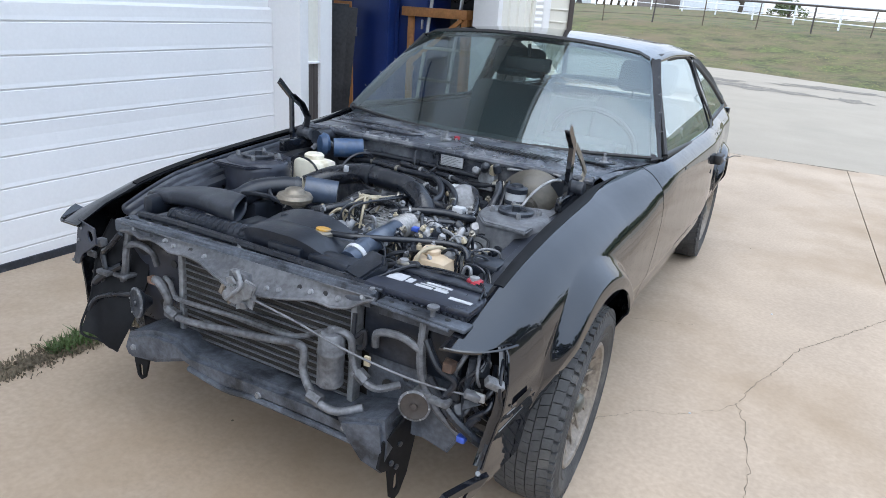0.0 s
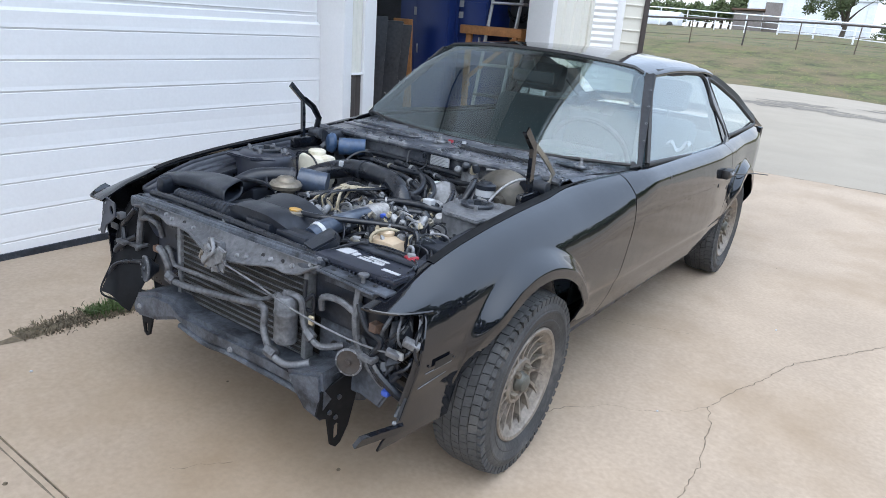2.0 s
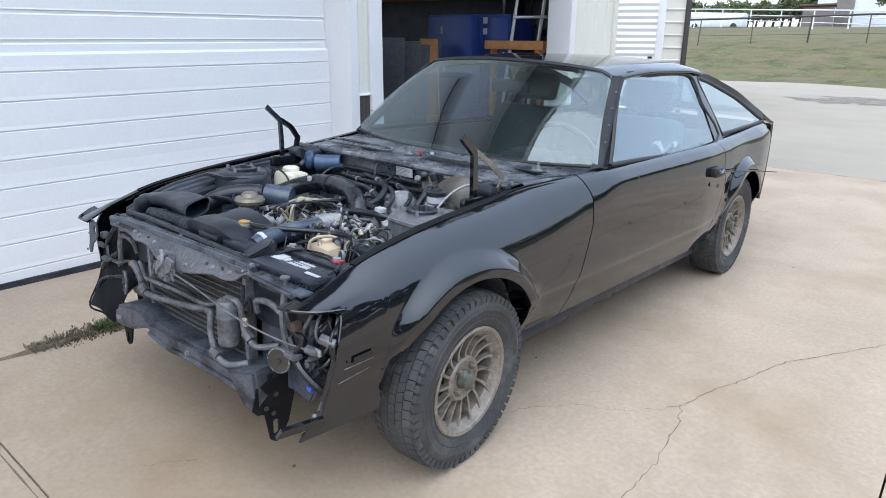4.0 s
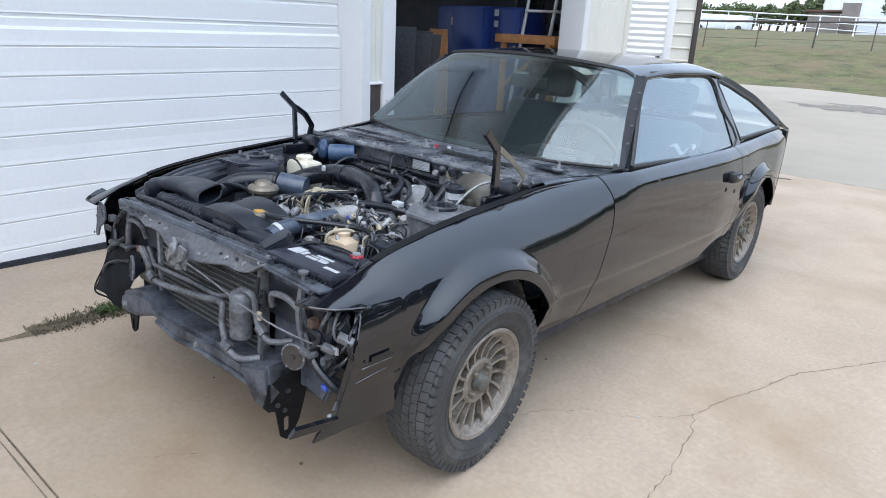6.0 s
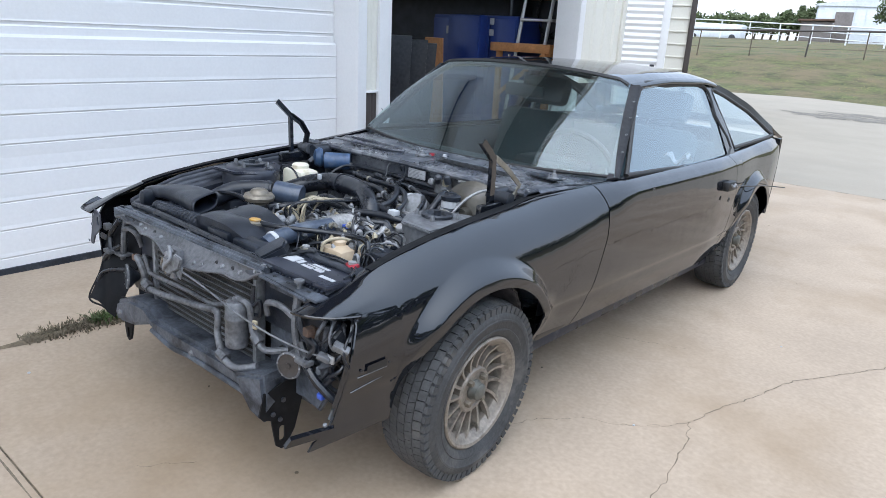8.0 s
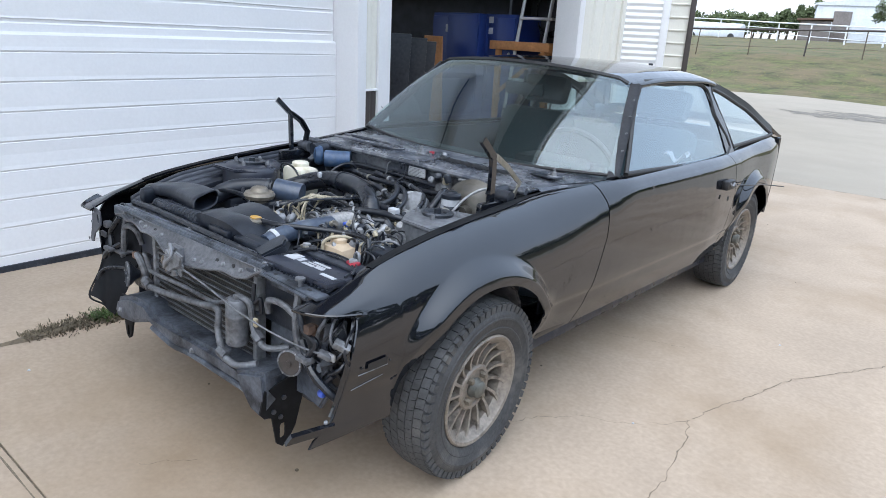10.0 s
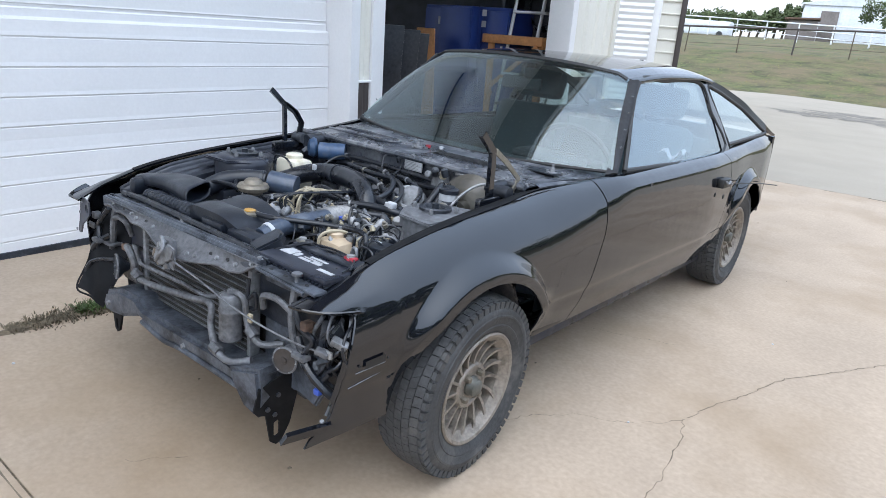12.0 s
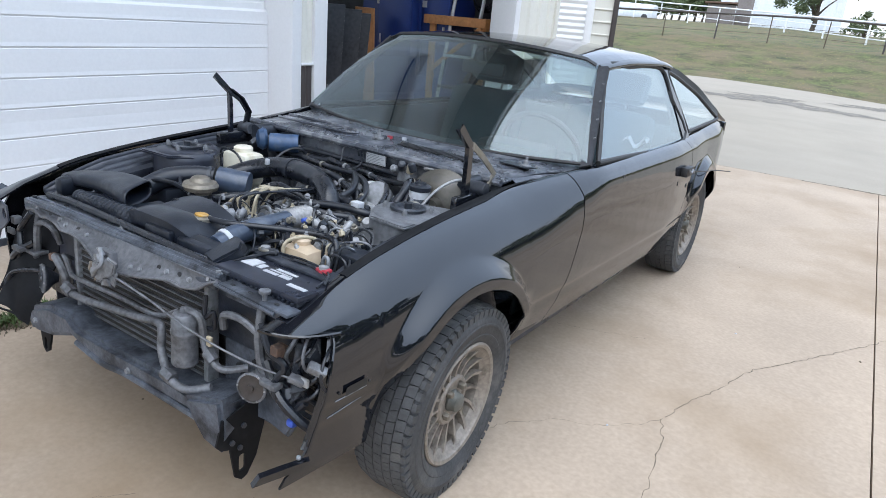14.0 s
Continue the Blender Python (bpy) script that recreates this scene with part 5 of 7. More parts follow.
part("pipe", tube([(0.345, -0.535, 0.655), (0.35, -0.54, 0.60), (0.375, -0.535, 0.62), (0.372, -0.53, 0.575), (0.35, -0.535, 0.57)], 0.006, 8), HOSE, car)

# torn wing liner and fender end bracket on the far side, valance ends
LINER_OUT = ((0, -0.60, 0.66), (0.4, -0.632, 0.53), (0.75, -0.598, 0.42), (1, -0.585, 0.345))
LINER_IN = ((0, -0.44, 0.66), (0.4, -0.44, 0.50), (0.8, -0.445, 0.39), (1, -0.485, 0.290))


def liner_point(u, v):
    """u crosses from the inner to the outer edge, v runs down."""
    ax, az = table(v, [(p[0], p[1]) for p in LINER_IN]), table(v, [(p[0], p[2]) for p in LINER_IN])
    bx, bz = table(v, [(p[0], p[1]) for p in LINER_OUT]), table(v, [(p[0], p[2]) for p in LINER_OUT])
    return (ax + (bx - ax) * u, -0.455 - 0.095 * v - 0.060 * u * v + 0.012 * math.sin(5 * u + 4 * v), az + (bz - az) * u)


liner = part("wing_liner", sheet(liner_point, steps(0, 1, 10), steps(0, 1, 12)), MATT, car, "bent black plastic wing liner")
solid(liner, 0.006)
part("liner_edge", tube([liner_point(0, 1), liner_point(0.5, 1), liner_point(1, 1), liner_point(1, 0.7), liner_point(1, 0.3), liner_point(1, 0)], 0.0035, 8), MATT, liner)
part("liner_loom", tube([(-0.60, -0.57, 0.38), (-0.58, -0.555, 0.43), (-0.53, -0.54, 0.455), (-0.46, -0.52, 0.47)], 0.008, 8), HOSE, liner)
for k in (1, -1):
    if k > 0:
        part("fender_bracket", plate([(-0.025, 0.06), (0.03, 0.065), (0.035, 0.0), (0.0, -0.075), (-0.03, -0.085), (-0.035, -0.03)], 0.006, m=pose(0.655, -0.505, 0.575, 90, 0, 60), bevel=0.002), DUSTY, car, "black fender end bracket")
    else:
        eye_hole = [(0.052 + 0.015 * math.cos(a), 0.045 + 0.017 * math.sin(a)) for a in steps(0, 2 * math.pi, 16)[:-1]]
        ob = part("fender_bracket", plate_with_slot([(-0.01, 0.082), (0.075, 0.075), (0.082, 0.03), (0.04, 0.0), (0.0, -0.022), (-0.028, -0.062), (-0.048, -0.066), (-0.056, -0.052), (-0.036, -0.015)], eye_hole, 0.005, pose(-0.618, -0.552, 0.590, 90, 0, -8)), INNER, car, "black wing end bracket with a round hole")
        for dx, dz in ((-0.042, -0.050), (-0.012, 0.02), (0.005, 0.06)):
            part("bolt", lathe([(0.005, 0), (0.005, 0.003), (0, 0.004)], 8, m=pose(-0.618 + dx, -0.558, 0.590 + dz, 90, 0, 0)), GREY, ob)
    if k > 0:
        strip = part("valance_end", sheet(lambda u, v: (0.672 + 0.056 * u - 0.012 * v, -0.652 + 0.094 * u + 0.006 * math.sin(3 * u) - 0.010 * v, 0.376 + 0.022 * u - 0.026 * v), steps(0, 1, 10), steps(0, 1, 4)), PAINT, car, "black lower valance end")
        solid(strip, 0.014, 1)
        part("valance_screw", lathe([(0.006, 0), (0.006, 0.005), (0, 0.006)], 8), GREY, car, "", pose(0.716, -0.575, 0.396, 20, 0, 20))
        def opening_flange(s, v):
            z = 0.665 - 0.275 * s
            return (wing_x(-0.47, max(0.36, z)) - 0.004 - 0.026 * v, -0.478 + table(z, NOSE_LEAN) + 0.006 * v + 0.006 * math.sin(math.pi * v), z)
        solid(part("lamp_trim", sheet(opening_flange, steps(0, 1, 16), steps(0, 1, 4)), PAINT, car, "turned-in wing edge"), 0.004, 0)
        # matt black sheet stands in for the shade inside the open lamp cavity
        part("cavity_shade", plate([(0.585, 0.40), (0.69, 0.40), (0.70, 0.60), (0.66, 0.665), (0.585, 0.665)], 0.006, m=pose(0, -0.395, 0, 90, 0, 0)), MATT, car, "matt black sheet for the lamp cavity's shade")
        lc = random.Random(33)
        for j in range(16):
            x, y, z = lc.uniform(0.615, 0.715), lc.uniform(-0.535, -0.45), lc.uniform(0.45, 0.655)
            a, b = lc.uniform(0.008, 0.026), lc.uniform(0.006, 0.016)
            part("lamp_bracket", plate([(-a, -b), (a, -b * 0.7), (a * 0.8, b), (-a * 0.6, b * 1.2)], 0.004, m=pose(x, y, z, lc.uniform(40, 120), lc.uniform(-40, 40), lc.uniform(-40, 40)), bevel=0.001), (PIPE, DUSTY, MATT, GREY, DUSTY)[j % 5], car)
        for j in range(9):
            x, z = lc.uniform(0.60, 0.70), lc.uniform(0.46, 0.62)
            part("wire_loom", tube([(x, -0.46, z + 0.06), (x + 0.02, -0.515, z + 0.03), (x + lc.uniform(-0.03, 0.04), -0.525, z - 0.02), (x + 0.03, -0.47, z - 0.08)], lc.choice((0.004, 0.006, 0.009)), 8), HOSE if j % 3 else PIPE, car)
        part("plug", box((-0.022, -0.012, -0.010), (0.022, 0.012, 0.010), 0.004, m=pose(0.708, -0.525, 0.594, 20, 25, 40)), GREY, car, "pale grey lamp plug")
        part("plug", box((-0.018, -0.010, -0.008), (0.018, 0.010, 0.008), 0.003, m=pose(0.668, -0.545, 0.560, 10, 20, 30)), PIPE, car)
        part("plug", box((-0.015, -0.012, -0.013), (0.015, 0.012, 0.013), 0.005, m=pose(0.600, -0.53, 0.604, 0, 15, 20)), RUST, car, "rusty brown lamp plug")
    part("marker_hole", sheet(lambda y, z: ((wing_x(y, z) + 0.005) * k, y, z + 0.1 * (y + 0.43)), steps(-0.462, -0.398, 6), steps(0.518, 0.541, 3)), SEAL, car, "empty side-marker opening")
    part("marker_lip", tube([(wing_x(y, 0.512 + 0.1 * (y + 0.43)) * k, y, 0.512 + 0.1 * (y + 0.43)) for y in (-0.485, -0.43, -0.39)], 0.0014, 6), GREY, car)
    for y, r in ((-0.478, 0.004), (-0.385, 0.003)):
        part("screw_hole", lathe([(r, 0), (r * 0.9, 0.002), (0, 0.0015)], 10, m=pose((wing_x(y, 0.527) + 0.001) * k, y, 0.527, 0, 90 * k, 0)), SEAL, car)


# ---- the car: engine bay ----
rng = random.Random(7)
part("subframe", box((-0.42, -0.36, 0.22), (0.42, 0.40, 0.30), 0.03), DUSTY, car, "dark oily subframe")
engine = part("engine_block", box((-0.14, -0.27, 0.30), (0.16, 0.36, 0.64), 0.03), GREY, car, "dusty six-cylinder engine block")
part("cam_cover", box((-0.03, -0.15, 0.63), (0.19, 0.33, 0.722), 0.022), CAST, engine, "dull alloy cam cover")
for j in range(7):
    part("cover_rib", box((0.05, -0.125 + j * 0.024, 0.718), (0.185, -0.113 + j * 0.024, 0.737), 0.004), CAST, engine)
plenum = part("intake_plenum", box((0.10, -0.10, 0.60), (0.27, 0.30, 0.70), 0.03), CAST, engine, "grey cast intake plenum")
for j in range(6):
    y = -0.07 + j * 0.066
    part("runner", tube([(0.29, y, 0.64), (0.28, y, 0.71), (0.235, y, 0.735), (0.19, y, 0.715)], 0.016, 10), CAST, plenum)
part("front_cover", box((-0.13, -0.305, 0.36), (0.15, -0.265, 0.66), 0.015), GREY, engine)
fan = part("fan_clutch", lathe([(0.05, 0), (0.06, 0.02), (0.03, 0.035), (0, 0.035)], 20), GREY, engine, "", pose(0.03, -0.33, 0.53, 90, 0, 0))
for j in range(7):
    part("fan_blade", box((0.04, -0.025, -0.003), (0.17, 0.025, 0.003), 0.002, m=pose(0, 0, 0.02, 0, 0, j * 360 / 7) @ pose(0, 0, 0, 25, 0, 0)), PLASTIC, fan)
part("pulley", lathe([(0.07, 0), (0.075, 0.01), (0.065, 0.016), (0.075, 0.022), (0.07, 0.032), (0, 0.034)], 24), DUSTY, engine, "", pose(0.03, -0.31, 0.40, 90, 0, 0))

# distributor with its leads
dist = part("distributor", lathe([(0.030, -0.09), (0.038, -0.05), (0.046, -0.045), (0.046, -0.01), (0.040, 0.0), (0.020, 0.006), (0, 0.006)], 20), PLASTIC, car, "black distributor cap with plug leads", pose(0.075, -0.185, 0.728))
for j in range(6):
    a = j * 1.047
    x, y = 0.075 + 0.028 * math.cos(a), -0.185 + 0.028 * math.sin(a)
    e = -0.20 + j * 0.09
    part("plug_lead", tube([(x, y, 0.728), (x + 0.004, y + 0.01, 0.785 + 0.006 * (j % 3)), (0.055 + 0.01 * j, -0.10 + 0.03 * j, 0.80 - 0.004 * j), (0.045, e + 0.03, 0.75), (0.03, e, 0.70)], 0.0036, 8), TANWIRE if j < 4 else HOSE, dist, "beige plug lead" if j < 4 else "", pose(-0.075, 0.185, -0.728))
part("lead_clip", box((0.035, -0.10, 0.785), (0.095, -0.075, 0.802), 0.004), TANWIRE, dist, "", pose(-0.075, 0.185, -0.728))

# radiator hose and the big intake hoses
part("radiator_hose", tube([(0.235, -0.415, 0.725), (0.235, -0.36, 0.742), (0.225, -0.28, 0.745), (0.205, -0.18, 0.738), (0.195, -0.13, 0.735)], 0.029, 14), BLUEHOSE, car, "faded blue-grey radiator hose")
part("hose_clamp", tube([(0.235, -0.392, 0.732), (0.235, -0.380, 0.736)], 0.033, 16), PALE, car, "bright hose clamp")
part("flex_hose", tube([(0.195, -0.135, 0.735), (0.188, -0.08, 0.733), (0.18, -0.03, 0.725)], 0.032, 16, n=7, ribs=0.09), CAST, car, "silver corrugated hose")
part("intake_hose", tube([(-0.30, 0.07, 0.735), (-0.25, 0.13, 0.765), (-0.17, 0.165, 0.787), (-0.09, 0.165, 0.794), (0.0, 0.15, 0.795), (0.09, 0.12, 0.790), (0.155, 0.085, 0.765), (0.185, 0.065, 0.725)], 0.035, 16), HOSE, car, "large black rubber intake hose")
part("hose_mark", box((-0.185, 0.122, 0.797), (-0.170, 0.135, 0.818), 0.002), PALE, car)
for p, q in (((-0.10, 0.165, 0.794), (-0.088, 0.165, 0.794)), ((0.17, 0.072, 0.745), (0.176, 0.069, 0.735))):
    part("hose_clamp", tube([p, q], 0.0385, 18), DUSTY, car)

# air cleaner, inlet trunking
def duct(u, v):
    """A flat scoop that widens to a skewed open mouth."""
    across = (0.044 + 0.030 * u) * math.copysign(abs(math.cos(v)) ** 0.6, math.cos(v))
    tall = (0.020 + 0.010 * u) * math.copysign(abs(math.sin(v)) ** 0.5, math.sin(v))
    return (-0.485 + 0.305 * u - 0.62 * u * across, -0.385 + 0.020 * u + 0.018 * math.sin(math.pi * u) + across, 0.746 + 0.012 * u + 0.010 * math.sin(math.pi * u) + tall)


snorkel = part("inlet_duct", sheet(duct, steps(0, 1, 16), steps(0, 2 * math.pi, 28)), PLASTIC, car, "flat black plastic air inlet duct")
solid(snorkel, 0.004, -1, False)
part("duct_root", box((-0.475, -0.46, 0.70), (-0.43, -0.35, 0.762), 0.018), PLASTIC, car)
part("inlet_elbow", tube([(-0.31, -0.26, 0.735), (-0.29, -0.19, 0.765), (-0.24, -0.12, 0.775), (-0.20, -0.08, 0.772)], 0.031, 16), PLASTIC, car, "black air trunking elbow")
part("inlet_elbow_clamp", tube([(-0.215, -0.093, 0.773), (-0.205, -0.085, 0.772)], 0.035, 18), DUSTY, car)
part("air_canister", tube([(-0.19, -0.07, 0.768), (-0.105, -0.015, 0.758)], 0.042, 20), BLUEHOSE, car, "dark cylindrical air-flow housing")
part("air_box", box((-0.44, -0.22, 0.60), (-0.26, -0.02, 0.735), 0.02), PLASTIC, car, "black air-cleaner box")
dome = part("vacuum_dome", lathe([(0.030, -0.07), (0.034, -0.02), (0.052, -0.012), (0.056, 0.0), (0.050, 0.010), (0.034, 0.014), (0.028, 0.024), (0.022, 0.028), (0, 0.028)], 28), ZINC_DULL, car, "plated vacuum valve dome", pose(-0.145, -0.175, 0.770))
part("dome_body", lathe([(0.034, -0.075), (0.036, -0.03), (0.030, -0.02)], 20), PLASTIC, dome)
part("valve_hose", tube([(-0.10, -0.17, 0.735), (-0.05, -0.18, 0.75), (-0.01, -0.14, 0.76), (0.0, -0.06, 0.755), (-0.05, 0.04, 0.75)], 0.014, 12), HOSE, car)

# tanks, motor, brake parts, battery
tank = part("washer_tank", box((-0.405, 0.112, 0.690), (-0.275, 0.212, 0.810), 0.020), CREAMTANK, car, "aged cream plastic reservoir with a black strap")
part("tank_neck", lathe([(0.035, 0), (0.035, 0.016), (0.028, 0.022), (0, 0.022)], 18), CREAMTANK, tank, "", pose(-0.345, 0.165, 0.807))
part("tank_base", box((-0.385, 0.13, 0.66), (-0.30, 0.22, 0.72), 0.016), CREAMTANK, tank)
part("strap", tube([(-0.395, 0.104, 0.74), (-0.395, 0.108, 0.812), (-0.33, 0.105, 0.818), (-0.285, 0.105, 0.788), (-0.268, 0.107, 0.72)], 0.004, 8), HOSE, tank, "black rubber strap")
motor = part("wiper_motor", tube([(-0.385, 0.330, 0.822), (-0.300, 0.400, 0.826)], 0.036, 20), MOTORBLUE, car, "dusty blue wiper motor")
part("motor_cap", lathe([(0.040, 0), (0.044, 0.012), (0.034, 0.03), (0.012, 0.036), (0, 0.036)], 22), MOTORBLUE, motor, "", pose(-0.435, 0.352, 0.825, 90, 0, -30))
part("motor_arm", tube([(-0.48, 0.32, 0.80), (-0.46, 0.36, 0.83), (-0.40, 0.40, 0.80)], 0.012, 8), DUSTY, motor)
boost = part("brake_servo", lathe([(0.03, -0.06), (0.085, -0.055), (0.105, -0.035), (0.115, -0.005), (0.119, 0.0), (0.119, 0.008), (0.112, 0.012), (0.095, 0.04), (0.06, 0.055), (0.028, 0.06), (0.024, 0.10), (0, 0.10)], 36), TANWIRE, car, "plated round brake servo", pose(0.425, 0.345, 0.765, 84, 0, 12))
boost.data.materials[0] = material("yellowed_plating", (0.085, 0.078, 0.066), 0.45, metal=0.5, vary=0.3, scale=12, fine=60, spots=(0.09, 0.085, 0.08), spot_scale=10)
mc = part("master_cylinder", tube([(0.415, 0.30, 0.755), (0.405, 0.17, 0.745)], 0.022, 14), CAST, boost)
mc.parent = car
res = part("fluid_reservoir", lathe([(0.030, 0), (0.034, 0.006), (0.034, 0.055), (0.030, 0.060), (0, 0.060)], 24), PALE, car, "white brake fluid reservoir with a black cap", pose(0.408, 0.235, 0.768))
part("reservoir_cap", lathe([(0.036, 0.058), (0.036, 0.072), (0.026, 0.077), (0.020, 0.077), (0.018, 0.083), (0, 0.083)], 24), PLASTIC, res, "black screw cap")
part("level_ring", lathe([(0.0345, 0.02), (0.036, 0.024), (0.036, 0.030), (0.0345, 0.034)], 24, cap=False), DUSTY, res)
res2 = part("chrome_can", lathe([(0.028, 0), (0.030, 0.008), (0.030, 0.05), (0.022, 0.058), (0, 0.058)], 24), ZINC, car, "bright cylindrical canister", pose(0.435, 0.175, 0.755, 50, 0, 30))
part("can_band", lathe([(0.0312, 0.018), (0.0318, 0.022), (0.0318, 0.034), (0.0312, 0.038)], 24, cap=False), BLUEHOSE, res2)
bat = part("battery", box((0.395, -0.505, 0.545), (0.635, -0.345, 0.715), 0.008), PLASTIC, car, "black car battery with worn white labels")
bat.matrix_basis = Matrix.Translation((0.345 - 0.39 * 1.12, 0, 0)) @ Matrix.Diagonal((1.12, 1, 1, 1))
# lid coloured lighter than the case for dust and the sky's reflection
part("battery_lid", box((0.39, -0.51, 0.712), (0.64, -0.34, 0.732), 0.007), INNER, bat)
part("lid_step", box((0.40, -0.40, 0.730), (0.63, -0.345, 0.742), 0.005), PLASTIC, bat)
for j in range(18):
    part("grip_rib", box((0.402 + j * 0.013, -0.514, 0.690), (0.408 + j * 0.013, -0.506, 0.716), 0.001), PLASTIC, bat)
for x0, x1, y0, y1 in ((0.415, 0.455, -0.455, -0.415), (0.46, 0.475, -0.45, -0.425), (0.485, 0.525, -0.455, -0.444), (0.53, 0.56, -0.453, -0.440), (0.490, 0.555, -0.437, -0.433), (0.50, 0.56, -0.427, -0.418), (0.575, 0.625, -0.475, -0.462)):
    part("label", box((x0, y0, 0.7315), (x1, y1, 0.7335)), PALE, bat, "worn white printed label", smooth=False)
part("hold_down", tube([(0.44, -0.36, 0.742), (0.52, -0.358, 0.748), (0.60, -0.37, 0.746), (0.635, -0.42, 0.738)], 0.003, 8), HOSE, bat)
part("hold_down", tube([(0.46, -0.375, 0.740), (0.54, -0.37, 0.746), (0.61, -0.385, 0.742), (0.63, -0.44, 0.735)], 0.0025, 8), HOSE, bat)
for x, y, mat in ((0.585, -0.365, RED), (0.415, -0.375, ZINC)):
    t = part("terminal", lathe([(0.013, 0), (0.011, 0.02), (0, 0.022)], 14), CAST, bat, "", pose(x, y, 0.735))
    part("terminal_clamp", box((-0.016, -0.012, 0.004), (0.018, 0.012, 0.016), 0.005), mat, t, "red terminal clamp" if mat is RED else "plated terminal clamp")
part("red_cover", box((0.580, -0.380, 0.737), (0.602, -0.362, 0.747), 0.006, m=pose(0, 0, 0)), RED, bat, "red plastic terminal cover")
ovf = part("overflow_tank", box((0.345, -0.310, 0.62), (0.455, -0.210, 0.744), 0.026), TANTANK, car, "yellowed plastic coolant overflow bottle")
part("bottle_neck", lathe([(0.026, 0), (0.026, 0.014), (0.020, 0.02), (0, 0.02)], 16), TANTANK, ovf, "", pose(0.385, -0.26, 0.740))
part("bottle_strap", tube([(0.375, -0.312, 0.66), (0.375, -0.312, 0.748), (0.40, -0.26, 0.763), (0.415, -0.205, 0.74)], 0.005, 8), TANWIRE, ovf)
part("overflow_hose", tube([(0.14, -0.365, 0.765), (0.22, -0.345, 0.768), (0.33, -0.25, 0.762), (0.42, -0.21, 0.762), (0.468, -0.215, 0.745), (0.475, -0.24, 0.67)], 0.0085, 10), HOSE, car, "long black overflow hose")
part("relay_box", box((0.47, -0.235, 0.655), (0.565, -0.155, 0.742), 0.010), PLASTIC, car, "black relay box")
part("relay_label", box((0.485, -0.20, 0.7415), (0.505, -0.185, 0.744)), PALE, car, smooth=False)
for j in range(9):
    a = j / 8
    part("loom_coil", tube([(0.445 + 0.006 * j, -0.255 + 0.009 * j + 0.006 * math.sin(j), 0.68), (0.435 + 0.006 * j, -0.235 + 0.009 * j, 0.735 + 0.004 * (j % 3)), (0.455 + 0.006 * j, -0.200 + 0.008 * j, 0.745), (0.475 + 0.004 * j, -0.19 + 0.007 * j, 0.70)], 0.005, 6, n=4), (GREY, TANWIRE, HOSE)[j % 3], car)
part("igniter", box((0.335, -0.02, 0.64), (0.435, 0.06, 0.735), 0.008), GREY, car, "dusty grey ignition box")
part("igniter_label", box((0.37, 0.025, 0.7335), (0.40, 0.05, 0.7365)), PALE, car, smooth=False)
part("ignition_plate", box((0.30, -0.15, 0.60), (0.39, -0.03, 0.715), 0.012), CAST, car, "dull alloy bracket housing")
part("green_cap", lathe([(0.010, 0), (0.010, 0.012), (0, 0.014)], 12), TANWIRE, car, "", pose(0.315, -0.06, 0.74))
part("throttle_body", lathe([(0.045, 0), (0.050, 0.01), (0.050, 0.05), (0.04, 0.06), (0, 0.06)], 24), GREY, car, "cast throttle body", pose(0.20, 0.30, 0.735, 60, 0, 20))
part("valve_cluster", box((0.205, 0.375, 0.77), (0.265, 0.42, 0.845), 0.010), GREY, car, "corroded vacuum valve bracket")
for j in range(4):
    part("valve", lathe([(0.012, 0), (0.014, 0.006), (0.014, 0.028), (0.008, 0.034), (0, 0.034)], 12), (GREY, DUSTY, TANWIRE, DUSTY)[j], car, "small vacuum switching valve", pose(0.20 + 0.027 * j, 0.385 - 0.015 * (j % 2), 0.83 + 0.012 * (j % 2), 70 - 30 * j, 0, 40 * j))
part("switch", box((0.145, 0.275, 0.765), (0.185, 0.315, 0.79), 0.004), PALE, car)
part("switch", box((0.275, 0.055, 0.765), (0.31, 0.085, 0.785), 0.004), PALE, car, "white plastic connector")
part("teal_connector", box((0.235, -0.115, 0.735), (0.255, -0.095, 0.748), 0.003), BLUECLIP, car)
part("brake_line", tube([(0.42, 0.18, 0.74), (0.46, 0.24, 0.83), (0.50, 0.30, 0.87), (0.53, 0.38, 0.86), (0.44, 0.41, 0.87), (0.30, 0.405, 0.855)], 0.005, 8), CAST, car)
part("clutch_cylinder", lathe([(0.02, 0), (0.024, 0.01), (0.024, 0.03), (0.017, 0.036), (0, 0.036)], 16), PLASTIC, car, "", pose(0.545, 0.37, 0.79, 80, 0, 10))

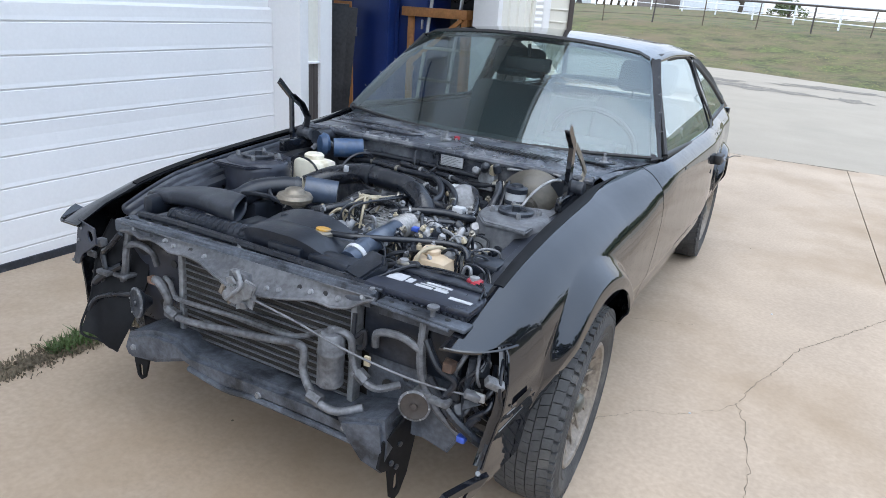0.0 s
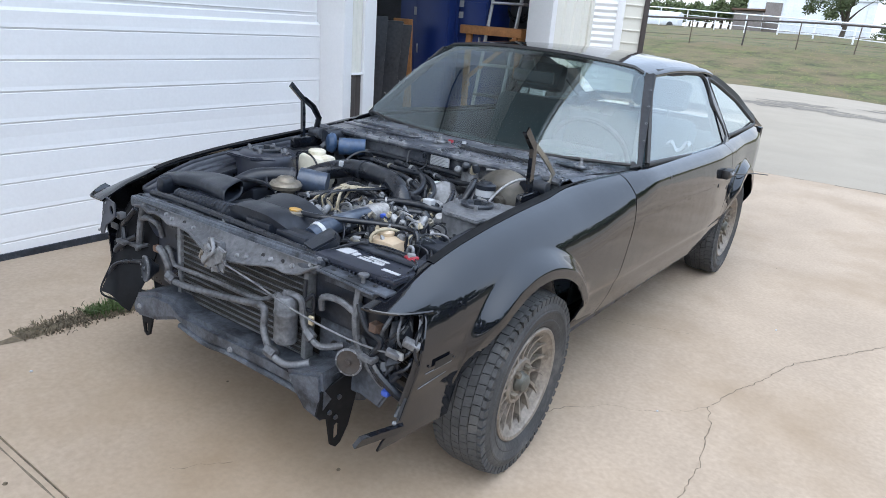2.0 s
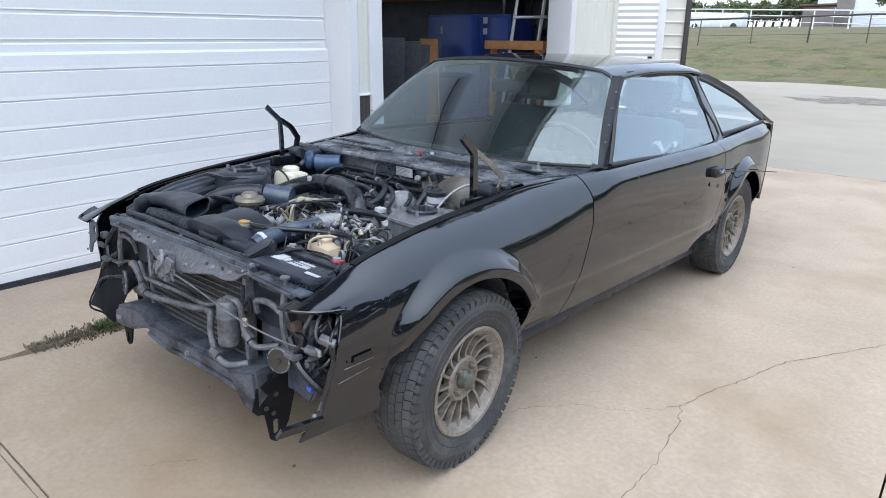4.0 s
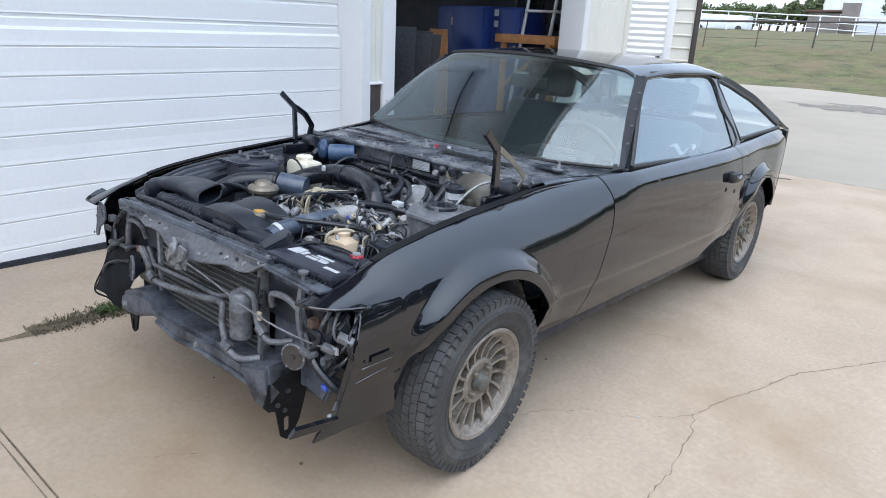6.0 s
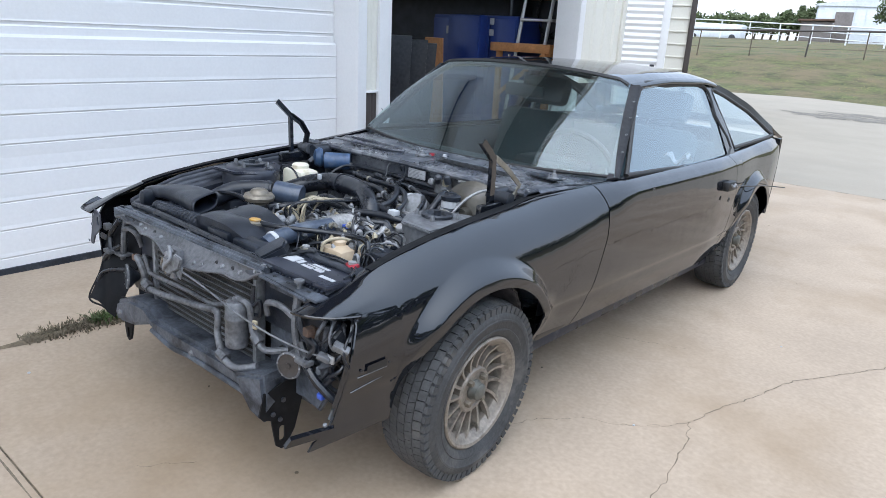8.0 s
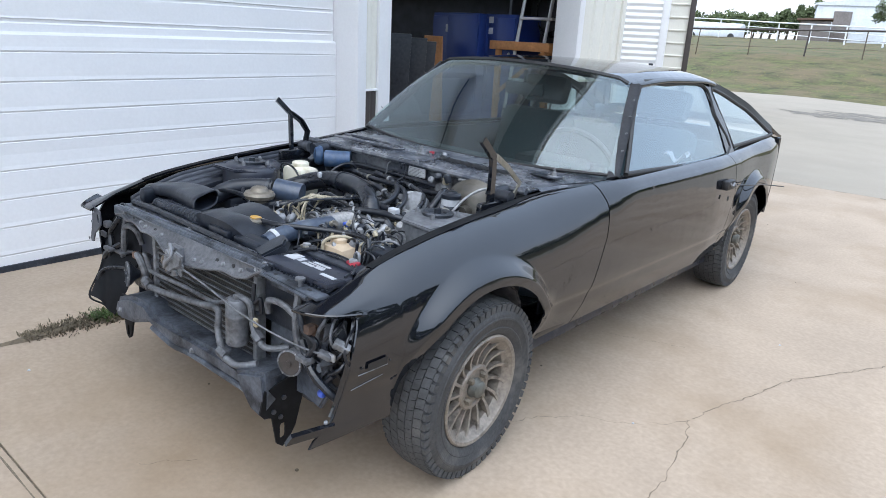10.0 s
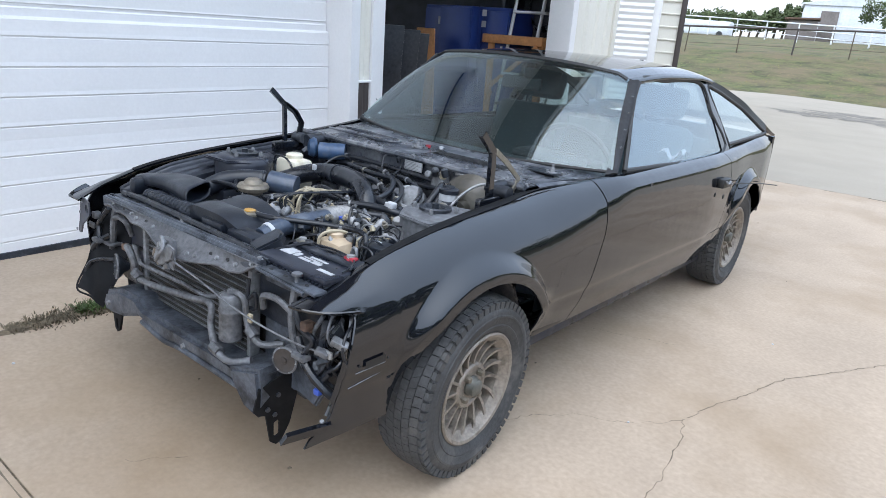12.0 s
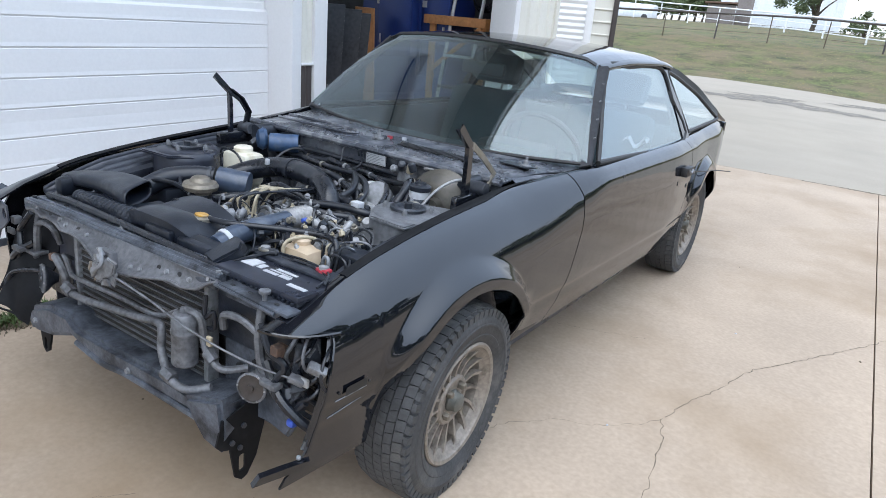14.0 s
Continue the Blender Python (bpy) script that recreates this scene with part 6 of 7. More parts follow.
# hoses and wires laid over the engine
ROUTES = (
    ((-0.20, 0.33, 0.80), (-0.05, 0.30, 0.80), (0.10, 0.30, 0.795), (0.20, 0.22, 0.775), (0.25, 0.10, 0.745), 0.010),
    ((-0.10, 0.36, 0.81), (0.02, 0.34, 0.80), (0.12, 0.26, 0.79), (0.17, 0.16, 0.77), (0.14, 0.04, 0.745), 0.011),
    ((0.05, 0.36, 0.80), (0.14, 0.33, 0.80), (0.24, 0.28, 0.79), (0.30, 0.18, 0.765), (0.33, 0.05, 0.72), 0.009),
    ((0.02, 0.06, 0.755), (0.08, 0.09, 0.77), (0.14, 0.11, 0.765), (0.22, 0.12, 0.755), (0.28, 0.10, 0.75), 0.014),
    ((0.10, -0.02, 0.745), (0.17, 0.02, 0.757), (0.25, 0.05, 0.76), (0.32, 0.07, 0.755), (0.36, 0.12, 0.73), 0.012),
    ((0.10, 0.0, 0.74), (0.18, -0.02, 0.748), (0.24, 0.0, 0.742), (0.30, 0.04, 0.735), (0.33, 0.0, 0.70), 0.011),
    ((0.30, 0.36, 0.80), (0.32, 0.30, 0.825), (0.345, 0.23, 0.80), (0.33, 0.18, 0.74), (0.29, 0.17, 0.70), 0.013),
    ((0.33, 0.38, 0.80), (0.35, 0.31, 0.83), (0.365, 0.24, 0.80), (0.36, 0.19, 0.73), (0.33, 0.16, 0.68), 0.010),
    ((-0.42, 0.38, 0.80), (-0.25, 0.40, 0.815), (-0.05, 0.40, 0.815), (0.15, 0.40, 0.81), (0.32, 0.40, 0.80), 0.010),
    ((-0.40, 0.39, 0.775), (-0.20, 0.395, 0.79), (0.0, 0.39, 0.785), (0.20, 0.38, 0.785), (0.40, 0.41, 0.83), 0.012),
    ((-0.28, 0.26, 0.76), (-0.20, 0.28, 0.79), (-0.08, 0.26, 0.79), (0.04, 0.25, 0.785), (0.16, 0.20, 0.765), 0.012),
    ((-0.06, -0.10, 0.735), (0.0, -0.05, 0.775), (0.06, -0.02, 0.77), (0.08, 0.03, 0.745), (0.06, 0.08, 0.72), 0.009),
    ((-0.08, -0.02, 0.735), (-0.02, 0.02, 0.775), (0.06, 0.03, 0.765), (0.11, 0.05, 0.745), (0.14, 0.08, 0.73), 0.010),
    ((0.24, -0.22, 0.70), (0.30, -0.17, 0.735), (0.33, -0.10, 0.73), (0.31, -0.02, 0.725), (0.28, 0.04, 0.73), 0.008),
    ((0.22, -0.30, 0.68), (0.28, -0.27, 0.72), (0.33, -0.22, 0.725), (0.35, -0.15, 0.72), (0.34, -0.08, 0.70), 0.006),
    ((0.20, -0.24, 0.70), (0.26, -0.20, 0.735), (0.32, -0.19, 0.735), (0.40, -0.18, 0.72), (0.46, -0.18, 0.70), 0.006),
    ((0.30, -0.36, 0.70), (0.33, -0.38, 0.73), (0.38, -0.375, 0.745), (0.41, -0.375, 0.752), (0.415, -0.375, 0.745), 0.006),
    ((0.345, -0.505, 0.715), (0.36, -0.46, 0.73), (0.385, -0.41, 0.742), (0.41, -0.38, 0.748), (0.415, -0.36, 0.72), 0.0045),
    ((0.50, -0.15, 0.74), (0.50, -0.05, 0.72), (0.42, 0.02, 0.72), (0.36, 0.10, 0.75), (0.34, 0.20, 0.76), 0.007),
    ((-0.36, -0.30, 0.71), (-0.30, -0.25, 0.76), (-0.22, -0.23, 0.77), (-0.16, -0.22, 0.76), (-0.12, -0.20, 0.73), 0.008),
    ((-0.40, -0.10, 0.76), (-0.33, -0.06, 0.775), (-0.28, -0.12, 0.775), (-0.24, -0.18, 0.77), (-0.20, -0.20, 0.745), 0.006),
    ((0.02, 0.385, 0.845), (0.02, 0.38, 0.865), (0.025, 0.40, 0.86), (0.03, 0.39, 0.82), (0.02, 0.36, 0.80), 0.0035),
    ((-0.06, 0.40, 0.86), (-0.06, 0.385, 0.85), (-0.05, 0.37, 0.82), (-0.045, 0.35, 0.80), (-0.03, 0.33, 0.79), 0.0035),
    ((-0.24, 0.38, 0.80), (-0.25, 0.36, 0.82), (-0.29, 0.34, 0.81), (-0.31, 0.30, 0.78), (-0.30, 0.26, 0.74), 0.005),
)
for j, (*pts, r) in enumerate(ROUTES):
    part("hose", tube(pts, r, 10 if r > 0.008 else 7), HOSE, car, "black rubber hose")
    if r > 0.0075:
        for i, f in ((0, 0.75), (3, 0.3)):
            p, q = Vector(pts[i]).lerp(Vector(pts[i + 1]), f), Vector(pts[i]).lerp(Vector(pts[i + 1]), f + 0.08)
            part("hose_clamp", tube([p, q], r * 1.22, 12), (ZINC, CAST, GREY)[j % 3], car)
for j in range(170):
    x, y = rng.uniform(-0.10, 0.50), rng.uniform(-0.32, 0.38)
    dx, dy = rng.uniform(-0.10, 0.12), rng.uniform(-0.12, 0.12)
    z = 0.70 + rng.uniform(0, 0.05)
    pts = [(x, y, z - 0.05), (x + dx * 0.3, y + dy * 0.3, z + 0.01), (x + dx * 0.7 + rng.uniform(-0.03, 0.03), y + dy * 0.7, z + rng.uniform(-0.005, 0.025)), (x + dx, y + dy, z - 0.03)]
    part("wire", tube(pts, rng.choice((0.0018, 0.0025, 0.0035, 0.005)), 6, n=5), rng.choice((HOSE, HOSE, HOSE, DUSTY, TANWIRE if j % 2 else HOSE, GREY, HOSE, RED if j % 23 == 0 else HOSE)), car)
for j in range(110):
    x, y = rng.uniform(-0.04, 0.44), rng.uniform(-0.28, 0.38)
    z = 0.705 + rng.uniform(0, 0.04)
    s = rng.uniform(0.007, 0.019)
    part("fitting", lathe([(s * 0.8, -0.03), (s, -0.01), (s, 0.012), (s * 0.7, 0.02), (0, 0.021)], 10), rng.choice((CAST, GREY, GREY, PLASTIC, PLASTIC, DUSTY, HOSE)), car, "", pose(x, y, z, rng.uniform(-60, 60), rng.uniform(-60, 60), 0))

for j in range(130):
    x, y = rng.uniform(-0.06, 0.42), rng.uniform(-0.30, 0.38)
    s = rng.uniform(0.003, 0.0065)
    part("bolt", lathe([(s * 1.7, -0.012), (s * 1.7, 0), (s, 0.001), (s, s * 1.4), (0, s * 1.5)], 6), rng.choice((ZINC, CAST, GREY, GREY, DUSTY, TANWIRE)), car, "", pose(x, y, 0.725 + rng.uniform(0, 0.04), rng.uniform(-35, 35), rng.uniform(-35, 35), 0))
for j in range(14):
    x = -0.58 + 0.09 * j
    part("bolt", lathe([(0.009, 0), (0.009, 0.002), (0.006, 0.003), (0.006, 0.008), (0, 0.009)], 6), GREY, car, "", pose(x, 0.44, cowl_z(x, 0.44)))

# body fittings outside
part("key_hole", lathe([(0.012, 0), (0.011, 0.004), (0, 0.003)], 14, m=pose(0.7905, 1.10, 0.845, 0, 90, 0) @ pose(0, 0, -0.012)), SEAL, car, "small round hole in the door")
part("handle_opening", box((0.792, 1.925, 0.752), (0.829, 2.035, 0.800), 0.008), SEAL, car, "empty door-handle opening")
part("handle_link", tube([(0.826, 1.95, 0.79), (0.836, 1.97, 0.775), (0.832, 2.0, 0.785), (0.834, 2.03, 0.768)], 0.006, 8), GREY, car)
part("lock_hole", lathe([(0.012, 0), (0.011, 0.004), (0, 0.003)], 12, m=pose(0.826, 1.99, 0.705, 0, 90, 0) @ pose(0, 0, -0.010)), SEAL, car)
part("scratch", tube([(wing_x(y, z), y, z) for y, z in ((-0.50, 0.466), (-0.44, 0.478), (-0.40, 0.485))], 0.0012, 6), GREY, car, "long pale scratch in the paint")
part("trim_rod", tube([(0.834, 2.04, 0.775), (0.83, 2.3, 0.745), (0.825, 2.6, 0.715), (0.835, 3.0, 0.665)], 0.0028, 8), SEAL, car, "thin loose black trim rod")
for k in (1, -1):
    for j in range(4):
        u = 0.2 + 0.2 * j
        p = Vector((0.71, 0.89, 0.93)).lerp(Vector((0.562, 1.26, 1.24)), u)
        part("trim_clip", lathe([(0.003, 0), (0.003, 0.008), (0, 0.009)], 6), GREY, car, "", pose(p.x * k, p.y - 0.01, p.z, 0, 60 * k, 0))

# ---- the car: cabin ----
CLOTH = material("pale_blue_grey_velour", (0.070, 0.098, 0.115), 0.9, vary=0.12, scale=6, fine=120, bump=0.1, bump_scale=200)
TRIM = material("dark_blue_trim", (0.022, 0.027, 0.034), 0.65, vary=0.2, scale=8, fine=90)
part("dashboard", sheet(lambda x, a: (x, 0.92 + 0.12 * math.cos(a) + 0.05 * (1 - (x / 0.66) ** 2) * -1, 0.80 + 0.085 * math.sin(a) - 0.10 * max(0, -math.sin(a))), steps(-0.66, 0.66, 20), steps(-1.9, 2.6, 12)), TRIM, car, "dark dashboard")
part("instrument_hood", box((0.20, 0.90, 0.86), (0.50, 1.08, 0.915), 0.03), TRIM, car)
wheel_m = pose(0.36, 1.20, 0.86, -62, 0, 0)
steer = part("steering_wheel", tube([(0.185 * math.cos(a), 0.185 * math.sin(a), 0) for a in steps(0, 2 * math.pi, 24)], 0.013, 8, n=2), TRIM, car, "dark steering wheel", wheel_m)
part("steering_hub", box((-0.16, -0.035, -0.03), (0.16, 0.03, -0.002), 0.015), TRIM, steer)
part("mirror", box((-0.11, 1.22, 1.135), (0.11, 1.245, 1.195), 0.012), TRIM, car, "interior rear-view mirror")
part("mirror_stalk", tube([(0, 1.24, 1.19), (0, 1.22, 1.25)], 0.008, 8), TRIM, car)


def seat(x, y):
    s = part("seat", box((x - 0.25, y - 0.30, 0.36), (x + 0.25, y + 0.22, 0.56), 0.07), CLOTH, car, "pale blue-grey velour front seat")
    back = part("backrest", box((-0.24, -0.07, 0.0), (0.24, 0.07, 0.56), 0.06), CLOTH, s, "", pose(x, y + 0.20, 0.48, -18, 0, 0))
    part("headrest", box((-0.15, -0.05, 0.60), (0.15, 0.05, 0.76), 0.035), CLOTH, back)
    for dx in (-0.06, 0.06):
        part("post", tube([(dx, 0, 0.54), (dx, 0, 0.64)], 0.006, 8), GREY, back)


seat(0.37, 1.62)
seat(-0.37, 1.62)
part("rear_seat", box((-0.60, 2.05, 0.40), (0.60, 2.45, 0.56), 0.06), CLOTH, car, "pale rear bench seat")
part("rear_backrest", box((-0.60, -0.06, 0), (0.60, 0.06, 0.42), 0.05), CLOTH, car, "", pose(0, 2.42, 0.52, -20, 0, 0))
part("load_cover", box((-0.60, 2.55, 0.56), (0.60, 3.30, 0.585), 0.01), TRIM, car)
mirrored("door_card", lambda k: box((0.655 * k, 0.95, 0.42), (0.675 * k, 2.10, 0.885), 0.006), TRIM)
mirrored("rear_trim", lambda k: box((0.62 * k, 2.16, 0.56), (0.665 * k, 3.0, 0.90), 0.01), TRIM)
part("headlining", sheet(lambda u, v: tuple(Vector(roof_point(u, v)) - Vector((0, 0, 0.035))), steps(1.27, 2.24, 8), steps(-0.93, 0.93, 8)), CLOTH, car)
# white sheet added inside the door to draw the side glass's white highlight
part("highlight_sheet", sheet(lambda u, v: (0.52 + 0.10 * u, 1.78 + 0.16 * v, 0.885 + 0.02 * math.sin(7 * u + 3 * v) + 0.015 * math.sin(11 * v)), steps(0, 1, 8), steps(0, 1, 10)), PALE, car, "crumpled white sheet for the side glass highlight")
mirrored("rear_quarter_inner", lambda k: sheet(lambda y, v: ((side_glass_x(0.95 + 0.28 * v) - 0.035) * k, y + 0.06 * v, 0.93 + 0.29 * v), steps(2.12, 2.22, 3), steps(0, 1, 3)), TRIM)


# ---- the workshop's contents ----
STEEL = material("dark_steel_sheet", (0.05, 0.055, 0.065), 0.35, metal=0.6, vary=0.3, scale=4, fine=40)
CHROMEY = material("ladder_aluminium", (0.5, 0.5, 0.5), 0.35, metal=0.8, vary=0.15)


def tall_cabinet():
    c = thing("storage_cabinet", "tall dark blue steel storage cabinet in the workshop", "cabinet", pose(-3.30, 5.06, -0.08))
    part("body", box((-0.62, 0, 0), (0.62, 0.5, 1.66), 0.01), BLUE, c)
    for x0, x1 in ((-0.61, -0.16), (-0.15, 0.25), (0.26, 0.61)):
        d = part("door", box((x0, -0.022, 0.75), (x1, -0.002, 1.62), 0.006), BLUE, c)
        part("handle", box((x1 - 0.06, -0.045, 1.15), (x1 - 0.04, -0.02, 1.25), 0.005), CHROMEY, d)
    for x0, x1 in ((-0.61, -0.01), (0.01, 0.61)):
        part("drawer", box((x0, -0.022, 0.08), (x1, -0.002, 0.70), 0.006), BLUE, c)
    part("label", box((-0.40, -0.026, 1.44), (-0.33, -0.022, 1.53)), PALE, c, "small white label")
    for z in (1.44, 1.56):
        part("label", box((0.25, -0.026, z), (0.31, -0.022, z + 0.07)), PALE, c, "small white label")


tall_cabinet()


def locker():
    c = thing("steel_locker", "bright blue steel locker standing before the cabinet", "cabinet", pose(-3.32, 4.90, -0.08))
    part("body", box((-0.235, 0, 0), (0.235, 0.14, 1.66), 0.012), BLUE, c)
    d = part("door", box((-0.225, -0.016, 0.06), (0.225, -0.002, 1.64), 0.006), BLUE, c)
    part("handle", box((-0.19, -0.035, 1.02), (-0.175, -0.014, 1.12), 0.004), CHROMEY, d)


locker()


def leaning_sheet(x, y, w, h, mat, lean, yaw, label):
    s = thing("sheet_panel", label, "panel", pose(x, y, -0.06, 0, lean, yaw), "panels leaning in the workshop")
    part("panel", box((-0.012, 0, 0), (0.012, w, h), 0.004), mat, s)
    part("panel_edge", box((-0.016, -0.004, 0), (0.016, 0.014, h), 0.004), mat, s)


leaning_sheet(-2.95, 2.92, 0.45, 1.40, STEEL, 8, -30, "dark steel sheet leaning in the workshop")
leaning_sheet(-3.00, 3.17, 0.45, 1.38, STEEL, 11, -32, "dark steel sheet leaning in the workshop")
leaning_sheet(-3.06, 3.36, 0.45, 1.36, STEEL, 13, -34, "dark steel sheet leaning in the workshop")
leaning_sheet(-3.66, 4.70, 0.26, 1.37, WOOD, 3, -90, "orange plywood board leaning in the workshop")


def easel():
    e = thing("wooden_trestle", "orange pine trestle frame in the workshop", "trestle", pose(-3.60, 4.40, -0.06, 0, 0, -60))
    part("leg", tube([(0, 0, 0), (0.08, 0.04, 1.32)], 0.022, 4, n=2), WOOD, e)
    part("leg", tube([(0.12, 0.26, 0), (0.09, 0.08, 1.32)], 0.022, 4, n=2), WOOD, e)
    for z in (0.35, 0.75, 1.05):
        part("rung", tube([(0.02, 0.02, z), (0.11, 0.2, z)], 0.016, 4, n=2), WOOD, e)


easel()


def work_bench():
    b = thing("work_bench", "orange wooden bench with a thick top in the workshop", "bench", pose(-2.55, 4.98, -0.09))
    part("top", box((-0.42, -0.02, 1.29), (0.38, 0.32, 1.385), 0.008), WOOD, b)
    for x in (-0.36, 0.30):
        part("leg", box((x, 0.02, 0), (x + 0.07, 0.09, 1.29), 0.006), WOOD, b)
        part("leg", box((x, 0.22, 0), (x + 0.07, 0.29, 1.29), 0.006), WOOD, b)
    part("brace", tube([(-0.30, 0.0, 0.8), (0.32, 0.0, 1.29)], 0.03, 4, n=2), WOOD, b)


work_bench()


def step_ladder():
    l = thing("step_ladder", "aluminium step ladder standing in the workshop", "ladder", pose(-2.50, 4.86, -0.09))
    for x in (-0.16, 0.20):
        part("rail", tube([(x - 0.06, 0.0, 0), (x + 0.06, 0.28, 2.2)], 0.020, 6, n=2), CHROMEY, l)
    for k in range(6):
        z = 0.3 + 0.33 * k
        f = z / 2.2
        part("tread", box((-0.22 + 0.12 * f, 0.28 * f - 0.04, z), (0.20 + 0.12 * f, 0.28 * f + 0.05, z + 0.03), 0.006), STEEL if k % 2 else CHROMEY, l)


step_ladder()
cable = thing("cable_coil", "coiled black cable hanging on the workshop wall", "cable", pose(-2.55, 5.50, 1.62))
for k in range(3):
    part("loop", tube([((0.16 + 0.02 * k) * math.cos(a), 0.02 * k, (0.22 + 0.02 * k) * math.sin(a)) for a in steps(0, 2 * math.pi, 14)], 0.012, 6, n=3), HOSE, cable)
part("hook", tube([(0, 0.04, 0.22), (0, 0.10, 0.25)], 0.01, 6, n=2), STEEL, cable)
shelf = thing("wall_shelf", "dim cluttered shelf high in the workshop", "shelf", pose(-4.2, 5.2, 0))
part("board", box((-1.6, 0, 1.78), (1.9, 0.4, 1.82), 0.005), WOOD, shelf)
for k in range(2):
    part("bracket", box((-1.3 + k * 2.6, 0.0, 1.55), (-1.26 + k * 2.6, 0.4, 1.78), 0.004), STEEL, shelf)


# ---- joints, cracks and weeds ----
CRACK = material("dirty_crack", (0.15, 0.12, 0.085), 0.95, vary=0.4, scale=20, fine=90)


def crack(name, pts, w, seed, label):
    """A jagged thin crack line lying on the slab."""
    r = random.Random(seed)
    path = [Vector((p[0], p[1], 0)) for p in pts]
    fine = []
    for a, b in zip(path, path[1:]):
        n = max(3, int((b - a).length / 0.022))
        for i in range(n):
            p = a.lerp(b, i / n)
            fine.append((p.x + r.uniform(-1, 1) * 0.007, p.y + r.uniform(-1, 1) * 0.007, w * r.uniform(0.25, 1.3)))
    def fn(i, v):
        x, y, ww = fine[i]
        q = fine[min(i + 1, len(fine) - 1)]
        o = fine[max(i - 1, 0)]
        d = Vector((q[0] - o[0], q[1] - o[1], 0))
        d = d.normalized() if d.length > 0 else Vector((1, 0, 0))
        return (x - d.y * ww * v, y + d.x * ww * v, ground_z(x, y) + 0.0012)
    part(name, sheet(fn, range(len(fine)), (-1, 1)), CRACK, pavement, label, smooth=False)


crack("crack", ((2.1, 2.9), (1.652, 2.062), (1.479, 1.747), (1.376, 1.579), (1.338, 1.44), (1.296, 1.276), (1.226, 1.088), (1.197, 0.958), (1.178, 0.878)), 0.0021, 3, "branching hairline crack")
crack("crack", ((1.178, 0.878), (1.221, 0.732), (1.231, 0.617), (1.262, 0.467), (1.265, 0.346), (1.262, 0.20), (1.23, 0.0), (1.27, -0.35)), 0.0020, 4, "branching hairline crack")
crack("crack", ((1.178, 0.878), (1.129, 0.786), (0.987, 0.645), (0.872, 0.59), (0.74, 0.436), (0.70, 0.34), (0.5, 0.2)), 0.0010, 5, "branching hairline crack")
crack("crack", ((0.511, 1.354), (0.693, 1.418), (0.931, 1.533)), 0.0009, 6, "faint hairline crack")
crack("crack", ((0.017, -0.746), (0.069, -0.671), (0.15, -0.58)), 0.0010, 8, "faint hairline crack")
DIRT = material("joint_soil", (0.16, 0.125, 0.085), 0.95, vary=0.4, scale=14, fine=80, bump=0.5, bump_scale=90)
part("joint_filler", sheet(lambda y, v: (-1.09 + v * 0.006 - 0.012 * 0, y, ground_z(-1.09, y) - 0.004), steps(-9, 7.7, 30), (-1, 1)), DIRT, pavement, smooth=False)
part("joint_filler", sheet(lambda x, v: (x, -1.0 + v * 0.007, ground_z(x, -1.0) - 0.006), steps(-1.9, 11, 30), (-1, 1)), CRACK, pavement, smooth=False)
part("joint_filler", sheet(lambda x, v: (x, -1.023 + v * (0.0028 + 0.001 * math.sin(23 * x)), ground_z(x, -1.023) + 0.0012), steps(-1.0, 6, 120), (-1, 1)), CRACK, pavement, smooth=False)
part("joint_filler", sheet(lambda x, v: (x, cross_joint(x) + v * 0.02, ground_z(x, cross_joint(x)) - 0.008), steps(-14, 11, 40), (-1, 1)), CRACK, pavement, smooth=False)
WEED = material("weed_leaf", (0.060, 0.100, 0.025), 0.7, vary=0.4, scale=9, fine=60)
DEADWEED = material("dry_weed", (0.13, 0.105, 0.07), 0.9, vary=0.4, scale=9, fine=60)


def weeds(name, mat, n, y0, y1, spread, h, seed, label):
    r = random.Random(seed)
    verts, faces = [], []
    for i in range(n):
        y = r.uniform(y0, y1)
        x = -1.10 + r.gauss(0, spread * (0.6 + 0.4 * math.sin((y - y0) / (y1 - y0) * math.pi)))
        a, hh, lean = r.uniform(0, 6.28), h * r.uniform(0.3, 1.0), r.uniform(0.2, 1.1)
        z = ground_z(x, y)
        w = r.uniform(0.0015, 0.004)
        c, s = math.cos(a), math.sin(a)
        k = len(verts)
        for f, ww in ((0, w), (0.5, w), (1, w * 0.2)):
            bend = lean * hh * f * f
            for sg in (-1, 1):
                verts.append((x + c * bend - s * ww * sg, y + s * bend + c * ww * sg, z + hh * f * (1 - 0.25 * f * lean)))
        faces += [(k, k + 1, k + 3, k + 2), (k + 2, k + 3, k + 5, k + 4)]
    me = bpy.data.meshes.new(name)
    me.from_pydata(verts, [], faces)
    me.materials.append(mat)
    tagged(new(name, me), label, "weeds", kind="stuff")


weeds("weeds", WEED, 420, -0.40, -0.16, 0.030, 0.060, 11, "green weeds growing in the slab joint")
weeds("dry_weeds", DEADWEED, 2600, -0.68, 0.1, 0.040, 0.024, 12, "dry brown weeds and soil in the slab joint")
weeds("far_weeds", WEED, 260, -0.1, 0.5, 0.025, 0.05, 13, "green weeds growing in the slab joint")
part("soil_strip", sheet(lambda y, v: (-1.09 + v * (0.045 + 0.02 * math.sin(17 * y)) * max(0, math.sin(min(1, max(0, (y + 0.95) / 1.6)) * math.pi)), y, ground_z(-1.09, y) + 0.001 + 0.010 * (1 - abs(v))), steps(-0.95, 0.65, 60), steps(-1, 1, 6)), DIRT, pavement, "soil spilling from the joint")
pebble_rng = random.Random(21)
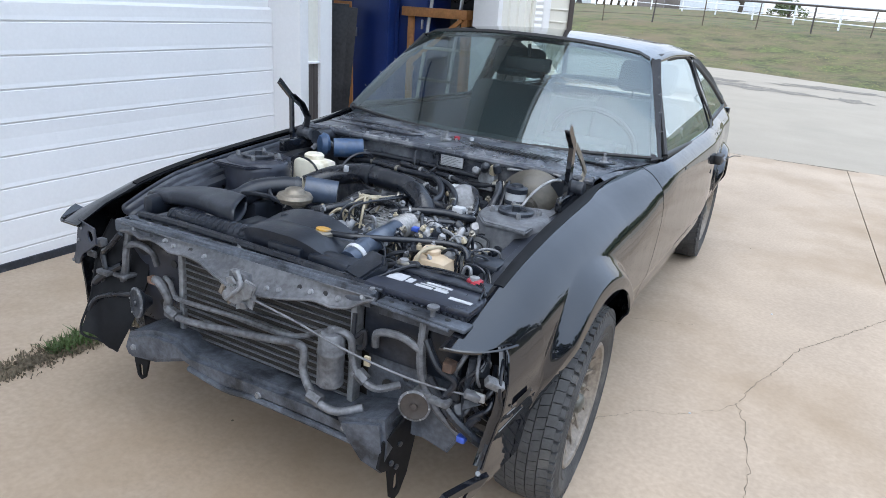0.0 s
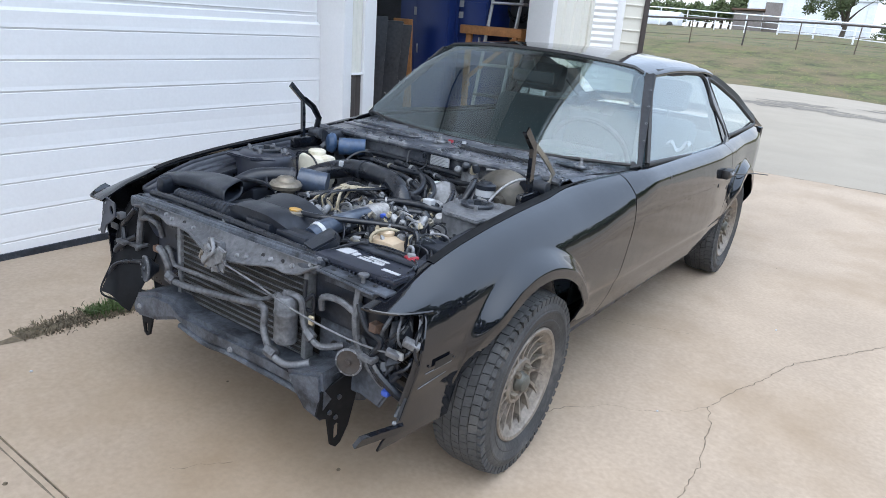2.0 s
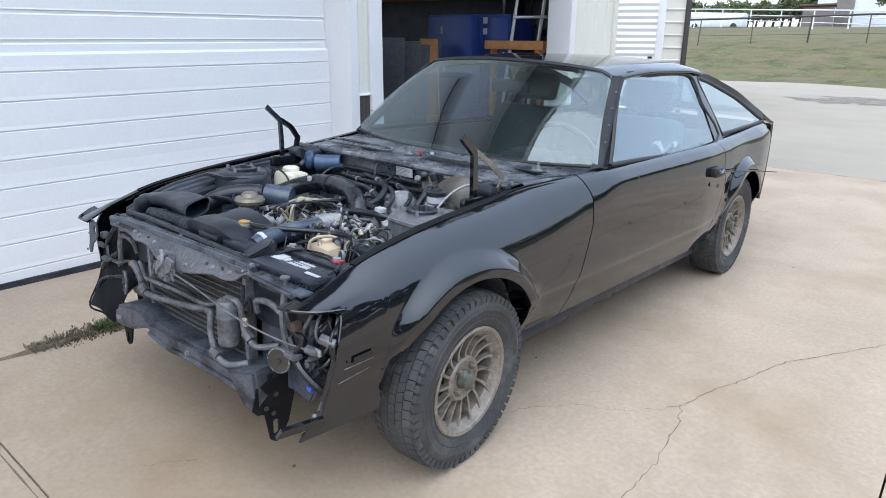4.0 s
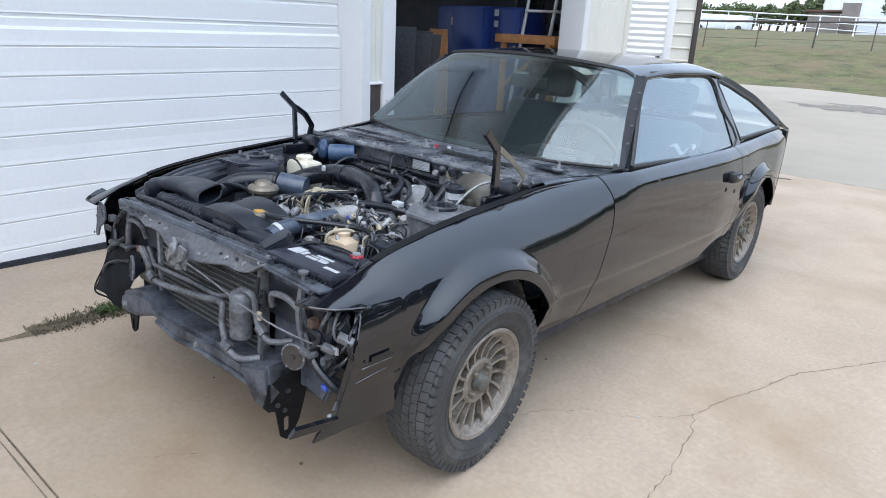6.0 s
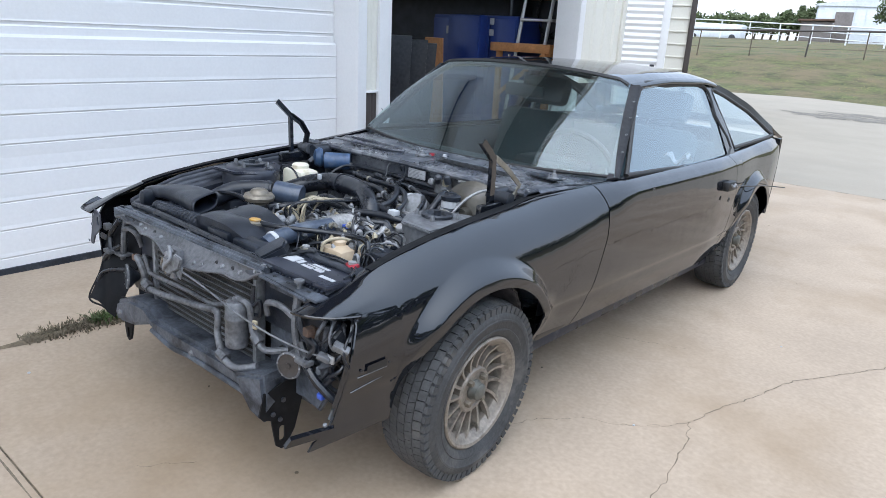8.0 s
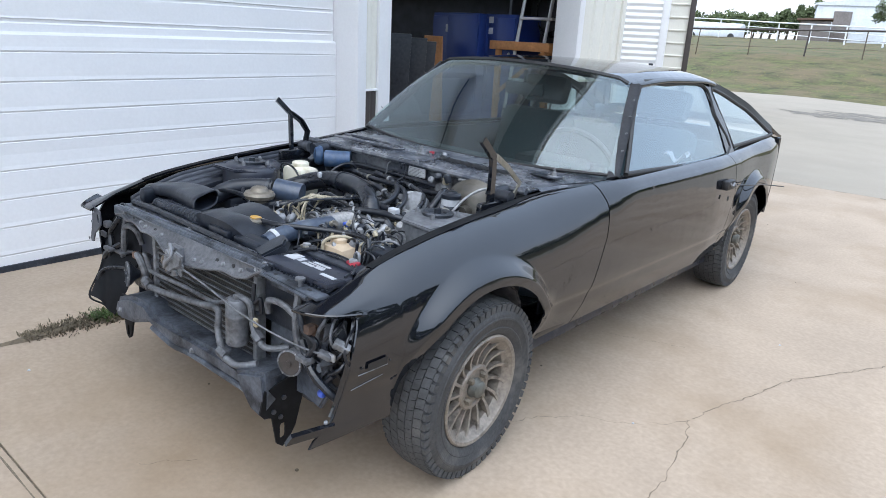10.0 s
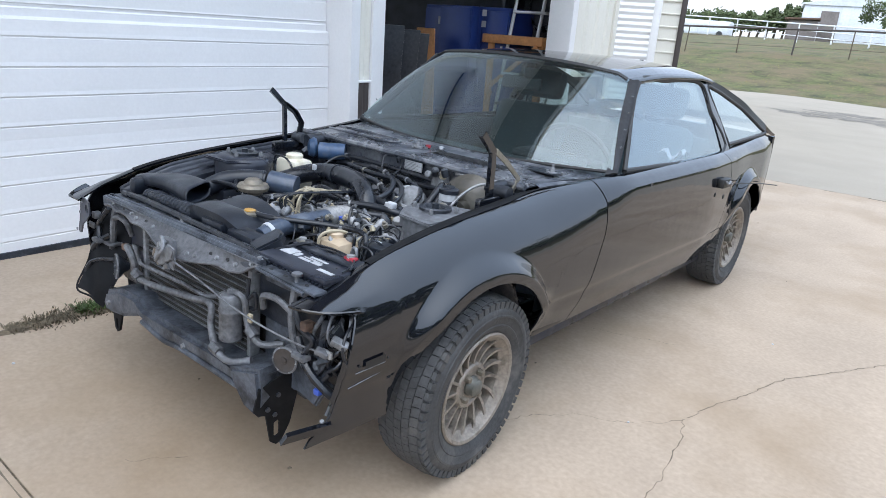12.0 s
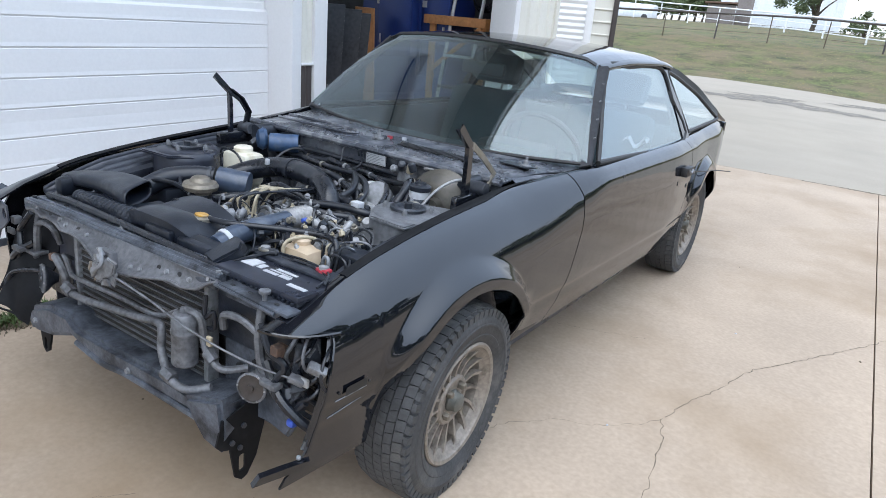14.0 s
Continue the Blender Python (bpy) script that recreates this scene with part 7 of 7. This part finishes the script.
for k in range(26):
    x, y = pebble_rng.uniform(-0.9, 2.6), pebble_rng.uniform(-1.3, 4.5)
    s = pebble_rng.uniform(0.003, 0.008)
    tagged(part("pebble", lathe([(s * 0.7, 0), (s, s * 0.4), (s * 0.6, s * 0.9), (0, s)], 7), (DIRT, CRACK, PALE)[k % 3], None, "", pose(x, y, ground_z(x, y) - 0.001, 0, 0, k * 50)), "small loose pebble on the concrete", "pebble", "pebbles on the driveway")

# ---- fences and the far field ----
FENCE = material("white_pipe", (0.75, 0.76, 0.77), 0.5, vary=0.06)
POST = material("rusty_post", (0.10, 0.075, 0.055), 0.85, vary=0.3)
EYE = Vector((1.87, -1.55, 1.37))


def bearing(az, dist):
    a = radians(az)
    return EYE.x + math.sin(a) * dist, EYE.y + math.cos(a) * dist


def far_z(x, y, dist, elev):
    return EYE.z + dist * math.tan(radians(elev))


pipe_fence = thing("pipe_fence", "white painted pipe fence across the field", "fence")
AZ_D = ((-26, 76), (-19, 70), (-12, 60), (-6, 50), (0, 44), (8, 40))
AZ_E = ((-26, 0.8), (-19, 0.66), (-15.7, 0.50), (-11.8, 0.34), (-5.8, -0.09), (0, -0.45), (8, -0.8))
tops = []
az = -25.0
while az < 8:
    d = table(az, AZ_D)
    x, y = bearing(az, d)
    z = far_z(x, y, d, table(az, AZ_E))
    part("post", tube([(x, y, z - 0.7), (x, y, z + 1.45)], 0.055, 8, n=1), FENCE, pipe_fence)
    tops.append((x, y, z))
    az += 2.4 / d * 57.3
for h, r in ((1.45, 0.05), (1.0, 0.03), (0.55, 0.03)):
    part("rail", tube([(x, y, z + h) for x, y, z in tops], r, 6, n=2), FENCE, pipe_fence)

wire_fence = thing("wire_fence", "field fence of rusty posts with a dark top rail", "fence")
row = []
for k in range(9):
    az = -24.5 + k * 3.7
    d = 40.0
    x, y = bearing(az, d)
    z = far_z(x, y, d, table(az, ((-25, -0.65), (-9, -0.3), (6, -0.6))))
    part("post", tube([(x - 0.03, y, z - 0.8), (x + (0.06 if k % 2 else -0.02), y, z + 1.2)], 0.045 if k % 3 == 0 else 0.03, 6, n=1), POST if k % 3 else BROWN, wire_fence)
    row.append((x, y, z))
part("top_rail", tube([(x, y, far_z(x, y, 40, table(-24.5 + i * 3.7, ((-25, 1.0), (-8, 1.5), (6, 1.2))))) for i, (x, y, z) in enumerate(row)], 0.05, 6, n=2), BROWN, wire_fence, "dark steel top rail")
for h in (0.35, 0.75):
    part("wire", tube([(x, y, z + h) for x, y, z in row], 0.012, 4, n=2), POST, wire_fence)

SHEDWHITE = material("white_barn_sheet", (0.62, 0.65, 0.69), 0.5, vary=0.12, scale=0.4, fine=4)
SHEDGREY = material("grey_brown_shed", (0.17, 0.15, 0.14), 0.8, vary=0.2, scale=0.5, fine=4)


def far_barn():
    x, y = bearing(-13.2, 112)
    b = thing("white_barn", "large white metal barn beyond the fence", "barn", pose(x, y, 0, 0, 0, 14))
    part("wall", box((0, 0, 0.5), (16, 10, 7.4), 0.05), SHEDWHITE, b)
    part("roof", plate([(-0.3, 7.35), (16.3, 7.35), (16.3, 7.6), (8, 8.6), (-0.3, 7.6)], 10.4, m=pose(0, 10.2, 0, 90, 0, 0)), SHEDWHITE, b)
    for k in range(12):
        part("seam", box((0.6 + k * 1.3, -0.06, 0.5), (0.72 + k * 1.3, 0.0, 7.4)), SHEDWHITE, b, smooth=False)
    part("door", box((2.2, -0.08, 1.8), (4.4, -0.02, 6.6), 0.02), SHEDGREY, b)
    part("band", box((0.0, -0.1, 0.7), (16, -0.02, 1.2), 0.02), FENCE, b)
    x, y = bearing(-14.1, 104)
    s = thing("grey_shed", "low grey-brown shed beside the barn", "shed", pose(x, y, 0, 0, 0, 12))
    part("wall", box((0, 0, 0.5), (3.6, 6, 5.0), 0.05), SHEDGREY, s)
    part("roof", box((-0.3, -0.4, 5.0), (3.9, 6.4, 5.25), 0.05, m=pose(0, 0, 0.0, 0, -1.5, 0)), RUST, s)
    x, y = bearing(-21.6, 90)
    w = thing("white_trailer", "long low white tank trailer beyond the fence", "trailer", pose(x, y, 0, 0, 0, -14))
    part("body", tube([(0, 0, 3.4), (7, 0, 3.2)], 0.55, 14, n=2), SHEDWHITE, w)
    part("chassis", box((0.2, -0.5, 2.3), (7.0, 0.5, 3.0), 0.05), SHEDWHITE, w)
    for k in range(2):
        part("wheel", tube([(1 + 5 * k, -0.6, 2.3), (1 + 5 * k, 0.6, 2.3)], 0.4, 12, n=1), RUBBER, w)


far_barn()
LEAF = material("far_leaves", (0.075, 0.098, 0.040), 0.9, vary=0.5, scale=0.5, fine=3)
BARK = material("bark", (0.08, 0.065, 0.05), 0.9, vary=0.3)


def tree(x, y, z, h, w, seed, leaves, label, name="tree", size=0.35, mat=LEAF, group=""):
    """Trunk and limbs with a crown of many small leaf clumps."""
    r = random.Random(seed)
    t = thing(name, label, "tree", pose(x, y, z), group)
    bm = tube([(0, 0, -0.5), (0.05 * w, 0, h * 0.3), (0.0, 0.03 * w, h * 0.6)], [0.05 * w, 0.03 * w, 0.015 * w], 8)
    for k in range(6):
        a = k * 1.05 + r.uniform(-0.3, 0.3)
        z0 = h * r.uniform(0.2, 0.5)
        tube([(0, 0, z0), (0.2 * w * math.cos(a), 0.2 * w * math.sin(a), z0 + 0.2 * h), (0.4 * w * math.cos(a), 0.4 * w * math.sin(a), z0 + 0.33 * h)], [0.022 * w, 0.012 * w, 0.004 * w], 6, bm, n=3)
    part("trunk", bm, BARK, t)
    verts, faces = [], []
    clumps = []
    for k in range(22):
        a, rr = r.uniform(0, 6.28), r.uniform(0.05, 0.5) ** 0.8
        clumps.append((w * rr * math.cos(a), w * rr * math.sin(a), h * (0.35 + 0.55 * r.random() * (1.15 - rr)), w * r.uniform(0.10, 0.2)))
    for k in range(leaves):
        cx, cy, cz, cr = r.choice(clumps)
        d = Vector((r.gauss(0, 1), r.gauss(0, 1), r.gauss(0, 0.75)))
        p = Vector((cx, cy, cz)) + d.normalized() * cr * r.random() ** 0.4
        u = Vector((r.gauss(0, 1), r.gauss(0, 1), r.gauss(0, 1))).normalized()
        v = u.orthogonal().normalized()
        s = size * r.uniform(0.5, 1.1)
        i = len(verts)
        verts += [tuple(p + u * s), tuple(p + v * s * 0.5), tuple(p - u * s), tuple(p - v * s * 0.5)]
        faces.append((i, i + 1, i + 2, i + 3))
    me = bpy.data.meshes.new("crown")
    me.from_pydata(verts, [], faces)
    me.materials.append(mat)
    new("crown", me).parent = t


tr = random.Random(5)
for k in range(26):
    az = -25.5 + k * 0.56
    d = 150 + tr.uniform(-12, 14)
    x, y = bearing(az, d)
    base = far_z(x, y, d, 0.6)
    top = tr.uniform(1.9, 2.75) if k < 18 else tr.uniform(2.3, 3.05)
    h = (top - 0.6) * d * 0.01745
    tree(x, y, base, h, h * tr.uniform(0.8, 1.3), 40 + k, 900, "distant dark green tree in the tree line", size=0.42, group="tree line")
x, y = bearing(-7.0, 70)
tree(x, y, 1.6, 6.4, 5.2, 90, 3800, "broad dark oak beside the barn", size=0.16)
x, y = bearing(-3.7, 62)
tree(x, y, 1.2, 2.6, 2.2, 91, 1600, "small rounded bush by the fence", "bush", 0.12)
for az, top in ((-12.9, 4.15), (-10.6, 4.0), (-13.9, 3.3)):
    x, y = bearing(az, 135)
    tree(x, y, 3.0, (top - 0.7) * 135 * 0.01745, 3.2, int(100 - az), 900, "tree top showing over the barn roof", size=0.35)


# turf blades on the bank
TURF = material("grass_blades", (0.215, 0.22, 0.068), 0.9, vary=0.3, scale=1.2, fine=6, spots=(0.27, 0.21, 0.105), spot_scale=0.35, spot_edge=(0.38, 0.58))
gr = random.Random(77)
verts, faces = [], []
for k in range(16000):
    az, d = gr.uniform(-23, 10), 24 + 46 * gr.random() ** 1.6
    x, y = bearing(az, d)
    if y < table(x, EDGE) + 0.05:
        continue
    z = field_z(x, y)
    h = gr.uniform(0.015, 0.05) * (1.8 if gr.random() < 0.05 else 1)
    a, w = gr.uniform(0, 3.14), gr.uniform(0.006, 0.016)
    i = len(verts)
    verts += [(x - math.cos(a) * w, y - math.sin(a) * w, z - 0.01), (x + math.cos(a) * w, y + math.sin(a) * w, z - 0.01), (x + gr.uniform(-0.03, 0.03), y, z + h)]
    faces.append((i, i + 1, i + 2))
me = bpy.data.meshes.new("turf")
me.from_pydata(verts, [], faces)
me.materials.append(TURF)
tagged(new("turf", me), "short uneven green and dry grass on the bank", "grass", kind="stuff")

# dirt and dead weeds caught in the cross joint
for x0, x1, w, seed in ((0.50, 0.62, 0.010, 41), (0.92, 1.35, 0.020, 42), (1.30, 1.80, 0.030, 43), (2.0, 2.4, 0.012, 44), (-0.4, 0.2, 0.006, 45)):
    crack("joint_dirt", [(x, cross_joint(x)) for x in steps(x0, x1, 6)], w, seed, "dark dirt and dead weeds in the joint")

# damp streaks on the far slab
DAMP = material("damp_concrete", (0.150, 0.126, 0.096), 0.7, vary=0.45, scale=3, fine=20)
dr = random.Random(31)
for k in range(11):
    cx, cy = dr.uniform(-2.6, 2.0), dr.uniform(18.6, 22.4)
    w, h = dr.uniform(0.4, 1.3), dr.uniform(0.2, 0.6)
    sk = dr.uniform(-0.5, 0.3)
    outline = [(cx + w * math.cos(a) * (1 + 0.3 * math.sin(3 * a + k) + 0.15 * math.sin(11 * a + 2 * k)), cy + h * math.sin(a) * (1 + 0.35 * math.sin(5 * a + k) + 0.2 * math.sin(9 * a)) + sk * w * math.cos(a)) for a in steps(0, 2 * math.pi, 44)[:-1]]
    bm = bmesh.new()
    bm.faces.new([bm.verts.new((px, py, ground_z(px, py) + 0.006)) for px, py in outline])
    part("damp_patch", bm, DAMP, pavement, "dark damp streak on the concrete", smooth=False)

# the tree line across the lane, which the paint mirrors
for k in range(26):
    a = radians(20 + k * 6.2)
    d = 34 + 5 * math.sin(k * 2.3)
    x, y = EYE.x + math.sin(a) * d, EYE.y + math.cos(a) * d
    tree(x, y, ground_z(4, y) - 0.3, 6.0 + 1.6 * math.sin(k * 1.7), 6.5, 200 + k, 700, "dark green tree across the lane", size=0.5, group="trees across the lane")

# tall trees beyond the drive, which the paint mirrors
for k, (x, y, h) in enumerate(((21.0, 5.0, 9.0), (22.5, -2.5, 10.0), (20.0, -10.0, 9.0), (23.0, 13.0, 10.5))):
    tree(x, y, ground_z(4, y) - 0.2, h, 7.2, 300 + k, 5200, "tall dark green tree beyond the driveway", size=0.36, group="trees beyond the driveway")
